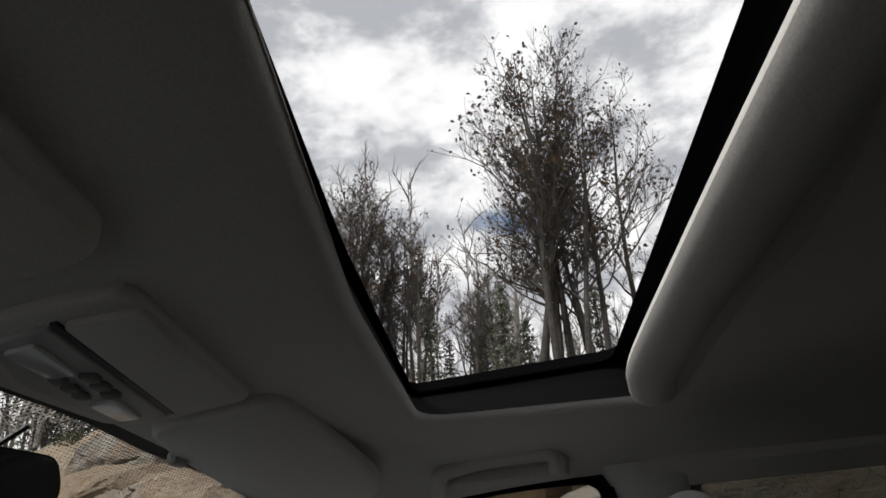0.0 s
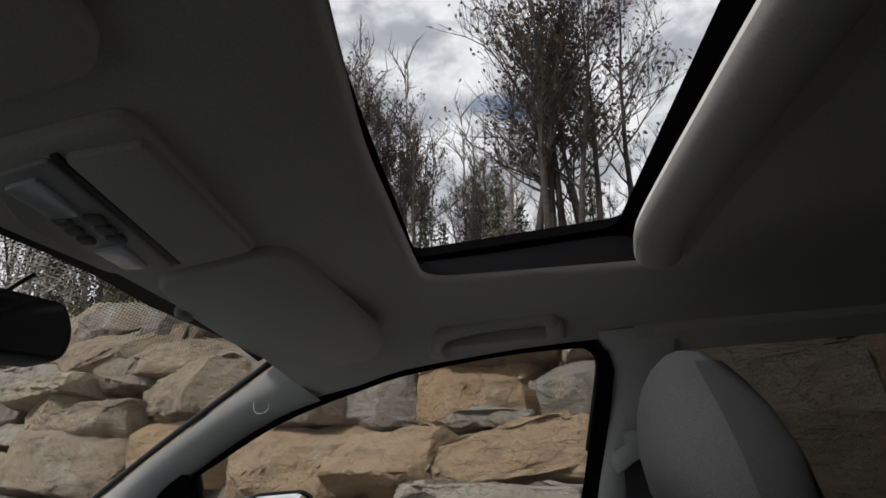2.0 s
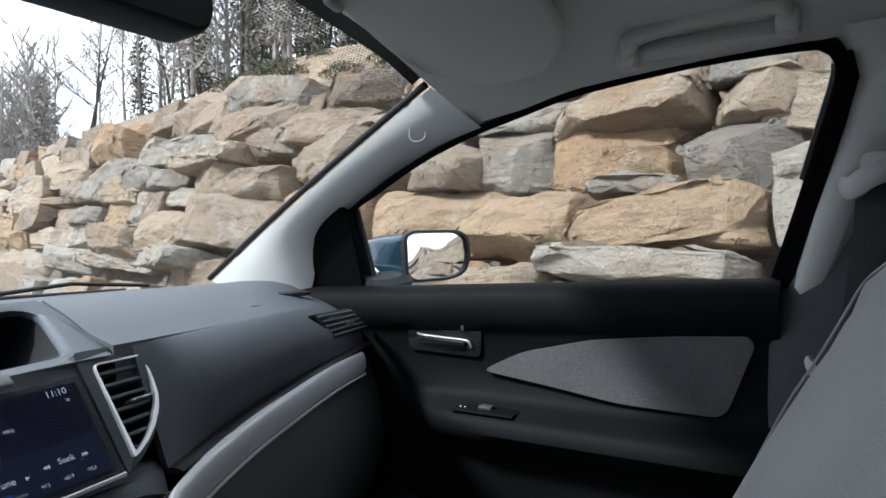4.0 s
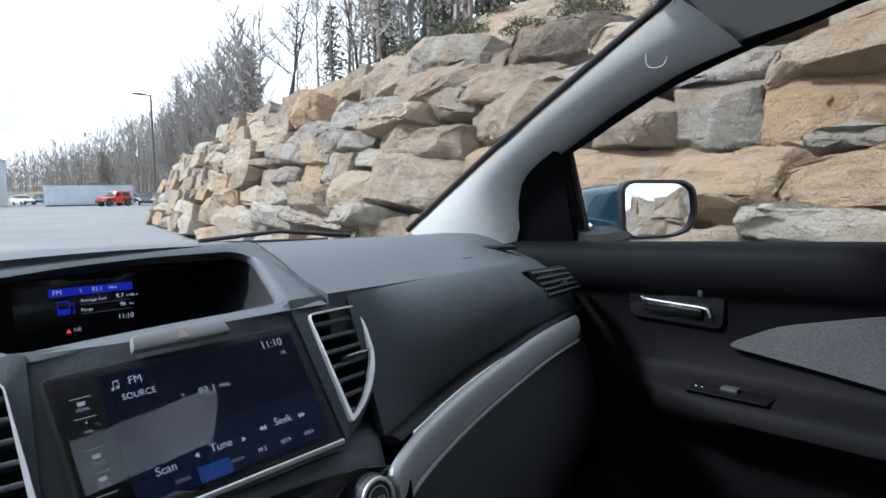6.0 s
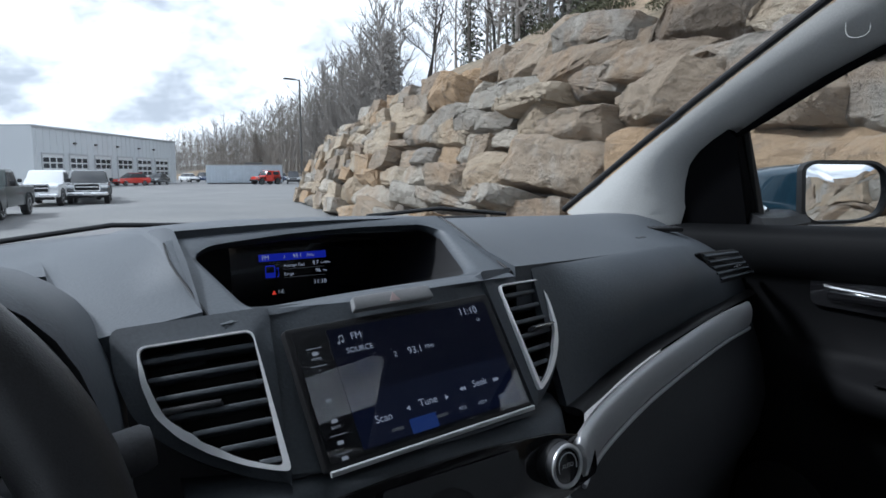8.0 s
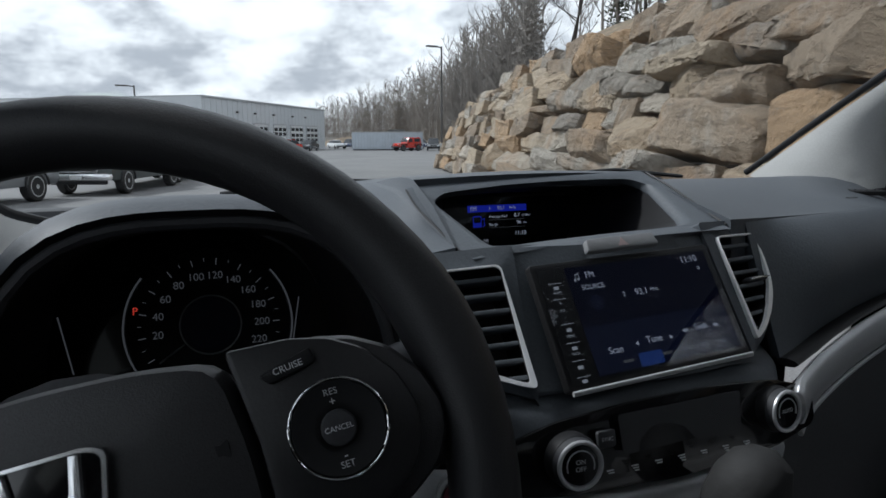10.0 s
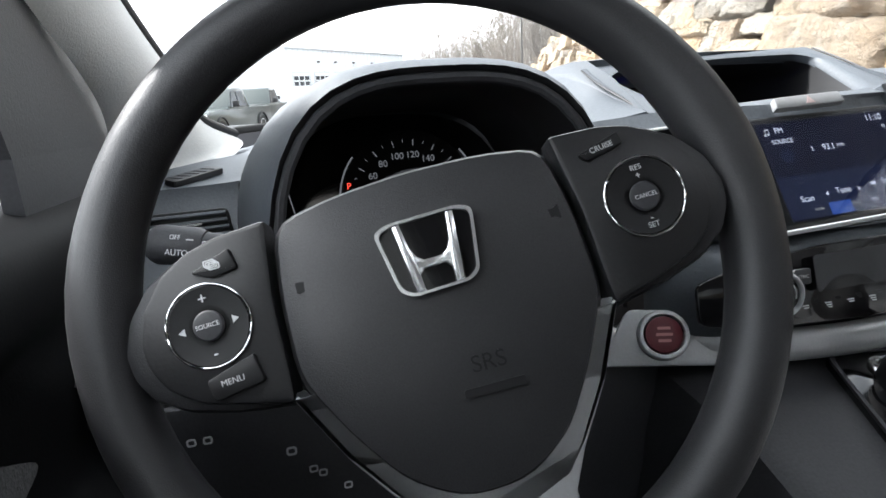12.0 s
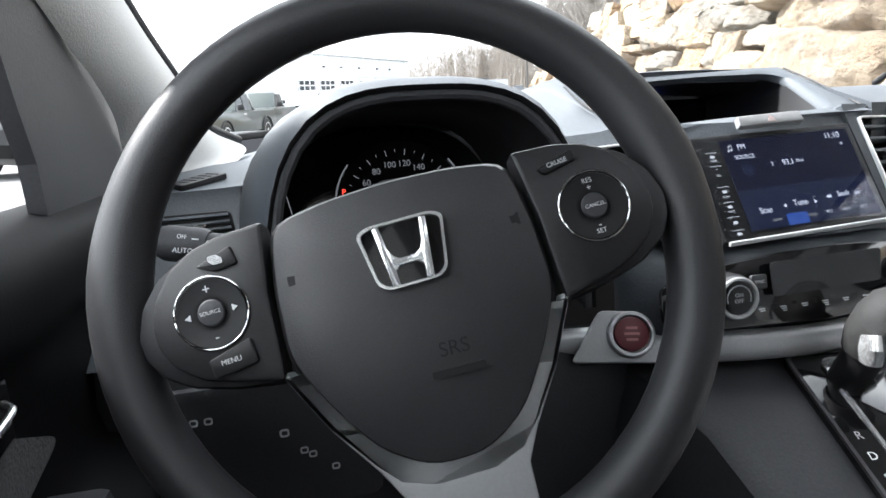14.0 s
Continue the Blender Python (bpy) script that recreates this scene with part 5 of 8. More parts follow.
# air vents
def vent(it, ot, b, parent, name, n=6, wide=1.0, thick_side=1):
    it, ot, b = V(it), V(ot), V(b)
    x = (ot - it)
    m = basis(it, x, it - b)
    inv = m.inverted()
    o2, b2 = inv @ ot, inv @ b
    w, h = o2.x, -b2.y
    outl = [(0, 0), (w, 0)] + [(b2.x * f + w * k, -h * f) for f, k in ((0.25, 1.03), (0.48, 0.98), (0.64, 0.84), (0.78, 0.63), (0.90, 0.37), (0.97, 0.14))] + [(b2.x, -h)]
    outl = round_outline(outl, 0.006, 4)
    sgn = 1 if m.to_3x3().col[2].y < 0 else -1
    cen = V((sum(p[0] for p in outl) / len(outl), sum(p[1] for p in outl) / len(outl)))
    wide_o = [(max(-0.012, cen.x + (q[0] - cen.x) * 1.42), min(0.016, cen.y + (q[1] - cen.y) * 1.30)) for q in outl]
    v = part(name, loft([[m @ V((*q, d * sgn)) for q in o] for o, d in ((outl, -0.012), (outl, 0.001), (wide_o, -0.001), (wide_o, -0.035))], True, False), DASH, parent, "louvred air vent", sharp=30)
    ring = []
    for i, p in enumerate(outl):
        t = V(outl[(i + 1) % len(outl)]) - V(outl[i - 1])
        rim = min(1.0, max(0.0, (p[0] - 0.42 * w) / (0.25 * w)))
        low = min(1.0, max(0.0, (-p[1] / h - 0.62) / 0.2))
        k = 0.0012 + 0.0036 * max(low, rim * min(1.0, -p[1] / h * 4))
        ring.append((V(p), k))
    inn = []
    for i, (p, k) in enumerate(ring):
        d = (cen - p).normalized()
        inn.append(tuple(p + d * k * 1.3))
    part("chrome_frame", frame_ring([tuple(p) for p, _ in ring], inn, m @ pose(0, 0, 0.0008 * sgn), 0.0035 * sgn), BRIGHT_TRIM, v, "bright chrome vent frame")
    part("cavity", loft([[m @ V((px * k + cen.x * (1 - k), py * k + cen.y * (1 - k), d * sgn)) for px, py in inn] for k, d in ((1.0, 0.001), (0.97, -0.03), (0.9, -0.05), (0.02, -0.05))], True, False), BLACK, v)
    for i in range(n):
        y = -h * (0.10 + 0.80 * i / (n - 1))
        # the slat spans the opening at its height
        hits = []
        for a, c in zip(inn, inn[1:] + inn[:1]):
            if (a[1] - y) * (c[1] - y) < 0:
                hits.append(a[0] + (c[0] - a[0]) * (y - a[1]) / (c[1] - a[1]))
        if len(hits) < 2:
            continue
        l, r = min(hits), max(hits)
        part("slat", box(((l + r) / 2, y, 0), (r - l, 0.0036, 0.016), 0.001), DASH, v).matrix_local = m @ pose(0, 0, -0.008 * sgn) @ pose(0, 0, 0)
    ym = -h * 0.46
    k = part("slat_tab", box((w * 0.58, ym, 0.001), (w * 0.5, 0.0042, 0.008), 0.0015), DARK, v, "adjuster tab with a chrome line")
    k.matrix_local = m @ pose(0, 0, 0.0005 * sgn)
    k = part("tab_line", box((w * 0.58, ym, 0.004), (w * 0.48, 0.0012, 0.003), 0.0004), CHROME, v)
    k.matrix_local = m @ pose(0, 0, 0.0022 * sgn)
    return v


vent((0.103, 0.416, 0.975), (0.166, 0.436, 0.972), (0.110, 0.369, 0.893), dash, "centre_vent", 7)
vent((-0.109, 0.412, 0.966), (-0.179, 0.433, 0.959), (-0.102, 0.361, 0.883), dash, "centre_vent", 7)
for c, way, wide, dc, dway in (((0.622, 0.540, 0.936), (0.95, 0.30, 0), 1.0, (0.640, 0.672, 0.979), (1, -0.25, -0.02)), ((-0.529, 0.583, 0.893), (1, 0.16, 0.0), 0.72, (-0.527, 0.640, 0.9315), (0.62, 0.78, 0.07))):
    vm = basis(c, way, (0, 0.3, 1))
    corners = [(-0.1232, 0.0312), (0.0271, 0.0219), (0.0953, -0.025), (-0.0739, -0.0177)] if wide == 1.0 else [(-0.040, 0.013), (0.036, 0.012), (0.040, -0.024), (-0.035, -0.026)]
    sv = part("side_vent", plate(round_outline(corners, 0.006, 4), vm, 0.008, 0.002), BLACK, dash, "dark side air vent")
    for i in range(5):
        a, b = (V(corners[0]).lerp(V(corners[3]), (i + 0.7) / 5.4), V(corners[1]).lerp(V(corners[2]), (i + 0.7) / 5.4))
        part("slat", tube([vm @ V((*(a * 0.95 + b * 0.05), 0.009)), vm @ V((*(a * 0.05 + b * 0.95), 0.009))], 0.0026, 0.0018, 6), DASH, sv)
    part("slat_tab", plate(rounded(0.028 * wide, 0.0022, 0.0008), vm @ pose(0, -0.002, 0.0115), 0.003), CHROME, sv)
    dm = basis(dc, dway, (0.2, 1, 0.12))
    gr = part("demister_grille", plate(round_outline([(-0.034, -0.010), (0.036, -0.010), (0.032, 0.010), (-0.030, 0.010)], 0.005, 3), dm @ pose(0, 0, -0.002), 0.006, 0.001), BLACK, dash, "small window demister grille")
    for i in range(5):
        part("slat", plate(rounded(0.003, 0.015, 0.001), dm @ pose(-0.022 + 0.011 * i, 0, 0.0041, 0, 0, 20), 0.0006), DARK, gr)
part("airbag_label", plate(rounded(0.018, 0.005, 0.0015), basis((0.40, 0.512, 0.9925), (1, 0.15, 0), (-0.1, 1, 0.05)), 0.0008), DARK, dash, "embossed airbag mark")

# hazard switch on the top lip
hz = part("hazard_switch", plate(round_outline([(-0.034, -0.005), (0.034, -0.005), (0.032, 0.006), (-0.032, 0.006)], 0.002, 3), basis((-0.006, 0.4035, 0.9765), (1, 0, 0.04), (0, 0.60, 0.75)), 0.006, 0.001), SWITCH_GREY, dash, "grey hazard light switch")
part("triangle", plate([(-0.0045, -0.003), (0.0045, -0.003), (0, 0.0042)], basis((-0.006, 0.4035, 0.9765), (1, 0, 0.04), (0, 0.60, 0.75)) @ pose(0, 0, 0.0061), 0.0004), material("pale_red", (0.36, 0.27, 0.26), 0.5), hz)

# touchscreen
SM = basis((-0.0905, 0.3945, 0.9645), (0.177, 0.013, 0.004), (-0.005, 0.0475, 0.0805))
SW, SH = 0.176, 0.0925
ts = empty("touchscreen", "touchscreen radio with a column of white-printed keys", "touchscreen")
part("bezel", plate(round_outline([(-0.003, 0.003), (SW + 0.003, 0.003), (SW + 0.006, -SH - 0.003), (0.0, -SH - 0.003)][::-1], 0.003, 3), SM @ pose(0, 0, -0.006), 0.0068, 0.001), BLACK, ts, "black bezel")
scr = part("screen", plate([(0.027, -0.003), (SW - 0.004, -0.003), (SW - 0.002, -SH + 0.004), (0.029, -SH + 0.004)][::-1], SM @ pose(0, 0, 0.0008), 0.0006), SCREEN_NAVY, ts, "dark blue radio display")
part("lower_panel", plate([(0.028, -SH * 0.55), (SW - 0.004, -SH * 0.55), (SW - 0.002, -SH + 0.005), (0.029, -SH + 0.005)][::-1], SM @ pose(0, 0, 0.0015), 0.0002), SCREEN_BLUE, scr)
part("cover_glass", plate([(0.001, -0.001), (SW, -0.001), (SW + 0.002, -SH + 0.001), (0.003, -SH + 0.001)][::-1], SM @ pose(0, 0, 0.0030), 0.0003), glass("display_glass", (0.92, 0.93, 0.95), 0.032), ts)
part("lower_edge", tube([SM @ V((0.002, -SH - 0.004, 0.002)), SM @ V((SW + 0.006, -SH - 0.004, 0.002))], 0.0016, 0.0022, 8), SILVER, ts, "silver lower edge")


def on_screen(words, u, v, size, mat=None, align="CENTER"):
    return lettering(words, SM @ pose(SW * u, -SH * v, 0.0020), size * 0.86, mat or WHITE_GLOW, scr, align=align)


on_screen("FM", 0.275, 0.115, 0.0085)
on_screen("SOURCE", 0.275, 0.22, 0.0066)
on_screen("93.1", 0.525, 0.325, 0.0090)
on_screen("MHz", 0.60, 0.320, 0.0050)
on_screen("2", 0.425, 0.325, 0.0062)
on_screen("11:10", 0.865, 0.095, 0.0098)
on_screen("10", 0.905, 0.19, 0.0048)
on_screen("Scan", 0.285, 0.775, 0.0088)
on_screen("Tune", 0.505, 0.745, 0.0090)
on_screen("Seek", 0.790, 0.715, 0.0088)
for i, (u, words) in enumerate(((0.33, ""), (0.55, ""), (0.66, "99.3"), (0.77, "103.9"), (0.885, "105.3"))):
    if words:
        on_screen(words, u, 0.875 - 0.0 * u, 0.0046)
    else:
        part("print_bar", plate(rounded(0.010, 0.0022, 0.0005), SM @ pose(SW * u, -SH * 0.88, 0.0020), 0.0002), DIM_GLOW, scr)
part("preset_light", plate(rounded(0.023, 0.0105, 0.001), SM @ pose(SW * 0.455, -SH * 0.895, 0.0021), 0.0002), PRESET_GLOW, scr, "lit blue preset")
tr = [(-0.0018, 0.0), (0.0014, 0.0018), (0.0014, -0.0018)]
for u, k in ((0.405, 1), (0.60, -1), (0.685, 1), (0.70, 1), (0.875, -1), (0.89, -1)):
    part("arrow", plate([(x * k, y * k) for x, y in tr], SM @ pose(SW * u, -SH * (0.755 - 0.03 * (u > 0.65)), 0.0020), 0.0002), WHITE_GLOW, scr)
note = SM @ pose(SW * 0.205, -SH * 0.12, 0.0020)
for k in (-1, 1):
    part("note_icon", plate(circle(0.0011, 12, (0.0016 * k - 0.0008, -0.0022 + 0.0003 * k)), note, 0.0002), KEY_GLOW, scr)
    part("note_icon", plate([(0.0016 * k - 0.0001, -0.0022), (0.0016 * k + 0.0004, -0.0022), (0.0016 * k + 0.0004, 0.0026 + 0.0003 * k), (0.0016 * k - 0.0001, 0.0026 + 0.0003 * k)], note, 0.0002), KEY_GLOW, scr)
part("note_icon", plate([(-0.0017, 0.0014), (0.0020, 0.0020), (0.0020, 0.0030), (-0.0017, 0.0024)], note @ pose(0, 0, 0.0001), 0.0002), KEY_GLOW, scr)
part("band_disc", plate(circle(0.0065, 24), SM @ pose(SW * 0.27, -SH * 0.36, 0.0018), 0.0002), SCREEN_BLUE, scr)
for i, (words, v) in enumerate((("HOME", 0.235), ("VOL", 0.385), ("MENU", 0.60), ("BACK", 0.745))):
    lettering(words, SM @ pose(0.0135, -SH * v, 0.0036), 0.0027, KEY_GLOW, ts, "key_print")
lettering("+", SM @ pose(0.0135, -SH * 0.325, 0.0036), 0.0040, KEY_GLOW, ts, "key_print")
lettering("-", SM @ pose(0.0135, -SH * 0.445, 0.0036), 0.0040, KEY_GLOW, ts, "key_print")
for v in (0.155, 0.29, 0.50, 0.655, 0.80, 0.93):
    part("key_line", plate(rounded(0.012, 0.0004, 0.0001), SM @ pose(0.0135, -SH * v, 0.0036), 0.0002), KEY_GLOW, ts)
for v in (0.195, 0.55, 0.70, 0.855, 0.965):
    part("key_icon", plate(rounded(0.0045, 0.0026, 0.0006), SM @ pose(0.0135, -SH * v, 0.0036), 0.0002), KEY_GLOW, ts)

# upper display in its hood
def hood_point(q):
    return V((q[0], 0.431 + 0.9456 * q[1], 0.9765 + 0.04 * q[0] + 0.325 * q[1]))


opening = round_outline([(-0.103, 0.006), (0.098, 0.011), (0.120, 0.102), (0.108, 0.122), (0.032, 0.130), (-0.032, 0.130), (-0.104, 0.122), (-0.121, 0.104)], 0.016, 4)
brow = round_outline([(-0.131, -0.003), (0.131, -0.003), (0.136, 0.090), (0.134, 0.137), (0.035, 0.146), (-0.035, 0.146), (-0.136, 0.137), (-0.139, 0.090)], 0.003, 4)
part("hood_surround", loft([[hood_point(q) + V((0, 0, 0.001)) for q in brow], [hood_point(((a[0] + 3 * b[0]) / 4, (a[1] + 3 * b[1]) / 4)) + V((0, 0, 0.002)) for a, b in zip(brow, opening)], [hood_point(q) for q in opening], [hood_point(q) + V((0, 0.010, -0.006)) for q in opening]], True, False), DASH, dash, "grained surround of the display recess", sharp=70)
deep = []
for x, u in opening:
    fx, fu = (x + 0.121) / 0.240, (u - 0.006) / 0.124
    deep.append((hood_point((x, u)) + V((0, 0.009, -0.005)), V((-0.114 + 0.242 * fx, 0.60, 0.942 + 0.064 * fu)), V((-0.09 + 0.225 * fx, 0.695, 0.918 + 0.081 * fu))))
part("display_cavity", loft([[p[i] for p in deep] for i in range(3)], True, False), BLACK, dash, "black display recess", sharp=50)
for edge in ([(-0.132, 0.0), (-0.136, 0.045), (-0.140, 0.090), (-0.138, 0.130)], [(0.132, 0.0), (0.1345, 0.045), (0.1375, 0.090), (0.136, 0.130)]):
    part("pad_seam", tube(smooth_path([hood_point(q) + V((0, 0, 0.0018)) for q in edge], 5), 0.0011, n=6), BLACK, dash)
part("pad_seam", tube([V((-0.4785, 0.614, 0.924)), V((-0.478, 0.603, 0.905)), V((-0.476, 0.590, 0.880)), V((-0.474, 0.57, 0.86))], 0.004, n=8), BLACK, dash)
mid = empty("upper_display", "small trip display glowing blue in a black recess", "display")
MM = basis((-0.016, 0.688, 0.984), (1, 0, 0), (0, 0.1, 1)) @ Matrix.Scale(0.82, 4)
part("display_panel", plate([(-0.04, 0.010), (0.18, 0.010), (0.18, -0.075), (-0.04, -0.075)][::-1], MM @ pose(0, 0, -0.002), 0.002), SCREEN, mid, smooth=False)
part("title_bar", plate([(-0.002, -0.001), (0.095, -0.001), (0.095, -0.011), (-0.002, -0.011)][::-1], MM @ pose(0, 0, 0.0004), 0.0003), BLUE_GLOW, mid, "bright blue title bar")


def on_mid(words, x, y, size, mat=None, align="LEFT"):
    lettering(words, MM @ pose(x, y, 0.0010), size, mat or WHITE_GLOW, mid, align=align)


on_mid("FM", 0.002, -0.006, 0.0085)
on_mid("93.1", 0.046, -0.006, 0.0075)
on_mid("MHz", 0.066, -0.006, 0.0055)
on_mid("2", 0.032, -0.006, 0.0055)
on_mid("Average Fuel", 0.032, -0.0185, 0.0058)
on_mid("8.7", 0.074, -0.0175, 0.0078)
on_mid("Range", 0.032, -0.030, 0.0058)
on_mid("96", 0.078, -0.0285, 0.0075)
on_mid("11:10", 0.074, -0.0445, 0.0088)
on_mid("km", 0.0895, -0.0290, 0.0042)
on_mid("L/100km", 0.0865, -0.0180, 0.0042)
on_mid("NE", 0.022, -0.0535, 0.0068, KEY_GLOW)
part("heading_mark", plate([(0.0130, -0.0565), (0.0195, -0.0565), (0.0163, -0.0510)], MM @ pose(0, 0, 0.0008), 0.0003), RED_GLOW, mid, "small red heading triangle")
for y in (-0.023, -0.0345):
    part("line", plate([(0.032, y), (0.092, y), (0.092, y - 0.0005), (0.032, y - 0.0005)][::-1], MM @ pose(0, 0, 0.0006), 0.0003), DIM_GLOW, mid)
part("pump_icon", frame_ring([(x * 1.0, y) for x, y in rounded(0.014, 0.017, 0.002)], [(x * 0.8, y * 0.8) for x, y in rounded(0.014, 0.017, 0.002)], MM @ pose(0.013, -0.025, 0.0006), 0.0004), BLUE_GLOW, mid, "fuel pump icon")
part("pump_icon", plate(rounded(0.014, 0.007, 0.001), MM @ pose(0.013, -0.030, 0.0006), 0.0003), BLUE_GLOW, mid)
part("pump_icon", tube([MM @ V(p) for p in ((0.021, -0.022, 0.0008), (0.024, -0.020, 0.0008), (0.0245, -0.031, 0.0008), (0.022, -0.033, 0.0008))], 0.0007, n=5), BLUE_GLOW, mid)

# climate panel
clim = empty("climate_panel", "gloss black climate panel with two silver-ringed knobs", "climate control")
CP = basis((0.0, 0.3330, 0.842), (1, 0, 0), (0, 0.09, 0.4))
outl = round_outline([(-0.148, 0.010), (-0.10, 0.024), (-0.04, 0.031), (0.03, 0.033), (0.10, 0.028), (0.150, 0.014), (0.150, -0.016), (0.10, -0.026), (0.0, -0.030), (-0.10, -0.028), (-0.148, -0.022)][::-1], 0.008, 3)
bm = plate(outl, CP @ pose(0, 0, 0), 0.003, 0.001)
for v in bm.verts:
    v.co.y += 0.45 * v.co.x ** 2
part("panel", bm, PIANO, clim)


def knob(x, y, z, top, bottom):
    km = basis((x, y, z), (1, 0.9 * x, 0), (0, 0.15, 1))

    def turned(profile, n=40):
        return [[km @ V((px * r, py * r, d)) for px, py in circle(1.0, n)] for r, d in profile]
    k = part("knob", loft(turned(((0.0188, -0.006), (0.0188, 0.003), (0.0180, 0.005)))), BLACK, clim, "round climate knob")
    part("knob_grip", loft(turned(((0.0178, 0.003), (0.0172, 0.0105), (0.0166, 0.0118))), True, False), DARK, k, "ribbed black knob side")
    part("knob_ring", loft(turned(((0.0171, 0.0105), (0.0168, 0.0122), (0.0158, 0.0128), (0.0142, 0.0122), (0.0136, 0.0100))), True, False), SILVER, k, "satin silver knob ring")
    part("knob_face", loft(turned(((0.0138, 0.0095), (0.0132, 0.0112), (0.0090, 0.0115), (0.002, 0.0115)))), PIANO, k)
    arc = [(0.0102 * math.cos(radians(a)), 0.0102 * math.sin(radians(a))) for a in range(-20, 201, 20)]
    part("knob_mark", tube([km @ V((*p, 0.0118)) for p in arc], 0.0005, n=5), PRINT, k)
    lettering(top, km @ pose(0, 0.0005 if not bottom else 0.0024, 0.0119), 0.0046, PRINT, k)
    if bottom:
        lettering(bottom, km @ pose(0, -0.0024, 0.0119), 0.0046, PRINT, k)


knob(-0.097, 0.321, 0.846, "ON", "OFF")
knob(0.103, 0.337, 0.846, "AUTO", "")
part("lcd", plate(round_outline([(-0.052, 0.024), (0.062, 0.026), (0.060, -0.002), (-0.050, -0.005)][::-1], 0.003, 2), CP @ pose(0, 0, 0.0034), 0.0008), material("lcd_glass", (0.015, 0.016, 0.018), 0.05, coat=0.8), clim, "dark climate display")
part("button", plate(rounded(0.015, 0.012, 0.002), CP @ pose(-0.064, 0.009, 0.0034), 0.003, 0.001), DARK, clim)
lettering("SYNC", CP @ pose(-0.064, 0.009, 0.0068), 0.0038, PRINT, clim)
for i in range(7):
    at = CP @ pose(-0.062 + 0.021 * i, -0.0155, 0.0036)
    for k in range(3 if i % 2 else 2):
        part("icon", plate(rounded(0.0062 - 0.0012 * k, 0.0009, 0.0003), at @ pose(0.0008 * k, 0.0016 - 0.0018 * k, 0), 0.0003), PRINT, clim)

# start button
sb = empty("start_button", "red engine start button in a silver ring", "start button")
bmx = basis((-0.160, 0.3640, 0.8065), (1, -0.35, 0), (0, 0.5, 0.86))
part("button_plate", plate(round_outline([(-0.052, -0.024), (0.064, -0.024), (0.064, -0.002), (0.030, 0.020), (-0.026, 0.022)], 0.006, 3), bmx @ pose(0, 0, -0.012), 0.006, 0.0015), SILVER, sb, "satin silver plate round the button")
part("ring", loft([[bmx @ V((px * r, py * r, d)) for px, py in circle(1.0, 36)] for r, d in ((0.0205, -0.008), (0.0200, 0.001), (0.0188, 0.0024), (0.0166, 0.0024), (0.0158, 0.0))], True, False), SILVER, sb, "satin silver ring")
part("button", loft([[bmx @ V((px * r, py * r, d)) for px, py in circle(1.0, 36)] for r, d in ((0.0148, -0.004), (0.0146, 0.0015), (0.013, 0.0022), (0.004, 0.0018))]), RED_BUTTON, sb, "dark red push button")
for i in range(3):
    part("print_bar", plate(rounded(0.013 - 0.003 * (i != 1), 0.0022, 0.0005), bmx @ pose(0, 0.005 - 0.005 * i, 0.0023), 0.0003), material("button_print", (0.45, 0.2, 0.2), 0.5), sb)

# instrument cluster under its hood
clus = empty("instrument_cluster", "hooded black instrument cluster with a large speedometer", "instrument cluster")
CX = -0.329


def arch(w, top, base, n=29, p=3.1):
    out = []
    for i in range(n):
        a = math.pi * i / (n - 1)
        c, s = math.cos(a), math.sin(a)
        r = (abs(c) ** p + abs(s) ** p) ** (-1 / p)
        out.append((-w * r * c, base + (top - base) * r * s))
    return out


def ring_at(w, top, base, y, slope=0.0, cx=CX):
    return [V((cx + x, y + slope * (1.03 - z), z)) for x, z in arch(w, top, base)]


outer_rings = [ring_at(0.128, 1.022, 0.84, 0.372, -0.12), ring_at(0.132, 1.0265, 0.84, 0.382, -0.10), ring_at(0.139, 1.028, 0.84, 0.41, -0.06), ring_at(0.151, 1.020, 0.84, 0.50), ring_at(0.158, 1.004, 0.84, 0.58), ring_at(0.155, 0.965, 0.84, 0.66)]
inner_rings = [ring_at(0.128, 1.022, 0.84, 0.372, -0.12), ring_at(0.122, 1.014, 0.84, 0.378, -0.12), ring_at(0.119, 1.002, 0.84, 0.46), ring_at(0.116, 0.985, 0.84, 0.572)]
part("hood", loft(outer_rings, False, False), DASH, clus, "grained dark grey cluster hood", sharp=60)
part("hood_lining", loft(inner_rings, False, False), BLACK, clus, sharp=60)
rim = [p + V((0, -0.002, 0)) for p in inner_rings[1]]
part("hood_edge", tube(rim, 0.004, n=8), DARK, clus)
GM = basis((-0.318, 0.560, 0.902), (1, 0, 0), (0, 0.30, 1))
part("gauge_face", plate(arch(0.130, 0.085, -0.065), GM @ pose(-0.024, 0, -0.006), 0.005), PIANO, clus, "black gauge face")
sp = part("speedometer", plate(circle(0.068, 48), GM @ pose(0, 0, -0.001), 0.001), BLACK, clus, "round speedometer")
arc = [GM @ V((0.070 * math.cos(radians(a)), 0.070 * math.sin(radians(a)), 0.002)) for a in range(-38, 41, 6)]
part("gauge_arc", tube(arc, 0.0009, n=5), DIM_GLOW, sp)
arc = [GM @ V((0.070 * math.cos(radians(a)), 0.070 * math.sin(radians(a)), 0.002)) for a in range(140, 219, 6)]
part("gauge_arc", tube(arc, 0.0009, n=5), DIM_GLOW, sp)
part("inner_ring", tube([GM @ V((x, y, 0.003)) for x, y in circle(0.0255, 40)], 0.0008, n=5, closed=True), SILVER, sp)
part("centre_display", plate(circle(0.0245, 36), GM @ pose(0, 0, 0.001), 0.001), material("gauge_lcd", (0.02, 0.025, 0.05), 0.2), sp)
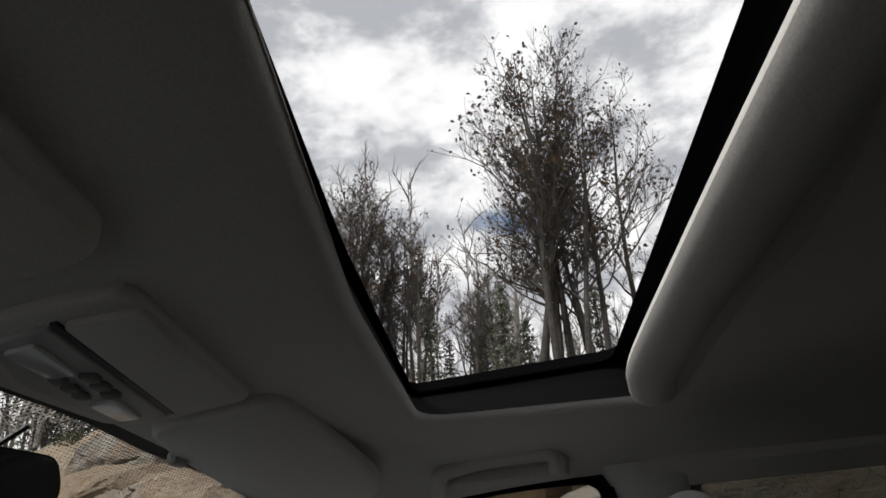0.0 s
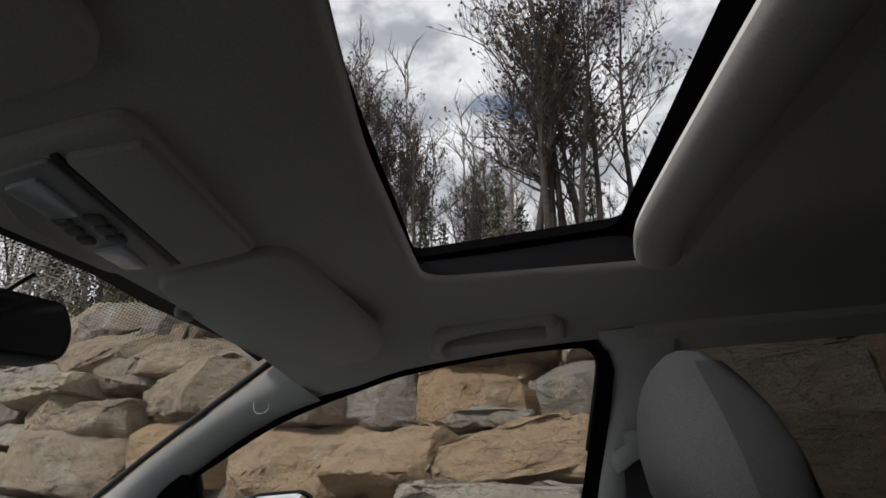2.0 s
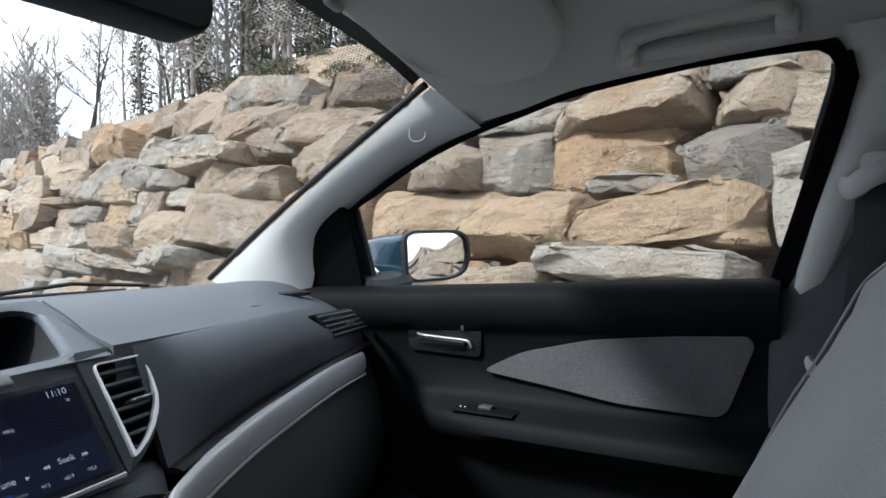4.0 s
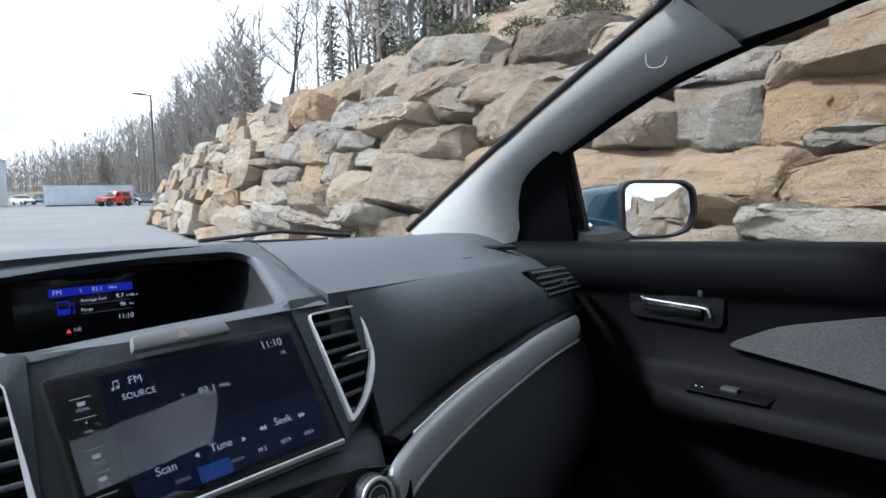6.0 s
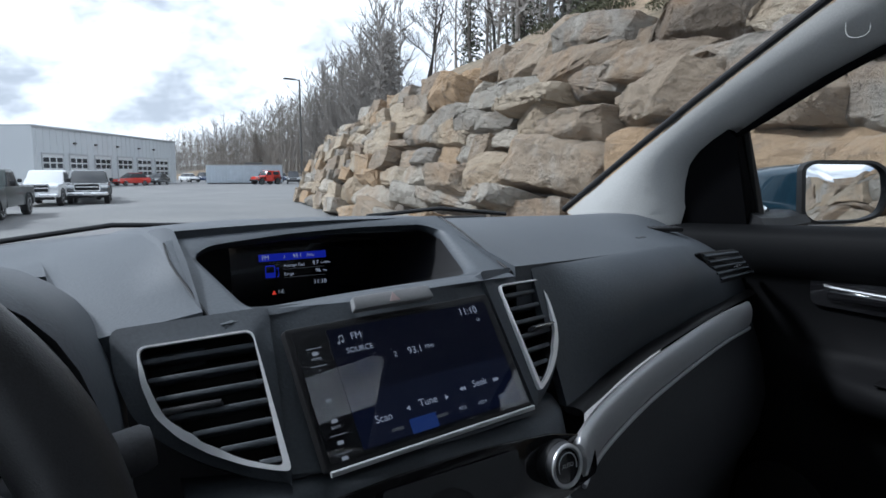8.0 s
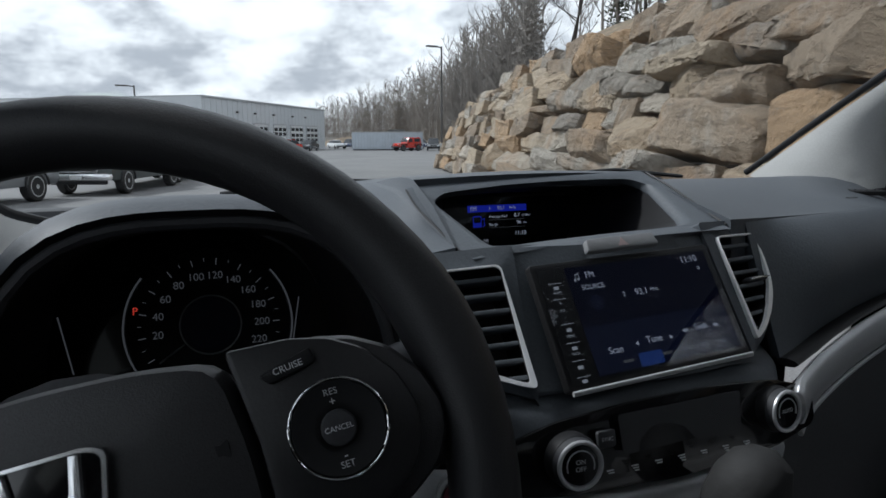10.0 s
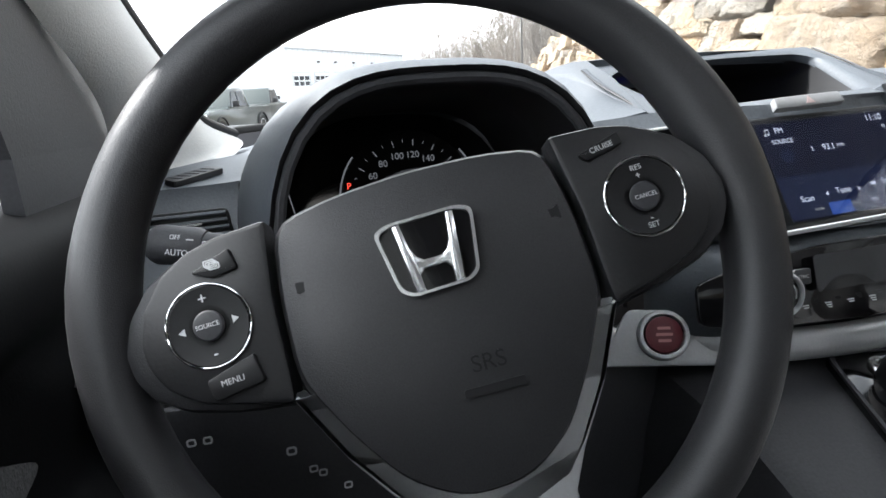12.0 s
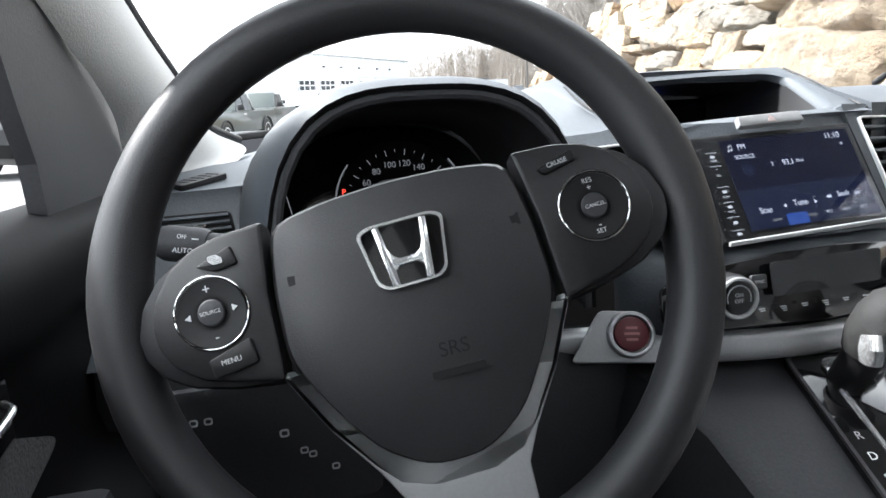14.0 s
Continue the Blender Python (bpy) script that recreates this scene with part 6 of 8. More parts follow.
for k in range(0, 221, 10):
    a = radians(208 - 1.05 * k)
    long_ = k % 20 == 0
    r0, r1 = (0.053 if long_ else 0.056), 0.059
    part("tick", tube([GM @ V((r0 * math.cos(a), r0 * math.sin(a), 0.001)), GM @ V((r1 * math.cos(a), r1 * math.sin(a), 0.001))], 0.0005 if long_ else 0.0003, n=4), DIM_GLOW, sp)
    if long_ and k:
        lettering(str(k), GM @ pose(0.0435 * math.cos(a), 0.0435 * math.sin(a), 0.001), 0.0092, DIM_GLOW, sp, "number")
lettering("P", GM @ pose(-0.060, 0.017, 0.0012), 0.009, RED_GLOW, clus)
a = radians(214)
part("needle", tube([GM @ V((0.027 * math.cos(a), 0.027 * math.sin(a), 0.004)), GM @ V((0.052 * math.cos(a), 0.052 * math.sin(a), 0.004))], 0.0009, n=5), PRINT, sp)
for s in (-1, 1):
    part("side_gauge", tube([GM @ V((s * 0.088 - 0.02, -0.03, 0.0)), GM @ V((s * 0.098 - 0.02, 0.018, 0.0))], 0.0006, n=5), DIM_GLOW, clus)
part("warning_light", plate(rounded(0.006, 0.006, 0.002), GM @ pose(0.062, -0.032, 0.001), 0.0005), RED_GLOW, clus, "red belt warning light")

# lower driver panel, console and gear selector
sw_panel = empty("switch_panel", "dark lower switch panel with pale icons", "switch panel")
PM = basis((-0.47, 0.338, 0.775), (1, 0.0, 0.0), (0, 0.0, 1))
part("panel", plate(round_outline([(-0.075, 0.045), (0.085, 0.045), (0.085, -0.06), (-0.075, -0.06)][::-1], 0.01, 3), PM @ pose(0, 0, -0.006), 0.006, 0.002), DARK, sw_panel)
for x, y, w in ((-0.046, 0.021, 0.006), (-0.036, 0.021, 0.006), (0.015, 0.003, 0.007), (0.028, -0.013, 0.006), (0.034, -0.017, 0.006), (0.050, -0.030, 0.006)):
    part("icon", frame_ring(rounded(w, w * 0.9, w * 0.3), rounded(w * 0.6, w * 0.5, w * 0.15), PM @ pose(x, y, 0.0003), 0.0004), PRINT, sw_panel)

cons = empty("centre_console", "dark centre console with an automatic gear selector", "console")
rings = []
for y, hw, z in ((0.44, 0.17, 0.795), (0.38, 0.150, 0.775), (0.30, 0.130, 0.748), (0.20, 0.118, 0.700), (0.10, 0.115, 0.64), (-0.05, 0.115, 0.58), (-0.3, 0.12, 0.56)):
    rings.append([V((x, y, zz)) for x, zz in ((-hw - 0.05, 0.30), (-hw - 0.01, z - 0.07), (-hw + 0.004, z - 0.012), (-hw + 0.02, z), (hw - 0.02, z), (hw - 0.004, z - 0.012), (hw + 0.01, z - 0.07), (hw + 0.05, 0.30))])
part("body", loft(rings), DARK, cons)
CG = basis((0.031, 0.270, 0.737), (0.985, -0.174, 0), (0.0174, 0.0985, 0.045))
go = round_outline([(-0.066, 0.075), (0.066, 0.075), (0.058, -0.11), (-0.058, -0.11)][::-1], 0.012, 4)
part("gate_plate", plate(go, CG @ pose(0, 0, 0.002), 0.008, 0.002), PIANO, cons, "gloss black gate plate")
part("gate_frame", frame_ring(go, [(x * 0.95, (y + 0.01) * 0.96 - 0.01) for x, y in go], CG @ pose(0, 0, 0.008), 0.003), DARK, cons)
gi = round_outline([(-0.038, 0.065), (0.04, 0.065), (0.035, -0.10), (-0.033, -0.10)][::-1], 0.01, 4)
part("gate_trim", frame_ring(gi, [(x * 0.92, (y + 0.015) * 0.96 - 0.015) for x, y in gi], CG @ pose(0, 0, 0.010), 0.0025), CHROME, cons, "bright gate outline")
for i, c in enumerate("RDSL"):
    lettering(c, CG @ pose(-0.048, -0.015 - 0.019 * i, 0.0105), 0.010, PRINT, cons)
gs = part("gear_selector", tube(smooth_path([(0.008, 0.312, 0.745), (0.010, 0.300, 0.775), (0.014, 0.290, 0.800)], 4), 0.012, 0.016, 12), BLACK, cons, "black gear lever with a chrome button")
knobp = [(0.012, 0.296, 0.792), (0.014, 0.291, 0.805), (0.020, 0.284, 0.820), (0.028, 0.278, 0.834), (0.033, 0.275, 0.845), (0.035, 0.274, 0.850)]
part("lever_knob", tube(knobp, 0.024, 0.026, 16, up=(0, 1, 0), taper=[0.65, 0.85, 1.0, 0.95, 0.6, 0.1]), RUBBER, gs)
part("lever_button", tube([(-0.008, 0.270, 0.819), (-0.010, 0.267, 0.810), (-0.008, 0.268, 0.798)], 0.008, 0.0105, 12, up=(0, 1, 0), taper=[0.8, 1.0, 0.9]), CHROME, gs, "chrome release button")

# ---- outside: lot, bank, building, vehicles, lamp posts ----
before_out = set(bpy.data.objects)
GROUND, OUT_SCALE = -0.40, 1.375
OUT_EYE = V((-0.3, -0.1, 1.067))
WD, WB = V((0.2494, 0.9684, 0)), V((0.9684, -0.2494, 0))


def wall_top(s):
    return float(np.interp(s, [-40, -6, 0, 2.0, 3.0, 4.4, 5.6, 6.4, 7.8, 9.5, 11, 17, 21, 23.5, 25, 27.5, 30], [2.1, 2.05, 2.05, 2.15, 2.26, 2.36, 2.50, 2.60, 2.76, 2.82, 2.80, 2.86, 2.75, 2.5, 2.2, 1.6, 0.6]))


def wall_point(s, z, back=0.0):
    """A point on the sloping face of the boulder wall: s along it, z up, back into the bank; past its end the wall bends away."""
    bend = max(0.0, s - 24.0)
    off = 0.35 * z + 0.10 * z * z + back + 0.16 * bend * bend
    return V((2.44, 0, 0)) + WD * s + WB * off + V((0, 0, z))


R_FAR = 900.0
bm = bmesh.new()
ring0 = [bm.verts.new((0, 0, 0))]
radii = [3, 8, 16, 30, 50, 80, 140, 300, R_FAR * 2]
rings = [[bm.verts.new((r * math.cos(2 * math.pi * i / 48), r * math.sin(2 * math.pi * i / 48), 0)) for i in range(48)] for r in radii]
for i in range(48):
    bm.faces.new((ring0[0], rings[0][i], rings[0][(i + 1) % 48]))
for a, b in zip(rings, rings[1:]):
    for i in range(48):
        bm.faces.new((a[i], b[i], b[(i + 1) % 48], a[(i + 1) % 48]))
tagged(obj("ground", bm, ASPHALT, smooth=False), "grey worn asphalt parking lot", "ground", kind="structure")


def bank(s, v):
    """The grass bank from the top of the wall up under the trees."""
    ds = [0.0, 0.5, 1.2, 2.5, 5, 9, 14, 22, 40]
    up = [0.0, 0.20, 0.44, 0.80, 1.25, 1.5, 1.7, 1.9, 2.2]
    d = ds[int(v)]
    fade = min(1.0, max(0.05, (31 - s) / 9))
    h = wall_top(s)
    p = wall_point(s, h, d + 0.25)
    p.z = max(0.02, (h - 0.12) + up[int(v)] * (0.35 + 0.65 * fade) * (1.0 + 0.95 * min(1.0, max(0.0, (s - 4) / 5))) + 0.18 * noise.noise(V((s * 0.35, d * 0.5, 1.0))) * min(1, d))
    return p


tagged(obj("hillside", sheet(bank, span(-40, 30, 71), range(9)), GRASS), "dry brown grass bank rising behind the boulder wall", "hillside", kind="structure")
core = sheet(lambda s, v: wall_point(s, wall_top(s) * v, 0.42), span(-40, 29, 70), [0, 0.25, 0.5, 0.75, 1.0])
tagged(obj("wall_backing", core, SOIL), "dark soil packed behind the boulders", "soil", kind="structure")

# far verge behind the lot
verge = sheet(lambda u, v: V((14 + 60 * u + 55 * v, 118 - 52 * u + 150 * v, 0.05 + 5 * v * v)), span(0, 1, 12), span(0, 1, 4))
tagged(obj("verge", verge, GRASS), "brown grass verge at the edge of the lot", "verge", kind="structure")


# low workshop building
def building():
    b = empty("workshop_building", "pale grey metal workshop building with garage doors", "building")
    a, c = V((1.25, 57.0, 0)), V((15.6, 80.0, 0))
    d = (c - a).normalized()
    n = V((d.y, -d.x, 0))
    left = a + V((-20.0, 13.0, 0))
    far = left + (c - a)
    H = 4.55

    def wall(p, q, h=H, name="wall"):
        t = (q - p).normalized()
        m = basis(p, t, (0, 0, 1))
        return part(name, plate([(0, 0), ((q - p).length, 0), ((q - p).length, h), (0, h)], m @ pose(0, 0, -0.3), 0.3), METAL_WALL, b, smooth=False)
    w = wall(a, c)
    wall(left, a), wall(c, far), wall(far, left)
    L = (c - a).length
    m = basis(a, d, (0, 0, 1))
    for i in range(int(L / 0.9)):
        part("panel_rib", box((0.45 + 0.9 * i, H / 2, 0.015), (0.05, H, 0.03)), METAL_WALL, w, smooth=False).matrix_local = m
    part("roof_edge", box((L / 2, H + 0.02, 0.04), (L + 0.3, 0.16, 0.14), 0.02), METAL_ROOF, b).matrix_local = m
    bm = loft([[a + V((0, 0, H)), c + V((0, 0, H)), far + V((0, 0, H)), left + V((0, 0, H))], [a + V((0, 0, H + 0.1)), c + V((0, 0, H + 0.1)), far + V((0, 0, H + 0.1)), left + V((0, 0, H + 0.1))]])
    part("roof", bm, METAL_ROOF, b, smooth=False)
    for x0, x1, tall in DOORS:
        h = 2.55
        dd = part("garage_door", box(((x0 + x1) / 2, h / 2, 0.02), (x1 - x0, h, 0.05)), DOOR_PANEL, b, "white sectional garage door", smooth=False)
        dd.matrix_local = m
        rows = (0.35, 0.95, 1.45, 2.05) if tall else (2.0, 1.55)
        cols = 3
        for y in rows:
            for k in range(cols):
                cw = (x1 - x0) / cols
                part("pane", box((x0 + cw * (k + 0.5), y + 0.12, 0.05), (cw * 0.8, 0.34, 0.02), 0.01), DARK_PANE, dd, smooth=False)
        part("door_frame", frame_ring([(x0 - 0.1, 0), (x1 + 0.1, 0), (x1 + 0.1, h + 0.1), (x0 - 0.1, h + 0.1)], [(x0, 0.01), (x1, 0.01), (x1, h), (x0, h)], Matrix(), 0.07), METAL_ROOF, dd, smooth=False)
    for x in (5.6, 9.0, 13.0, 17.5, 21.0):
        lamp = part("wall_lamp", box((x, 3.5, 0.10), (0.28, 0.16, 0.2), 0.03), POLE, b)
        lamp.matrix_local = m


DOORS = [(1.02, 3.79, False), (4.83, 7.54, False), (8.84, 11.63, False), (13.0, 15.95, False), (17.13, 20.34, True), (21.38, 24.68, True)]
building()


def wheel_of(c, r, w, parent, axis, rim=SILVER):
    a = V(axis).normalized() * w / 2
    t = part("wheel", loft([[V(c) + a * k + q for q in ring_of(r * rr, axis)] for k, rr in ((-1, 0.7), (-1, 0.92), (-0.75, 1.0), (0.75, 1.0), (1, 0.92), (1, 0.7))]), RUBBER, parent, "black tyre")
    for s in (1, -1):
        part("rim", loft([[V(c) + a * k * s + q for q in ring_of(r * rr, axis)] for k, rr in ((0.99, 0.70), (1.04, 0.66), (0.9, 0.5), (1.0, 0.16), (1.03, 0.02))]), rim, t)
    return t


def ring_of(r, axis, n=20):
    m = V(axis).to_track_quat("Z", "Y").to_matrix()
    return [m @ V((r * math.cos(2 * math.pi * i / n), r * math.sin(2 * math.pi * i / n), 0)) for i in range(n)]


def hull(profile, half, tumble=0.0, z0=0.0, bevel=0.05):
    """A body from its side outline (y ahead, z up), as wide as half to each side, narrowing upwards past z0."""
    bm = bmesh.new()
    def put(s):
        return [bm.verts.new((s * (half - tumble * max(0, z - z0)), y, z)) for y, z in profile]
    l, r = put(-1), put(1)
    n = len(profile)
    bm.faces.new(l), bm.faces.new(r[::-1])
    for i in range(n):
        bm.faces.new((l[i], r[i], r[(i + 1) % n], l[(i + 1) % n]))
    bmesh.ops.recalc_face_normals(bm, faces=bm.faces)
    bmesh.ops.bevel(bm, geom=[e for e in bm.edges if e.calc_face_angle(0) > 0.3], offset=bevel, segments=2, affect="EDGES", profile=0.6)
    return bm


def pickup(label, paint, at, turn, cab_paint=None):
    t = empty("pickup_truck", label, "pickup truck", "parked pickup trucks")
    body = [(-2.75, 0.55), (-2.75, 1.12), (-0.75, 1.15), (-0.75, 1.16), (0.95, 1.16), (2.45, 1.10), (2.72, 1.0), (2.78, 0.62), (2.7, 0.45), (1.2, 0.42), (-2.6, 0.42)]
    part("body", hull(body, 0.98, 0.06, 0.8, 0.07), paint, t)
    cab = [(-0.80, 1.13), (-0.68, 1.72), (-0.50, 1.80), (0.15, 1.81), (0.36, 1.76), (1.02, 1.13)]
    part("cab", hull(cab, 0.90, 0.20, 1.13, 0.06), paint, t)
    part("windscreen", plate([(-0.72, 0.08), (0.72, 0.08), (0.61, 0.66), (-0.61, 0.66)], basis((0, 1.035, 1.10), (1, 0, 0), (0, -0.66, 0.63)) @ pose(0, 0, 0.012), 0.012), DARK_PANE, t)
    for s in (-1, 1):
        for y0, y1 in ((0.14, 0.62), (-0.52, 0.06)):
            pts = [(y0, 1.17), (y1 + (0.16 if y0 > 0 else 0), 1.17), (y1 - (0.22 if y0 > 0 else 0.0), 1.68), (y0 + (0.03 if y0 > 0 else 0.06), 1.70)]
            bm = plate(pts, basis((0, 0, 0), (0, 1, 0), (0, 0, 1)), 0.02)
            for v in bm.verts:
                v.co.x = s * (0.892 - 0.20 * (v.co.z - 1.13) + 0.012 + abs(v.co.x))
            part("side_window", bm, DARK_PANE, t, smooth=False)
        part("wing_mirror", box((s * 1.08, 0.78, 1.28), (0.2, 0.10, 0.2), 0.04), BLACK, t)
        for y in (1.78, -1.75):
            wheel_of((s * 0.86, y, 0.40), 0.40, 0.26, t, (1, 0, 0))
            part("wheel_arch", tube([(s * 0.985, y + 0.47 * math.cos(radians(a)), 0.42 + 0.47 * math.sin(radians(a))) for a in range(0, 181, 15)], 0.035, n=6, up=(1, 0, 0)), BLACK, t)
        part("headlight", box((s * 0.78, 2.735, 0.93), (0.36, 0.10, 0.16), 0.03), material("headlight_lens", (0.7, 0.72, 0.75), 0.1, coat=0.5) if "headlight_lens" not in bpy.data.materials else bpy.data.materials["headlight_lens"], t, "clear headlight")
        part("handle", box((s * 0.975, 0.2, 1.05), (0.03, 0.16, 0.03), 0.01), CHROME, t)
    g = part("grille", box((0, 2.765, 0.90), (1.14, 0.10, 0.34), 0.05), BLACK, t, "black grille in a chrome surround")
    part("grille_bar", box((0, 2.81, 0.91), (1.10, 0.04, 0.05), 0.01), CHROME, g)
    part("grille_frame", frame_ring(rounded(1.22, 0.42, 0.08), rounded(1.12, 0.33, 0.06), basis((0, 2.775, 0.90), (-1, 0, 0), (0, 0, 1)), 0.05), CHROME, g)
    part("bumper", box((0, 2.80, 0.56), (1.94, 0.22, 0.20), 0.06), CHROME, t, "chrome front bumper")
    part("plate_bar", box((0, 2.92, 0.56), (0.32, 0.02, 0.12), 0.01), PRINT, t)
    part("lower_lip", box((0, 2.74, 0.40), (1.6, 0.14, 0.12), 0.03), BLACK, t)
    part("bed_liner", box((0, -1.75, 1.12), (1.6, 1.8, 0.08), 0.02), BLACK, t)
    t.matrix_basis = pose(*at, 0, 0, turn) @ Matrix.Diagonal((0.93, 0.93, 0.91, 1.0))
    return t


pickup("white pickup truck with a chrome grille", WHITE_PAINT, (1.25, 37.0, GROUND), 166)
pickup("black pickup truck with a bright chrome grille and bumper", BLACK_PAINT, (3.16, 38.5, GROUND), 172)
pickup("dark green pickup truck parked at an angle", GREEN_PAINT, (-2.1, 22.3, GROUND), 160)
pickup("dark green pickup truck in the row of trucks", GREEN_PAINT, (-1.0, 27.0, GROUND), 166)
pickup("silver-grey pickup truck with a black bumper", GREY_PAINT, (-5.2, 17.5, GROUND), 156)
pickup("white pickup truck in the row of trucks", WHITE_PAINT, (-8.4, 13.2, GROUND), 156)
pickup("grey pickup truck standing behind the front row", GREY_PAINT, (3.4, 44.0, GROUND), 170)
pickup("dark pickup truck standing behind the front row", NAVY_PAINT, (-1.2, 41.5, GROUND), 185)


def outside(x, y):
    """A place on the lot, drawn out from the driver's eye to the true distance."""
    q = OUT_EYE + (V((x, y, 0)) - OUT_EYE) * OUT_SCALE
    return q.x, q.y, GROUND


def off_roader():
    j = empty("off_road_car", "bright red short off-road car with a black spare wheel", "off-road car")
    part("body", hull([(-1.75, 0.5), (-1.78, 1.08), (0.55, 1.10), (0.6, 1.06), (1.85, 1.02), (1.92, 0.55), (1.2, 0.42), (-1.5, 0.42)], 0.72, 0.03, 0.8, 0.05), RED_PAINT, j)
    part("hard_top", hull([(-1.74, 1.08), (-1.66, 1.70), (-1.5, 1.76), (0.12, 1.76), (0.25, 1.70), (0.58, 1.08)], 0.70, 0.10, 1.1, 0.05), RED_PAINT, j)
    for s in (-1, 1):
        for y0, y1 in ((-0.35, 0.42), (-1.58, -0.5)):
            part("side_window", box((s * 0.685, (y0 + y1) / 2, 1.40), (0.03, (y1 - y0) * 0.86, 0.42), 0.02, (0, -6 * s, 0)), DARK_PANE, j)
        for y in (1.28, -1.18):
            wheel_of((s * 0.74, y, 0.42), 0.42, 0.26, j, (1, 0, 0), GREY_PAINT)
            part("fender", tube([(s * 0.80, y + d, 0.60 + h) for d, h in ((-0.62, 0.10), (-0.45, 0.34), (0.45, 0.34), (0.62, 0.10))], 0.13, 0.03, 8), BLACK, j, "black flared fender")
        part("headlight", cyl((s * 0.48, 1.86, 0.86), (s * 0.48, 1.93, 0.86), 0.11), CHROME, j)
        part("wing_mirror", box((s * 0.85, 0.42, 1.22), (0.16, 0.09, 0.2), 0.03), BLACK, j)
    part("windscreen", box((0, 0.40, 1.42), (1.2, 0.03, 0.62), 0.02, (28, 0, 0)), DARK_PANE, j)
    part("grille", box((0, 1.90, 0.80), (1.1, 0.06, 0.36), 0.04), RED_PAINT, j)
    part("bumper", box((0, 2.0, 0.55), (1.5, 0.2, 0.2), 0.05), BLACK, j)
    wheel_of((0, -1.92, 0.98), 0.40, 0.24, j, (0, 1, 0), BLACK)
    j.matrix_basis = pose(*outside(19.6, 60.5), 0, 0, 110)


off_roader()


def saloon(label, paint, at, turn, tall=0.0):
    c = empty("car", label, "car", "cars parked far off")
    part("body", hull([(-2.2, 0.45), (-2.25, 0.85), (-1.9, 0.95 + tall * 0.3), (1.0, 0.92 + tall * 0.2), (2.05, 0.78 + tall * 0.2), (2.2, 0.5), (2.0, 0.28), (-2.0, 0.28)], 0.88, 0.05, 0.6, 0.09), paint, c)
    part("cabin", hull([(-1.85 - tall, 0.90), (-1.25 - tall, 1.36 + tall), (0.05, 1.42 + tall), (1.05, 0.88)], 0.78, 0.22, 0.9, 0.07), DARK_PANE, c)
    part("roof", hull([(-1.2 - tall, 1.35 + tall), (-1.05 - tall, 1.41 + tall), (0.0, 1.455 + tall), (0.12, 1.40 + tall)], 0.68, 0.1, 1.3, 0.03), paint, c)
    for s in (-1, 1):
        for y in (1.35, -1.3):
            wheel_of((s * 0.78, y, 0.32), 0.32, 0.2, c, (1, 0, 0))
        part("headlight", box((s * 0.66, 2.12, 0.68), (0.36, 0.12, 0.12), 0.03), bpy.data.materials["headlight_lens"], c)
    part("bumper", box((0, 2.16, 0.42), (1.6, 0.14, 0.16), 0.04), BLACK, c)
    c.matrix_basis = pose(*outside(at[0], at[1]), 0, 0, turn)


saloon("red hatchback beside the workshop", RED_PAINT, (8.6, 64.0, 0), 120, 0.1)
saloon("dark saloon beside the workshop doors", BLACK_PAINT, (11.2, 66.5, 0), 150)
for i, (lab, pt, tl) in enumerate((("white saloon in the far row", WHITE_PAINT, 0.0), ("navy estate car in the far row", NAVY_PAINT, 0.15), ("grey saloon in the far row", GREY_PAINT, 0.0), ("black saloon in the far row", BLACK_PAINT, 0.1), ("white hatchback in the far row", WHITE_PAINT, 0.1), ("dark estate car in the far row", NAVY_PAINT, 0.15))):
    saloon(lab, pt, (17.6 + 1.75 * i, 83.0 - 1.4 * i, 0), 190 + 6 * (i % 3), tl)
saloon("dark small car half behind the boulders", BLACK_PAINT, (22.6, 61.5, 0), 160, 0.2)

con = empty("storage_container", "long pale blue-grey ribbed storage container", "container")
part("body", box((0, 0, 0.98), (7.2, 2.3, 1.75), 0.03), CONTAINER, con)
for i in range(24):
    part("rib", box((-3.45 + 0.3 * i, -1.165, 0.98), (0.12, 0.04, 1.6), 0.015), CONTAINER, con, smooth=False)
part("top_rail", box((0, -1.15, 1.82), (7.24, 0.1, 0.1), 0.02), METAL_ROOF, con)
part("skid", box((0, 0, 0.06), (7.0, 2.0, 0.12), 0.02), POLE, con)
part("roof_rack", box((0.9, -0.4, 2.0), (1.7, 0.1, 0.22), 0.03), POLE, con)
con.matrix_basis = pose(19.4, 66.5, 0, 0, 0, -16)


def lamp_post(at, h, arm):
    p = empty("street_lamp", "dark brown parking lot lamp post with one flat head", "street lamp", "lamp posts")
    part("foot", cyl((0, 0, 0), (0, 0, 0.7), 0.28, 0.26), material("concrete", (0.4, 0.39, 0.37), 0.9, grain=0.2, size=12) if "concrete" not in bpy.data.materials else bpy.data.materials["concrete"], p)
    part("pole", cyl((0, 0, 0.6), (0, 0, h), 0.10, 0.075), POLE, p)
    part("arm", cyl((0, 0, h - 0.12), (arm * 0.6, 0, h - 0.06), 0.05), POLE, p)
    part("lamp_head", box((arm * 1.15, 0, h - 0.05), (1.15, 0.42, 0.14), 0.04), POLE, p)
    p.matrix_basis = pose(*at, 0, 0, 10)


lamp_post((22.9, 60.0, 0), 9.7, -0.9)
lamp_post((-4.3, 70.0, 0), 6.2, -0.9)

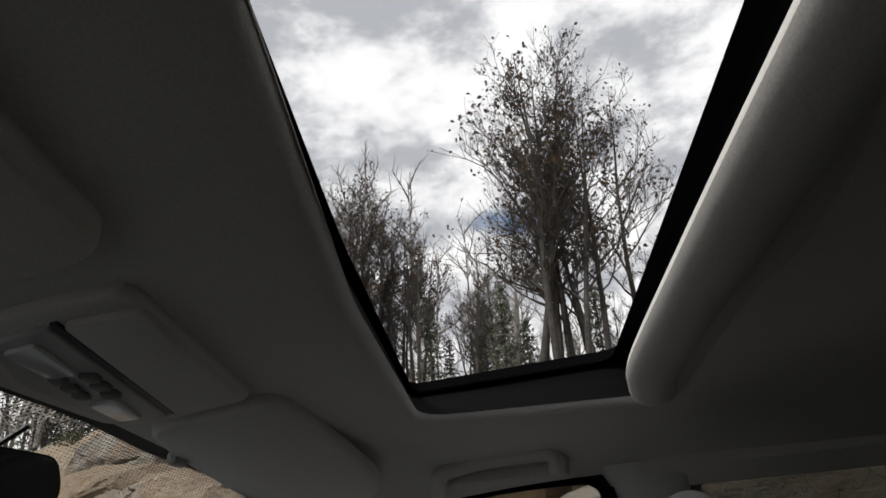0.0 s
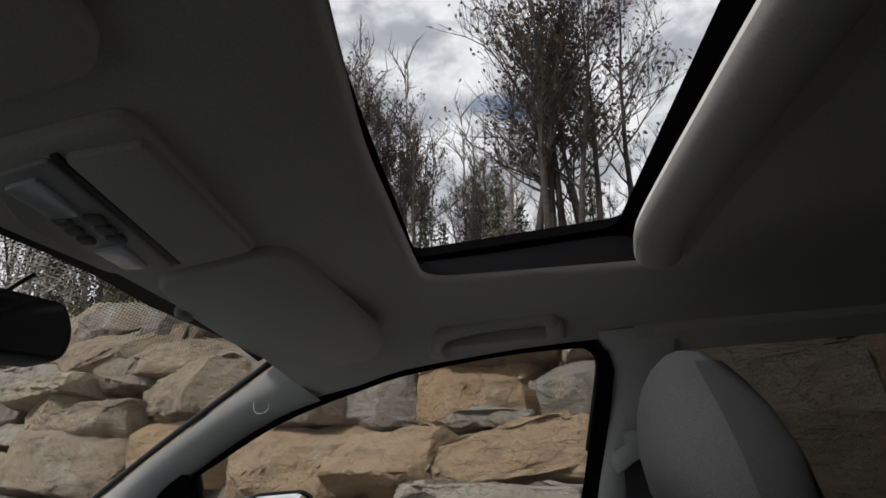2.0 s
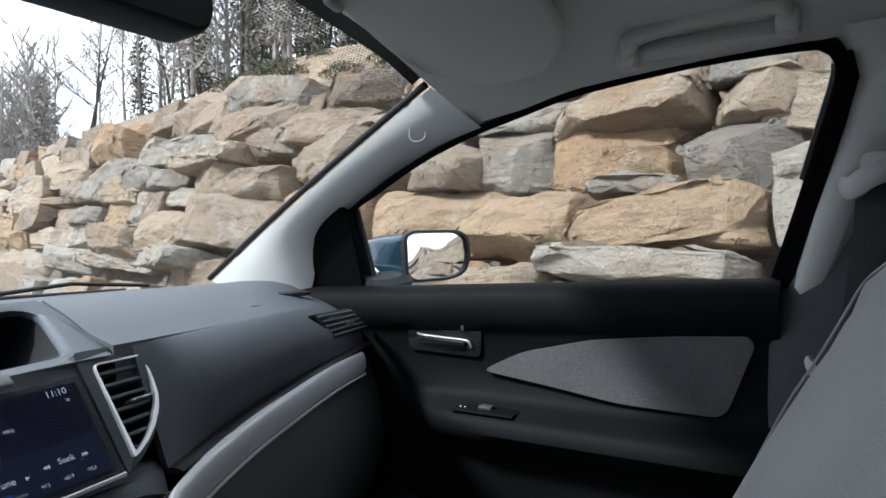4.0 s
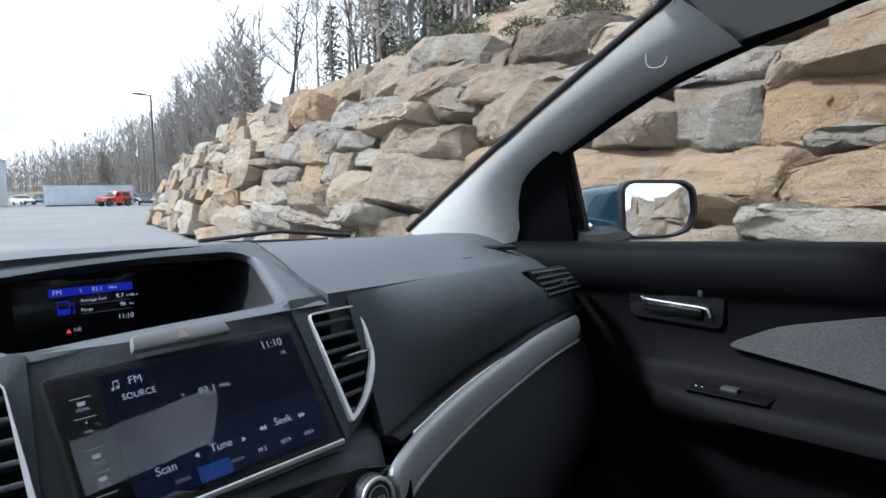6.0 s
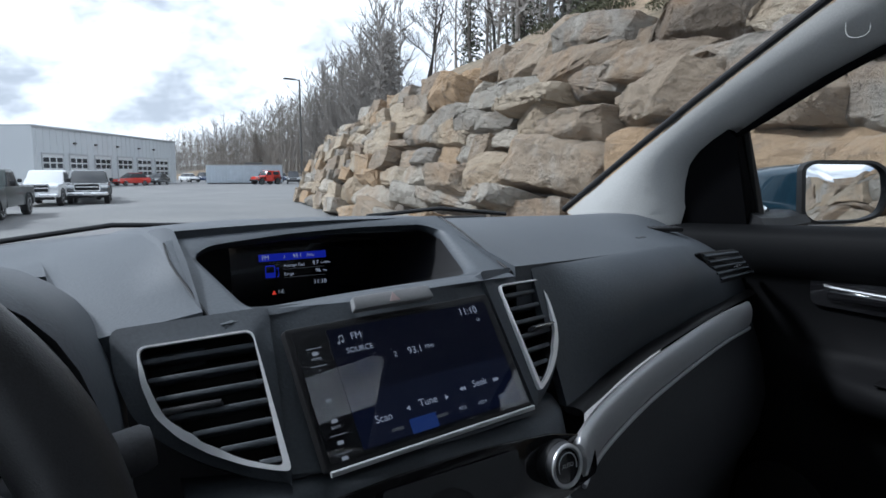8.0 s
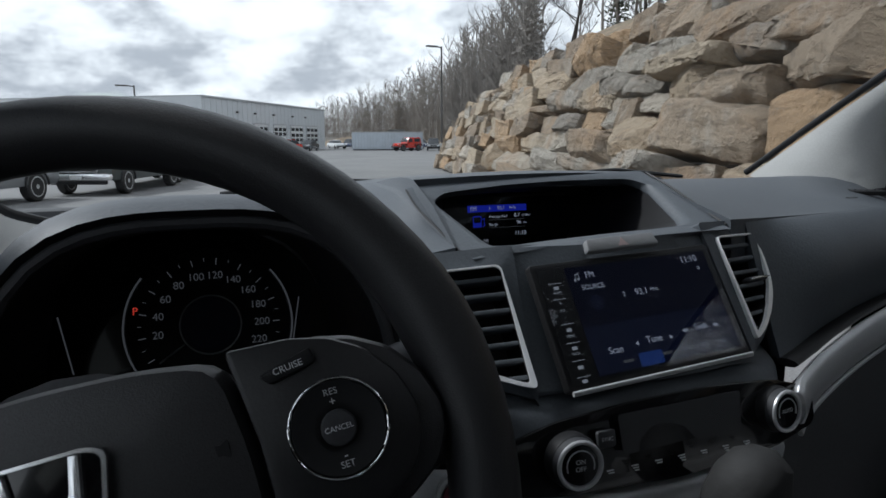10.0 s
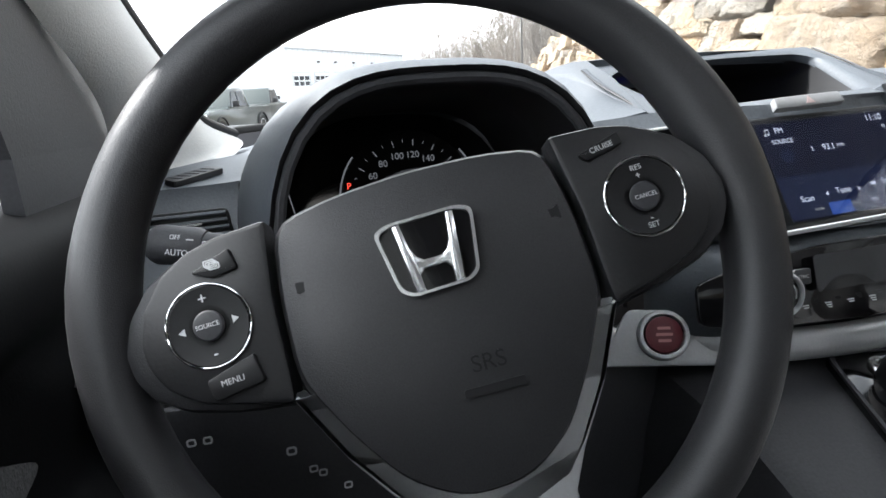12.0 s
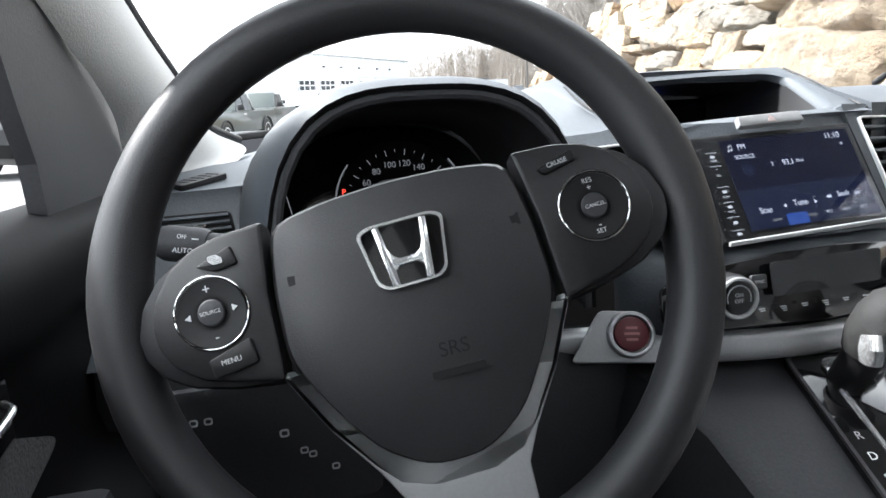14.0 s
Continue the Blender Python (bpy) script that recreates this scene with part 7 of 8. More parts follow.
# ---- trees ----
class Growth:
    """Collects tapered branches, leaves and needles into plain vertex and face lists."""

    def __init__(self, seed):
        self.rng = random.Random(seed)
        self.v, self.f, self.tv, self.tf, self.lv, self.lf = [], [], [], [], [], []
        self.tips = []

    def rod(self, pts, radii, n, fine=False):
        v, f = (self.tv, self.tf) if fine else (self.v, self.f)
        base = len(v)
        for i, p in enumerate(pts):
            d = (pts[min(i + 1, len(pts) - 1)] - pts[max(i - 1, 0)]).normalized()
            a = d.orthogonal().normalized()
            b = d.cross(a)
            for k in range(n):
                w = 2 * math.pi * k / n
                v.append(p + (a * math.cos(w) + b * math.sin(w)) * radii[i])
        for i in range(len(pts) - 1):
            for k in range(n):
                q = (k + 1) % n
                f.append((base + i * n + k, base + i * n + q, base + (i + 1) * n + q, base + (i + 1) * n + k))

    def leaf(self, p, size):
        r = self.rng
        d = V((r.uniform(-1, 1), r.uniform(-1, 1), r.uniform(-1, 1))).normalized()
        e = d.orthogonal().normalized()
        b = len(self.lv)
        mid = p + d * size
        self.lv += [p, mid + e * size * 0.55 + V((0, 0, size * 0.15)), p + d * 2 * size, mid - e * size * 0.55]
        self.lf.append((b, b + 1, b + 2, b + 3))

    def branch(self, p, d, length, r, level, limit, up):
        g = self.rng
        n = 3 if level < limit else 2
        pts, radii = [p], [r]
        for i in range(n + 1):
            d = (d + V((g.gauss(0, 0.13), g.gauss(0, 0.13), g.gauss(0, 0.10) + up * 0.12))).normalized()
            p = p + d * length / (n + 1)
            pts.append(p)
            radii.append(max(0.004, r * (1 - 0.8 * (i + 1) / (n + 1))))
        self.rod(pts, radii, 6 if level <= 1 else (4 if level == 2 else 3), level >= 2)
        if level >= limit:
            self.tips.append(p)
            return
        kids = {0: 0, 1: g.randint(6, 9), 2: g.randint(5, 7), 3: g.randint(3, 5)}[level]
        for i in range(kids):
            t = g.uniform(0.25, 1.0)
            j = min(n, int(t * (n + 1)))
            q = pts[j].lerp(pts[j + 1], t * (n + 1) - j) if j + 1 < len(pts) else pts[-1]
            axis = V((g.uniform(-1, 1), g.uniform(-1, 1), g.uniform(-0.4, 0.7))).normalized()
            nd = (d * 0.75 + axis * 0.75 + V((0, 0, 0.2))).normalized()
            self.branch(q, nd, length * g.uniform(0.38, 0.6), max(0.005, r * 0.42), level + 1, limit, up)


def bare_tree(seed, height, leafy=0, stems=1, limit=3, lean=0.0, spread=1.0):
    g = Growth(seed)
    r = g.rng
    for s in range(stems):
        p = V((r.uniform(-0.6, 0.6) * (stems > 1), r.uniform(-0.6, 0.6) * (stems > 1), -0.3))
        d = V((r.gauss(0, 0.06) + lean + (0.16 * r.uniform(-1, 1) if stems > 1 else 0), r.gauss(0, 0.06) + (0.16 * r.uniform(-1, 1) if stems > 1 else 0), 1)).normalized()
        h = height * (r.uniform(0.8, 1.0) if stems > 1 else 1.0)
        n = 9
        rad = 0.011 * h
        pts, radii = [p], [rad * 1.25]
        for i in range(n):
            d = (d + V((r.gauss(0, 0.035), r.gauss(0, 0.035), 0.03))).normalized()
            p = p + d * h / n
            pts.append(p)
            radii.append(max(0.006, rad * (1 - (i + 1) / n * 0.93)))
        g.rod(pts, radii, 7)
        for i in range(int(15 * (h / 9) ** 0.5)):
            t = 0.28 + 0.70 * ((i + r.random()) / 15.0) if i < 15 else r.uniform(0.4, 0.98)
            t = min(t, 0.99)
            j = min(n - 1, int(t * n))
            q = pts[j].lerp(pts[j + 1], t * n - j)
            a = i * 2.4 + r.uniform(-0.5, 0.5)
            out = V((math.cos(a), math.sin(a), r.uniform(0.5, 1.25))).normalized()
            g.branch(q, out, h * r.uniform(0.16, 0.27) * (1.25 - 0.75 * t) * spread, radii[j] * 0.48, 1, limit, 0.6)
    for k in range(leafy):
        tip = g.tips[r.randrange(len(g.tips))]
        g.leaf(tip + V((r.gauss(0, 0.06), r.gauss(0, 0.06), r.gauss(0, 0.06))), r.uniform(0.03, 0.06))
    return g


def conifer(seed, height):
    g = Growth(seed)
    r = g.rng
    g.rod([V((0, 0, -0.3)), V((0.02, 0, height * 0.5)), V((0, 0.02, height))], [0.013 * height, 0.008 * height, 0.01], 7)
    rows = int(height * 3.2)
    for i in range(rows):
        t = 0.10 + 0.9 * i / rows
        z = height * t
        L = height * 0.21 * (1 - t) ** 0.8 + 0.12
        for k in range(6):
            a = k * 1.047 + i * 0.6 + r.uniform(-0.3, 0.3)
            l = L * r.uniform(0.65, 1.1)
            d = V((math.cos(a), math.sin(a), -0.18 - 0.2 * (1 - t)))
            p0 = V((0, 0, z))
            p1 = p0 + d * l
            g.rod([p0, p0 + d * l * 0.5 + V((0, 0, 0.03)), p1], [0.02, 0.012, 0.004], 3, True)
            for m in range(int(5 + l * 7)):
                q = p0.lerp(p1, r.uniform(0.15, 1.0)) + V((r.gauss(0, 0.07), r.gauss(0, 0.07), r.gauss(0, 0.03)))
                g.leaf(q, r.uniform(0.06, 0.12))
    return g


def mesh_of(name, v, f, mat):
    me = bpy.data.meshes.new(name)
    me.from_pydata([tuple(p) for p in v], [], f)
    me.materials.append(mat)
    return me


def tree_from(g, name, label, category, leafmat, group=""):
    t = empty(name, label, category, group)
    for nm, v, f, mt in (("trunk", g.v, g.f, BARK), ("crown", g.tv, g.tf, TWIG), ("leaves", g.lv, g.lf, leafmat)):
        if f:
            o = new(nm, mesh_of(nm, v, f, mt))
            o.parent = t
            for pl in o.data.polygons:
                pl.use_smooth = nm != "leaves"
    return t


BARE = [tree_from(bare_tree(11, 8.6, 500), "bare_tree", "tall bare broadleaf tree with fine grey twigs", "tree", LEAF, "trees on the bank"),
        tree_from(bare_tree(12, 9.0, 1100, 2), "bare_tree", "bare two-stemmed tree with some withered leaves", "tree", LEAF, "trees on the bank"),
        tree_from(bare_tree(13, 7.4, 1500, 3, 3, 0.0, 1.0), "bare_tree", "dense many-stemmed tree still carrying withered leaves", "tree", LEAF, "trees on the bank"),
        tree_from(bare_tree(14, 9.4, 150, 1, 3, -0.10, 0.8), "bare_tree", "slender leaning bare tree", "tree", LEAF, "trees on the bank"),
        tree_from(bare_tree(15, 6.2, 0, 1, 3, 0.02, 0.7), "bare_tree", "thin young bare tree", "tree", LEAF, "trees on the bank")]
FIRS = [tree_from(conifer(21, 6.0), "conifer", "dark green narrow conifer", "conifer", NEEDLE, "conifers on the bank"), tree_from(conifer(22, 4.2), "conifer", "small dark green conifer", "conifer", NEEDLE, "conifers on the bank")]


def bank_height(s, d):
    ds, up = [0.0, 0.5, 1.2, 2.5, 5, 9, 14, 22, 40], [0.0, 0.20, 0.44, 0.80, 1.25, 1.5, 1.7, 1.9, 2.2]
    fade = min(1.0, max(0.05, (31 - s) / 9))
    return wall_top(s) - 0.15 + float(np.interp(d, ds, up)) * (0.35 + 0.65 * fade) * (1.0 + 0.95 * min(1.0, max(0.0, (s - 4) / 5)))


def plant(proto, s, d, turn, size, first=[]):
    p = wall_point(s, wall_top(s), d + 0.25)
    p.z = bank_height(s, d)
    m = pose(p.x, p.y, p.z, 0, 0, turn)
    if proto not in first:
        first.append(proto)
        proto.matrix_basis = m @ Matrix.Scale(size, 4)
        return proto
    t = copy_thing(proto, m)
    t.scale = (size, size, size)
    return t


# the trees over the sunroof and along the bank: kind, along, back, turn, size
GROVE = [(2, 3.04, 5.2, 80, 0.99), (1, 3.58, 5.6, 20, 0.86), (3, 3.56, 5.0, 66, 0.72), (2, 2.74, 5.6, 200, 0.89), (0, 3.30, 6.2, 140, 0.90), (0, 2.16, 6.6, 250, 0.76),
         (2, 9.42, 7.0, 300, 0.88), (2, 9.14, 7.6, 30, 0.87), (1, 11.34, 8.2, 110, 0.98), (2, 8.86, 8.0, 160, 0.62), (4, 7.0, 6.4, 60, 0.65), (4, 5.9, 7.0, 40, 0.64), (4, 5.6, 7.4, 90, 0.60), (1, -1.2, 6.4, 10, 0.8), (2, -3.4, 6.8, 55, 0.8)]
for k, s, d, a, z in GROVE:
    plant(BARE[k], s, d, a, z)
rt = random.Random(5)
for i in range(40):
    s = -10 + 35 * i / 39 + rt.uniform(-0.5, 0.5)
    plant(BARE[rt.choice((0, 1, 2, 3, 4, 4))], s, rt.uniform(6.5, 13) if s < 8 else rt.uniform(2.0, 8), rt.uniform(0, 360), rt.uniform(0.35, 0.5) if s < 8 else rt.uniform(0.65, 0.95) if s < 19 else rt.uniform(0.5, 0.75))
for s, d, z in ((6.56, 7.0, 0.34), (6.14, 7.6, 0.40), (4.88, 6.6, 0.46), (7.68, 7.8, 0.42), (9.62, 8.6, 0.55), (3.42, 8.0, 0.5), (2.2, 8.2, 0.32), (5.6, 9.0, 0.4), (9.5, 5.5, 0.9), (12, 7.5, 1.1), (15, 6.0, 0.9), (17.5, 8, 1.2), (-3, 8.6, 0.4), (7.4, 10, 0.5), (20, 7, 1.0), (8.3, 3.6, 0.40), (13.0, 3.4, 0.45), (16.2, 3.4, 0.4), (18.6, 4.5, 0.8), (11.6, 5.6, 0.9), (21.5, 4.0, 0.7)):
    plant(FIRS[int(s * 10) % 2], s, d, s * 77, z)

# low green scrub at the edge of the bank
def scrub(seed):
    g = Growth(seed)
    r = g.rng
    for k in range(1500):
        a, q = r.uniform(0, 6.28), r.random() ** 0.6
        g.leaf(V((math.cos(a) * 0.55 * q, math.sin(a) * 0.55 * q, 0.30 * (1 - q * q) * r.random() + 0.02)), r.uniform(0.012, 0.028))
    for k in range(24):
        a = r.uniform(0, 6.28)
        g.rod([V((0, 0, -0.05)), V((math.cos(a) * 0.2, math.sin(a) * 0.2, 0.2)), V((math.cos(a) * 0.45, math.sin(a) * 0.45, 0.28))], [0.01, 0.007, 0.003], 3, True)
    return tree_from(g, "shrub", "low green shrub on the grass bank", "shrub", BUSH, "shrubs on the bank")


SHRUB = scrub(31)
for i in range(22):
    s = 1.0 + i * 0.5 + rt.uniform(-0.5, 0.5)
    plant(SHRUB, s, rt.uniform(0.9, 4.0), rt.uniform(0, 360), rt.uniform(0.4, 0.95))


# far woods round the lot: many simple trees in one mesh
def far_tree(seed, height):
    g = Growth(seed)
    r = g.rng
    n, p, d = 6, V((0, 0, -0.4)), V((r.gauss(0, 0.05), r.gauss(0, 0.05), 1)).normalized()
    rad = 0.010 * height
    pts, radii = [p], [rad * 1.2]
    for i in range(n):
        d = (d + V((r.gauss(0, 0.04), r.gauss(0, 0.04), 0.03))).normalized()
        p = p + d * height / n
        pts.append(p)
        radii.append(max(0.02, rad * (1 - 0.9 * (i + 1) / n)))
    g.rod(pts, radii, 4)
    for i in range(20):
        t = 0.05 + 0.93 * (i + r.random()) / 20
        k = min(n - 1, int(t * n))
        a = i * 2.4 + r.uniform(-0.5, 0.5)
        g.branch(pts[k].lerp(pts[k + 1], t * n - k), V((math.cos(a), math.sin(a), r.uniform(0.6, 1.4))).normalized(), height * r.uniform(0.15, 0.25) * (1.25 - 0.7 * t), 0.044, 2, 3, 0.6)
    return g


def far_woods(name, label, spots, seed):
    protos = [far_tree(seed + i, 9.0) for i in range(5)] + [conifer(seed + 9, 6.0)]
    packs = []
    for g in protos:
        v = np.array([tuple(p) for p in g.v + g.tv + g.lv])
        f = list(g.f) + [tuple(i + len(g.v) for i in q) for q in g.tf] + [tuple(i + len(g.v) + len(g.tv) for i in q) for q in g.lf]
        packs.append((v, np.array([(*q, q[2])[:4] if len(q) == 3 else q for q in f])))
    rnd = random.Random(seed)
    vs, fs, n = [], [], 0
    for x, y, z, k in spots:
        v, f = packs[5 if rnd.random() < 0.12 else rnd.randrange(5)]
        a = rnd.uniform(0, 6.28)
        c, s = math.cos(a), math.sin(a)
        w = v @ np.array([[c, s, 0], [-s, c, 0], [0, 0, 1]]) * k + (x, y, z)
        vs.append(w), fs.append(f + n)
        n += len(v)
    me = bpy.data.meshes.new(name)
    me.from_pydata(np.concatenate(vs).tolist(), [], np.concatenate(fs).tolist())
    me.materials.append(HAZED_TWIG)
    return tagged(new(name, me), label, "woods", kind="stuff")


rw = random.Random(8)
spots = []
for i in range(310):
    t = (i + rw.random()) / 310
    az, dist = radians(10.3 + 18.5 * t), 205 - 145 * t ** 0.8
    dist *= rw.uniform(0.92, 1.28)
    spots.append((dist * math.sin(az), dist * math.cos(az), 0.3 + 0.010 * dist, rw.uniform(0.8, 1.2) * (0.92 + 0.85 * t)))
for i in range(120):
    s = 7 + 24 * rw.random()
    d = rw.uniform(4, 26)
    p = wall_point(min(s, 29), 1.0, d)
    spots.append((p.x, p.y, bank_height(min(s, 29), d) - 0.2, rw.uniform(0.6, 0.95) * (1.0 if s < 15 else 0.7)))
def wooded_hill(u, v):
    az, dist = radians(9.0 + 24.0 * u), (235 - 160 * u ** 0.8) * (1.0 + 0.30 * v)
    return V((dist * math.sin(az), dist * math.cos(az), -0.5 + (0.012 + 0.030 * u) * dist * v + 0.6 * v * noise.noise(V((u * 14, v * 3, 0)))))


tagged(obj("wooded_hill", sheet(wooded_hill, span(0, 1, 40), span(0, 1, 8)), LITTER), "grey-brown leaf-covered slope under the woods", "hill", kind="structure")
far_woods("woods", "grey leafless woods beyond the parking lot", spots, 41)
back_spots = []
for i in range(46):
    az, dist = radians(rw.uniform(95, 300)), rw.uniform(45, 80)
    back_spots.append((dist * math.sin(az), dist * math.cos(az), 0.0, rw.uniform(0.9, 1.3)))
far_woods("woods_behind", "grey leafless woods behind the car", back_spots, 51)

# ---- the boulder wall: each stone its own piece ----
wall = empty("boulder_wall", "retaining wall of stacked tan and grey quarried boulders", "retaining wall", kind="structure")


def boulder(seed, w, d, h, stone, grain=0.055, split=0.44):
    """A quarried block: a skewed box with split-off corners and chips, bedding ledges and a rough broken face."""
    r = random.Random(seed)
    bm = bmesh.new()
    bmesh.ops.create_cube(bm, size=1.0)
    small = min(w, h)
    for v in bm.verts:
        v.co = V((v.co.x * w * (1 + r.uniform(-0.22, 0.0) * small / w), v.co.y * d * (1 + r.uniform(-0.2, 0.0)), v.co.z * h * (1 + r.uniform(-0.24, 0.0) * small / h)))
    cuts = [((x * r.uniform(0.5, 1.1), -r.uniform(0.2, 1.0), z * r.uniform(0.5, 1.1)), r.uniform(0.12, split)) for x in (-1, 1) for z in (-1, 1)]
    cuts += [((r.uniform(-0.25, 0.25), -r.uniform(0.3, 1.2), r.choice((-1, 1))), r.uniform(0.06, 0.26)) for _ in range(4)]
    cuts += [((r.choice((-1, 1)), -r.uniform(0.3, 1.2), r.uniform(-0.3, 0.3)), r.uniform(0.06, 0.24)) for _ in range(4)]
    cuts += [((r.gauss(0, 0.42), -1.0, r.gauss(0, 0.42)), r.uniform(0.03, 0.16)) for _ in range(4)]
    for c, deep in cuts:
        n = (V(c) + V((r.gauss(0, 0.10), r.gauss(0, 0.10), r.gauss(0, 0.10)))).normalized()
        far = max(v.co.dot(n) for v in bm.verts)
        bmesh.ops.bisect_plane(bm, geom=bm.verts[:] + bm.edges[:] + bm.faces[:], plane_co=n * (far - deep * small), plane_no=n, clear_outer=True)
        bmesh.ops.holes_fill(bm, edges=[e for e in bm.edges if len(e.link_faces) == 1])
    for k, full in ((0, w), (2, h)):
        lo, hi = min(v.co[k] for v in bm.verts), max(v.co[k] for v in bm.verts)
        for v in bm.verts:
            v.co[k] = ((v.co[k] - lo) / (hi - lo) - 0.5) * full
    bmesh.ops.dissolve_limit(bm, angle_limit=radians(3), verts=bm.verts, edges=bm.edges)
    bmesh.ops.recalc_face_normals(bm, faces=bm.faces)
    bmesh.ops.bevel(bm, geom=bm.edges[:], offset=0.018, segments=2, affect="EDGES", profile=0.6)
    bmesh.ops.triangulate(bm, faces=bm.faces[:])
    for _ in range(5):
        long_edges = [e for e in bm.edges if e.calc_length() > grain * 1.6]
        if not long_edges or len(bm.verts) > 2600:
            break
        bmesh.ops.subdivide_edges(bm, edges=long_edges, cuts=1)
        bmesh.ops.triangulate(bm, faces=bm.faces[:])
    off = V((seed * 1.7, seed * 0.3, seed * 0.11))
    bm.normal_update()
    moves = []
    for v in bm.verts:
        q = v.co + off
        ledge = noise.noise(V((q.x * 1.1, q.y * 1.1, q.z * 7.0 + q.x * 0.8)))
        chip = noise.voronoi(V((q.x * 2.6, q.y * 2.6, q.z * 4.2)))[0]
        moves.append(v.normal * (0.026 * noise.fractal(q * 3.4, 0.8, 2.1, 6) + 0.024 * min(0.5, chip[1] - chip[0]) - 0.010 - (0.012 if ledge > 0.2 else 0.0)))
    for v, m in zip(bm.verts, moves):
        v.co += m
    bm.normal_update()
    me = bpy.data.meshes.new("boulder")
    for f in bm.faces:
        f.smooth = True
    for e in bm.edges:
        e.smooth = e.calc_face_angle(0) < radians(15)
    bm.to_mesh(me)
    bm.free()
    me.materials.append(stone)
    return me


def wall_pose(s, z, back, lean, turn=0.0):
    p = wall_point(s, z, back)
    bend = max(0.0, s - 24.0)
    t = (WD + WB * 0.32 * bend).normalized()
    n = V((t.y, -t.x, 0))
    return Matrix.Translation(p) @ Matrix((t, n, V((0, 0, 1)))).transposed().to_4x4() @ Matrix.Rotation(-lean, 4, "X") @ Matrix.Rotation(turn, 4, "Y")


# the stones nearest the car, course by course: from and to along the wall, foot and top, sort of stone
FOOT_COURSE = [(0.25, 1.35, 0.77, 0.92, "p"), (1.34, 2.06, 0.68, 0.83, "t"), (5.53, 7.09, 0.62, 0.83, "p"), (7.09, 9.23, 0.53, 0.77, "p"), (9.16, 11.16, 0.40, 0.78, "p"), (11.44, 13.44, 0.31, 0.81, "p"), (14.08, 16.08, 0.27, 0.84, "t")]
SECOND_COURSE = [(0.21, 1.27, 0.92, 1.22, "o"), (0.62, 1.13, 1.18, 1.26, "g"), (1.10, 2.06, 0.85, 1.26, "o"), (1.93, 3.29, 0.83, 1.34, "o"), (3.39, 4.57, 0.89, 1.43, "o"), (4.41, 6.52, 0.81, 1.37, "b"), (6.35, 7.56, 0.77, 1.34, "t"), (7.32, 8.91, 0.74, 1.17, "b"), (8.91, 10.91, 0.79, 1.16, "p"), (10.93, 12.58, 0.75, 1.09, "t"), (12.62, 14.62, 0.77, 1.13, "o")]
THIRD_COURSE = [(0.18, 0.78, 1.20, 1.57, "g"), (0.75, 1.69, 1.24, 1.67, "o"), (1.65, 2.29, 1.27, 1.73, "g"), (2.15, 2.88, 1.33, 1.67, "b"), (3.22, 4.89, 1.37, 1.84, "b"), (4.58, 5.89, 1.32, 1.68, "b"), (5.87, 7.15, 1.34, 1.78, "t"), (6.87, 8.38, 1.34, 1.61, "p"), (8.18, 9.88, 1.39, 1.60, "t"), (9.23, 10.38, 1.12, 1.45, "g"), (10.26, 12.26, 1.04, 1.48, "b")]
FOURTH_COURSE = [(0.19, 0.71, 1.55, 1.82, "t"), (0.26, 0.72, 1.79, 1.92, "g"), (0.67, 1.67, 1.61, 1.82, "t"), (0.69, 1.36, 1.78, 1.96, "t"), (1.64, 2.54, 1.66, 1.87, "g"), (2.85, 3.85, 1.64, 2.04, "g"), (3.78, 5.25, 1.80, 2.15, "b"), (4.82, 6.08, 1.77, 2.07, "g"), (5.73, 7.39, 1.74, 1.96, "t"), (7.28, 8.02, 1.57, 1.92, "g"), (7.69, 8.93, 1.52, 1.89, "g"), (8.68, 10.41, 1.56, 1.87, "t"), (9.53, 11.53, 1.71, 2.23, "g"), (10.00, 12.00, 1.48, 1.83, "g")]
TOP_COURSE = [(2.77, 3.52, 1.92, 2.33, "t"), (3.46, 4.92, 2.00, 2.59, "d"), (4.47, 5.57, 1.99, 2.59, "b"), (4.91, 6.99, 1.83, 2.43, "b"), (5.37, 6.32, 2.23, 2.53, "g"), (5.80, 7.45, 2.44, 2.86, "g"), (6.41, 8.98, 1.88, 2.19, "p"), (7.01, 9.33, 2.11, 3.23, "b"), (8.31, 9.93, 2.14, 3.05, "b"), (8.35, 10.16, 1.84, 2.27, "p"), (10.24, 11.42, 2.27, 2.89, "o"), (10.44, 12.44, 2.14, 2.76, "o"), (12.11, 14.11, 1.79, 2.41, "t")]
count = 0
boxes = []
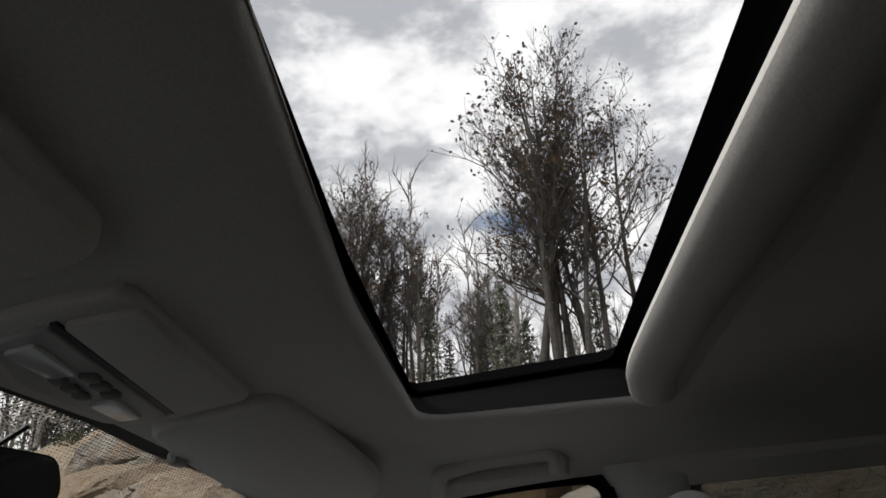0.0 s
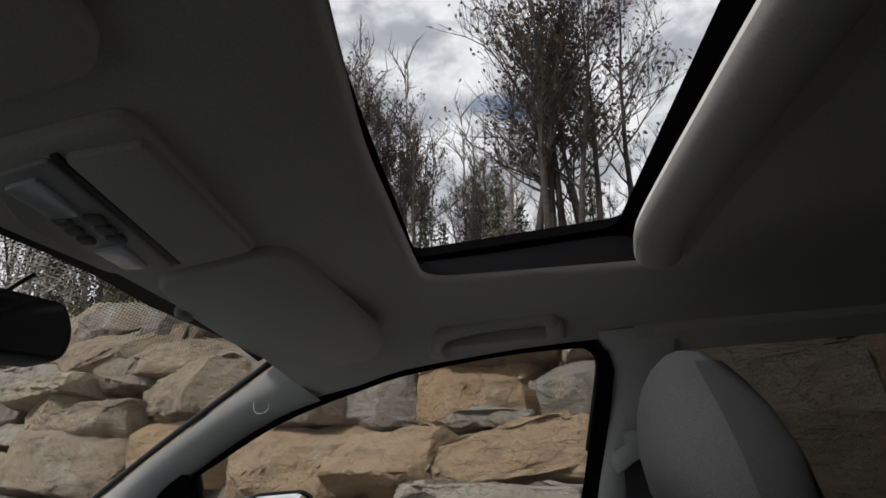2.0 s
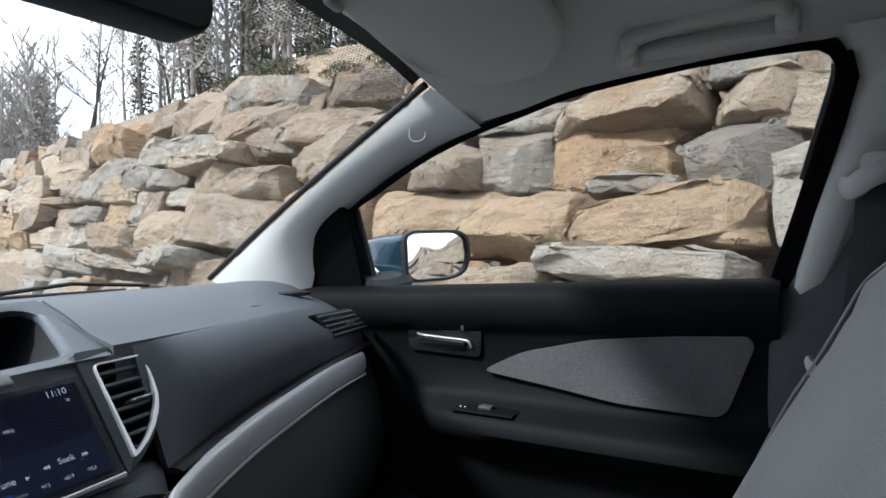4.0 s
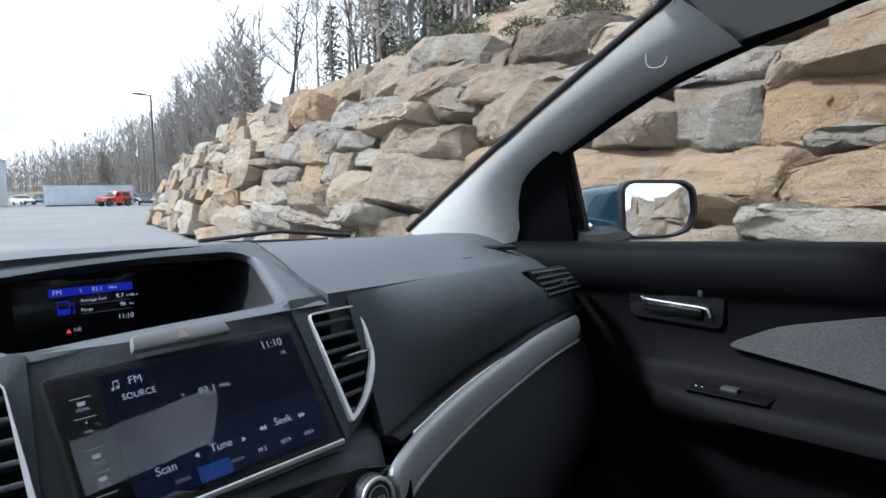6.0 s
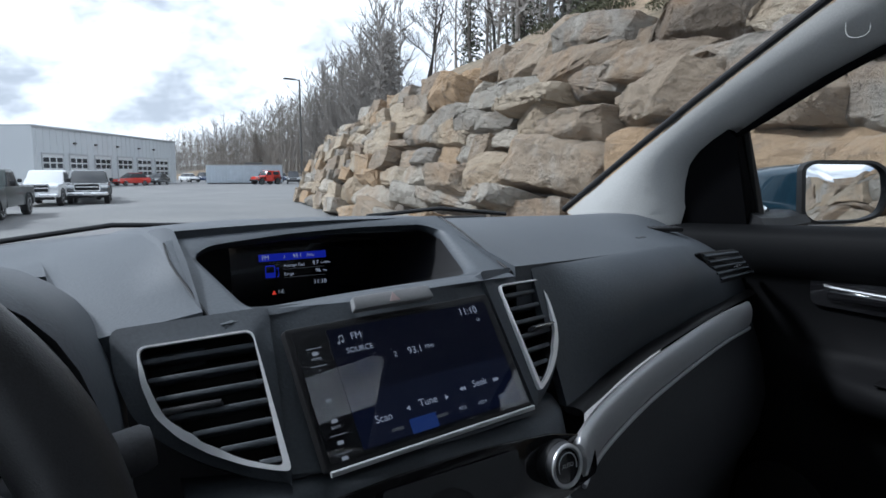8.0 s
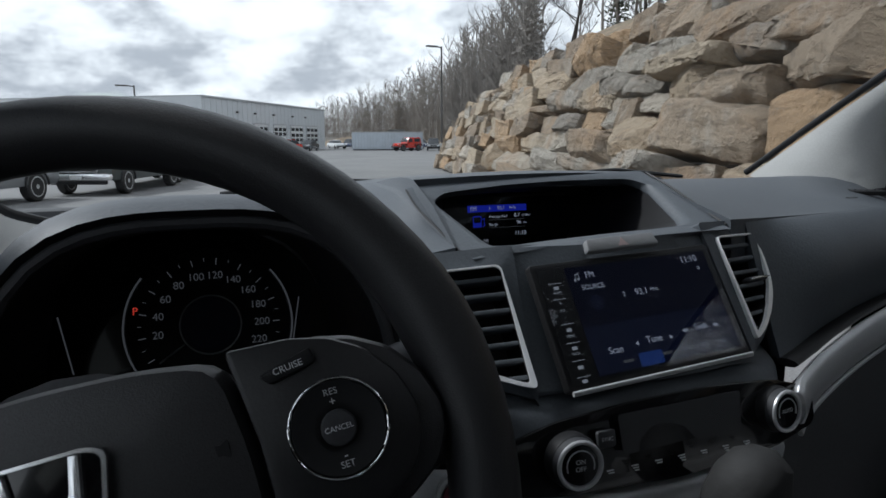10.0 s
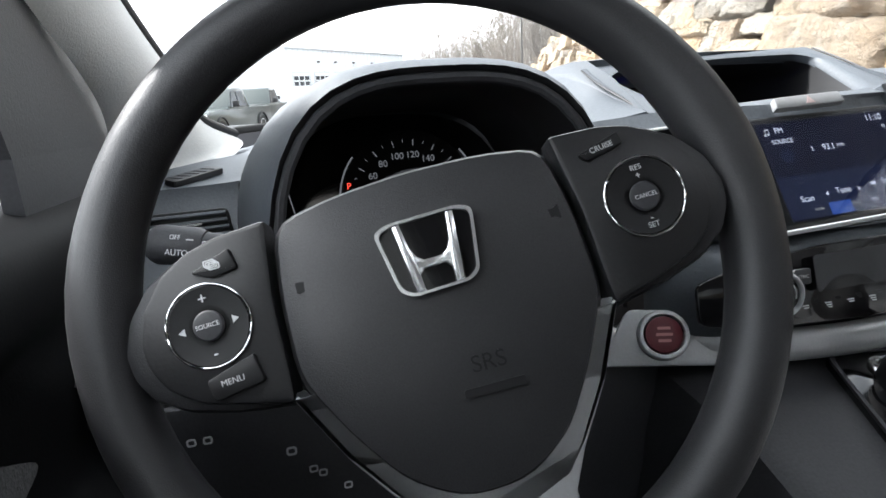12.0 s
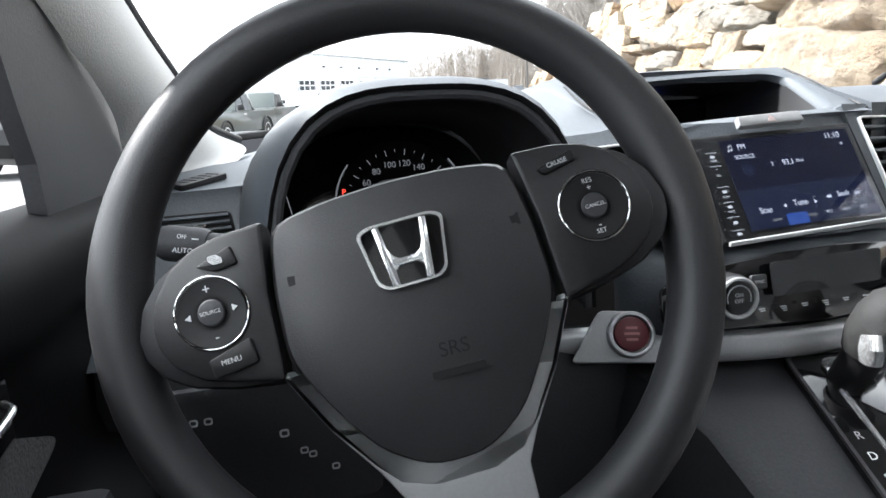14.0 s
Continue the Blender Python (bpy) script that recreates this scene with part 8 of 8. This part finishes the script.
for course in (FOOT_COURSE, SECOND_COURSE, THIRD_COURSE, FOURTH_COURSE, TOP_COURSE):
    for s0, s1, z0, z1, sort in course:
        rr = random.Random(count + 100)
        w, h = (s1 - s0) * 0.975, (z1 - z0) * 1.05
        dep = max(0.45, min(0.9, w * 0.6))
        o = new("boulder", boulder(count + 3, w, dep, h, STONES[sort]))
        o.parent = wall
        o.matrix_basis = wall_pose((s0 + s1) / 2, (z0 + z1) / 2, dep * 0.42 + rr.uniform(-0.20, 0.10), rr.uniform(0.05, 0.42), rr.gauss(0, 0.035)) @ Matrix.Rotation(rr.gauss(0, 0.13), 4, "Z")
        boxes.append((s0, s1, z0, z1))
        count += 1

# the rest of the wall: looser stones that fill in between, and on past both ends
shapes = {k: [boulder(200 + 7 * ord(k) + i, 1.25, 0.75, 0.50, STONES[k], 0.08) for i in range(4)] for k in "tobgp"}
rr = random.Random(77)
z = 0.0
while z < 3.1:
    h = rr.uniform(0.26, 0.42)
    s = -7.0 + rr.random()
    while s < 29:
        w = rr.uniform(0.42, 1.05) if s < 8 else rr.uniform(0.6, 1.7)
        mid, zc = s + w / 2, z + h / 2 + rr.uniform(-0.05, 0.05)
        if zc < wall_top(mid) + 0.05:
            inside = any(a - 0.06 < mid < b + 0.06 and c - 0.05 < zc < d + 0.05 for a, b, c, d in boxes)
            zone = -0.3 < mid < 11 and zc > 0.4
            if not inside:
                o = new("boulder", rr.choice(shapes[rr.choice("ttobpbbgpt")]))
                o.parent = wall
                hh = h * rr.uniform(1.05, 1.35) / 0.50
                o.matrix_basis = wall_pose(mid, zc, 0.30 + (0.14 if zone else rr.uniform(-0.1, 0.08)), 0.25 + rr.gauss(0, 0.08), rr.gauss(0, 0.08)) @ Matrix.Rotation(rr.choice((0, math.pi)), 4, "Z") @ Matrix.Diagonal((w * 1.14 / 1.25, 1.0, hh, 1))
                count += 1
        s += w
    z += h

# the lot and all round it, drawn out from the driver's eye to true size; vehicles are built in true size
out_m = Matrix.Translation(OUT_EYE) @ Matrix.Scale(OUT_SCALE, 4) @ Matrix.Translation(-OUT_EYE)
VEHICLES = ("pickup_truck", "off_road_car", "car")
for ob in [o for o in bpy.data.objects if o not in before_out and o.parent is None]:
    kind = ob.name.split(".")[0]
    if kind == "ground":
        ob.location.z = GROUND
    elif kind not in VEHICLES:
        ob.matrix_basis = out_m @ ob.matrix_basis
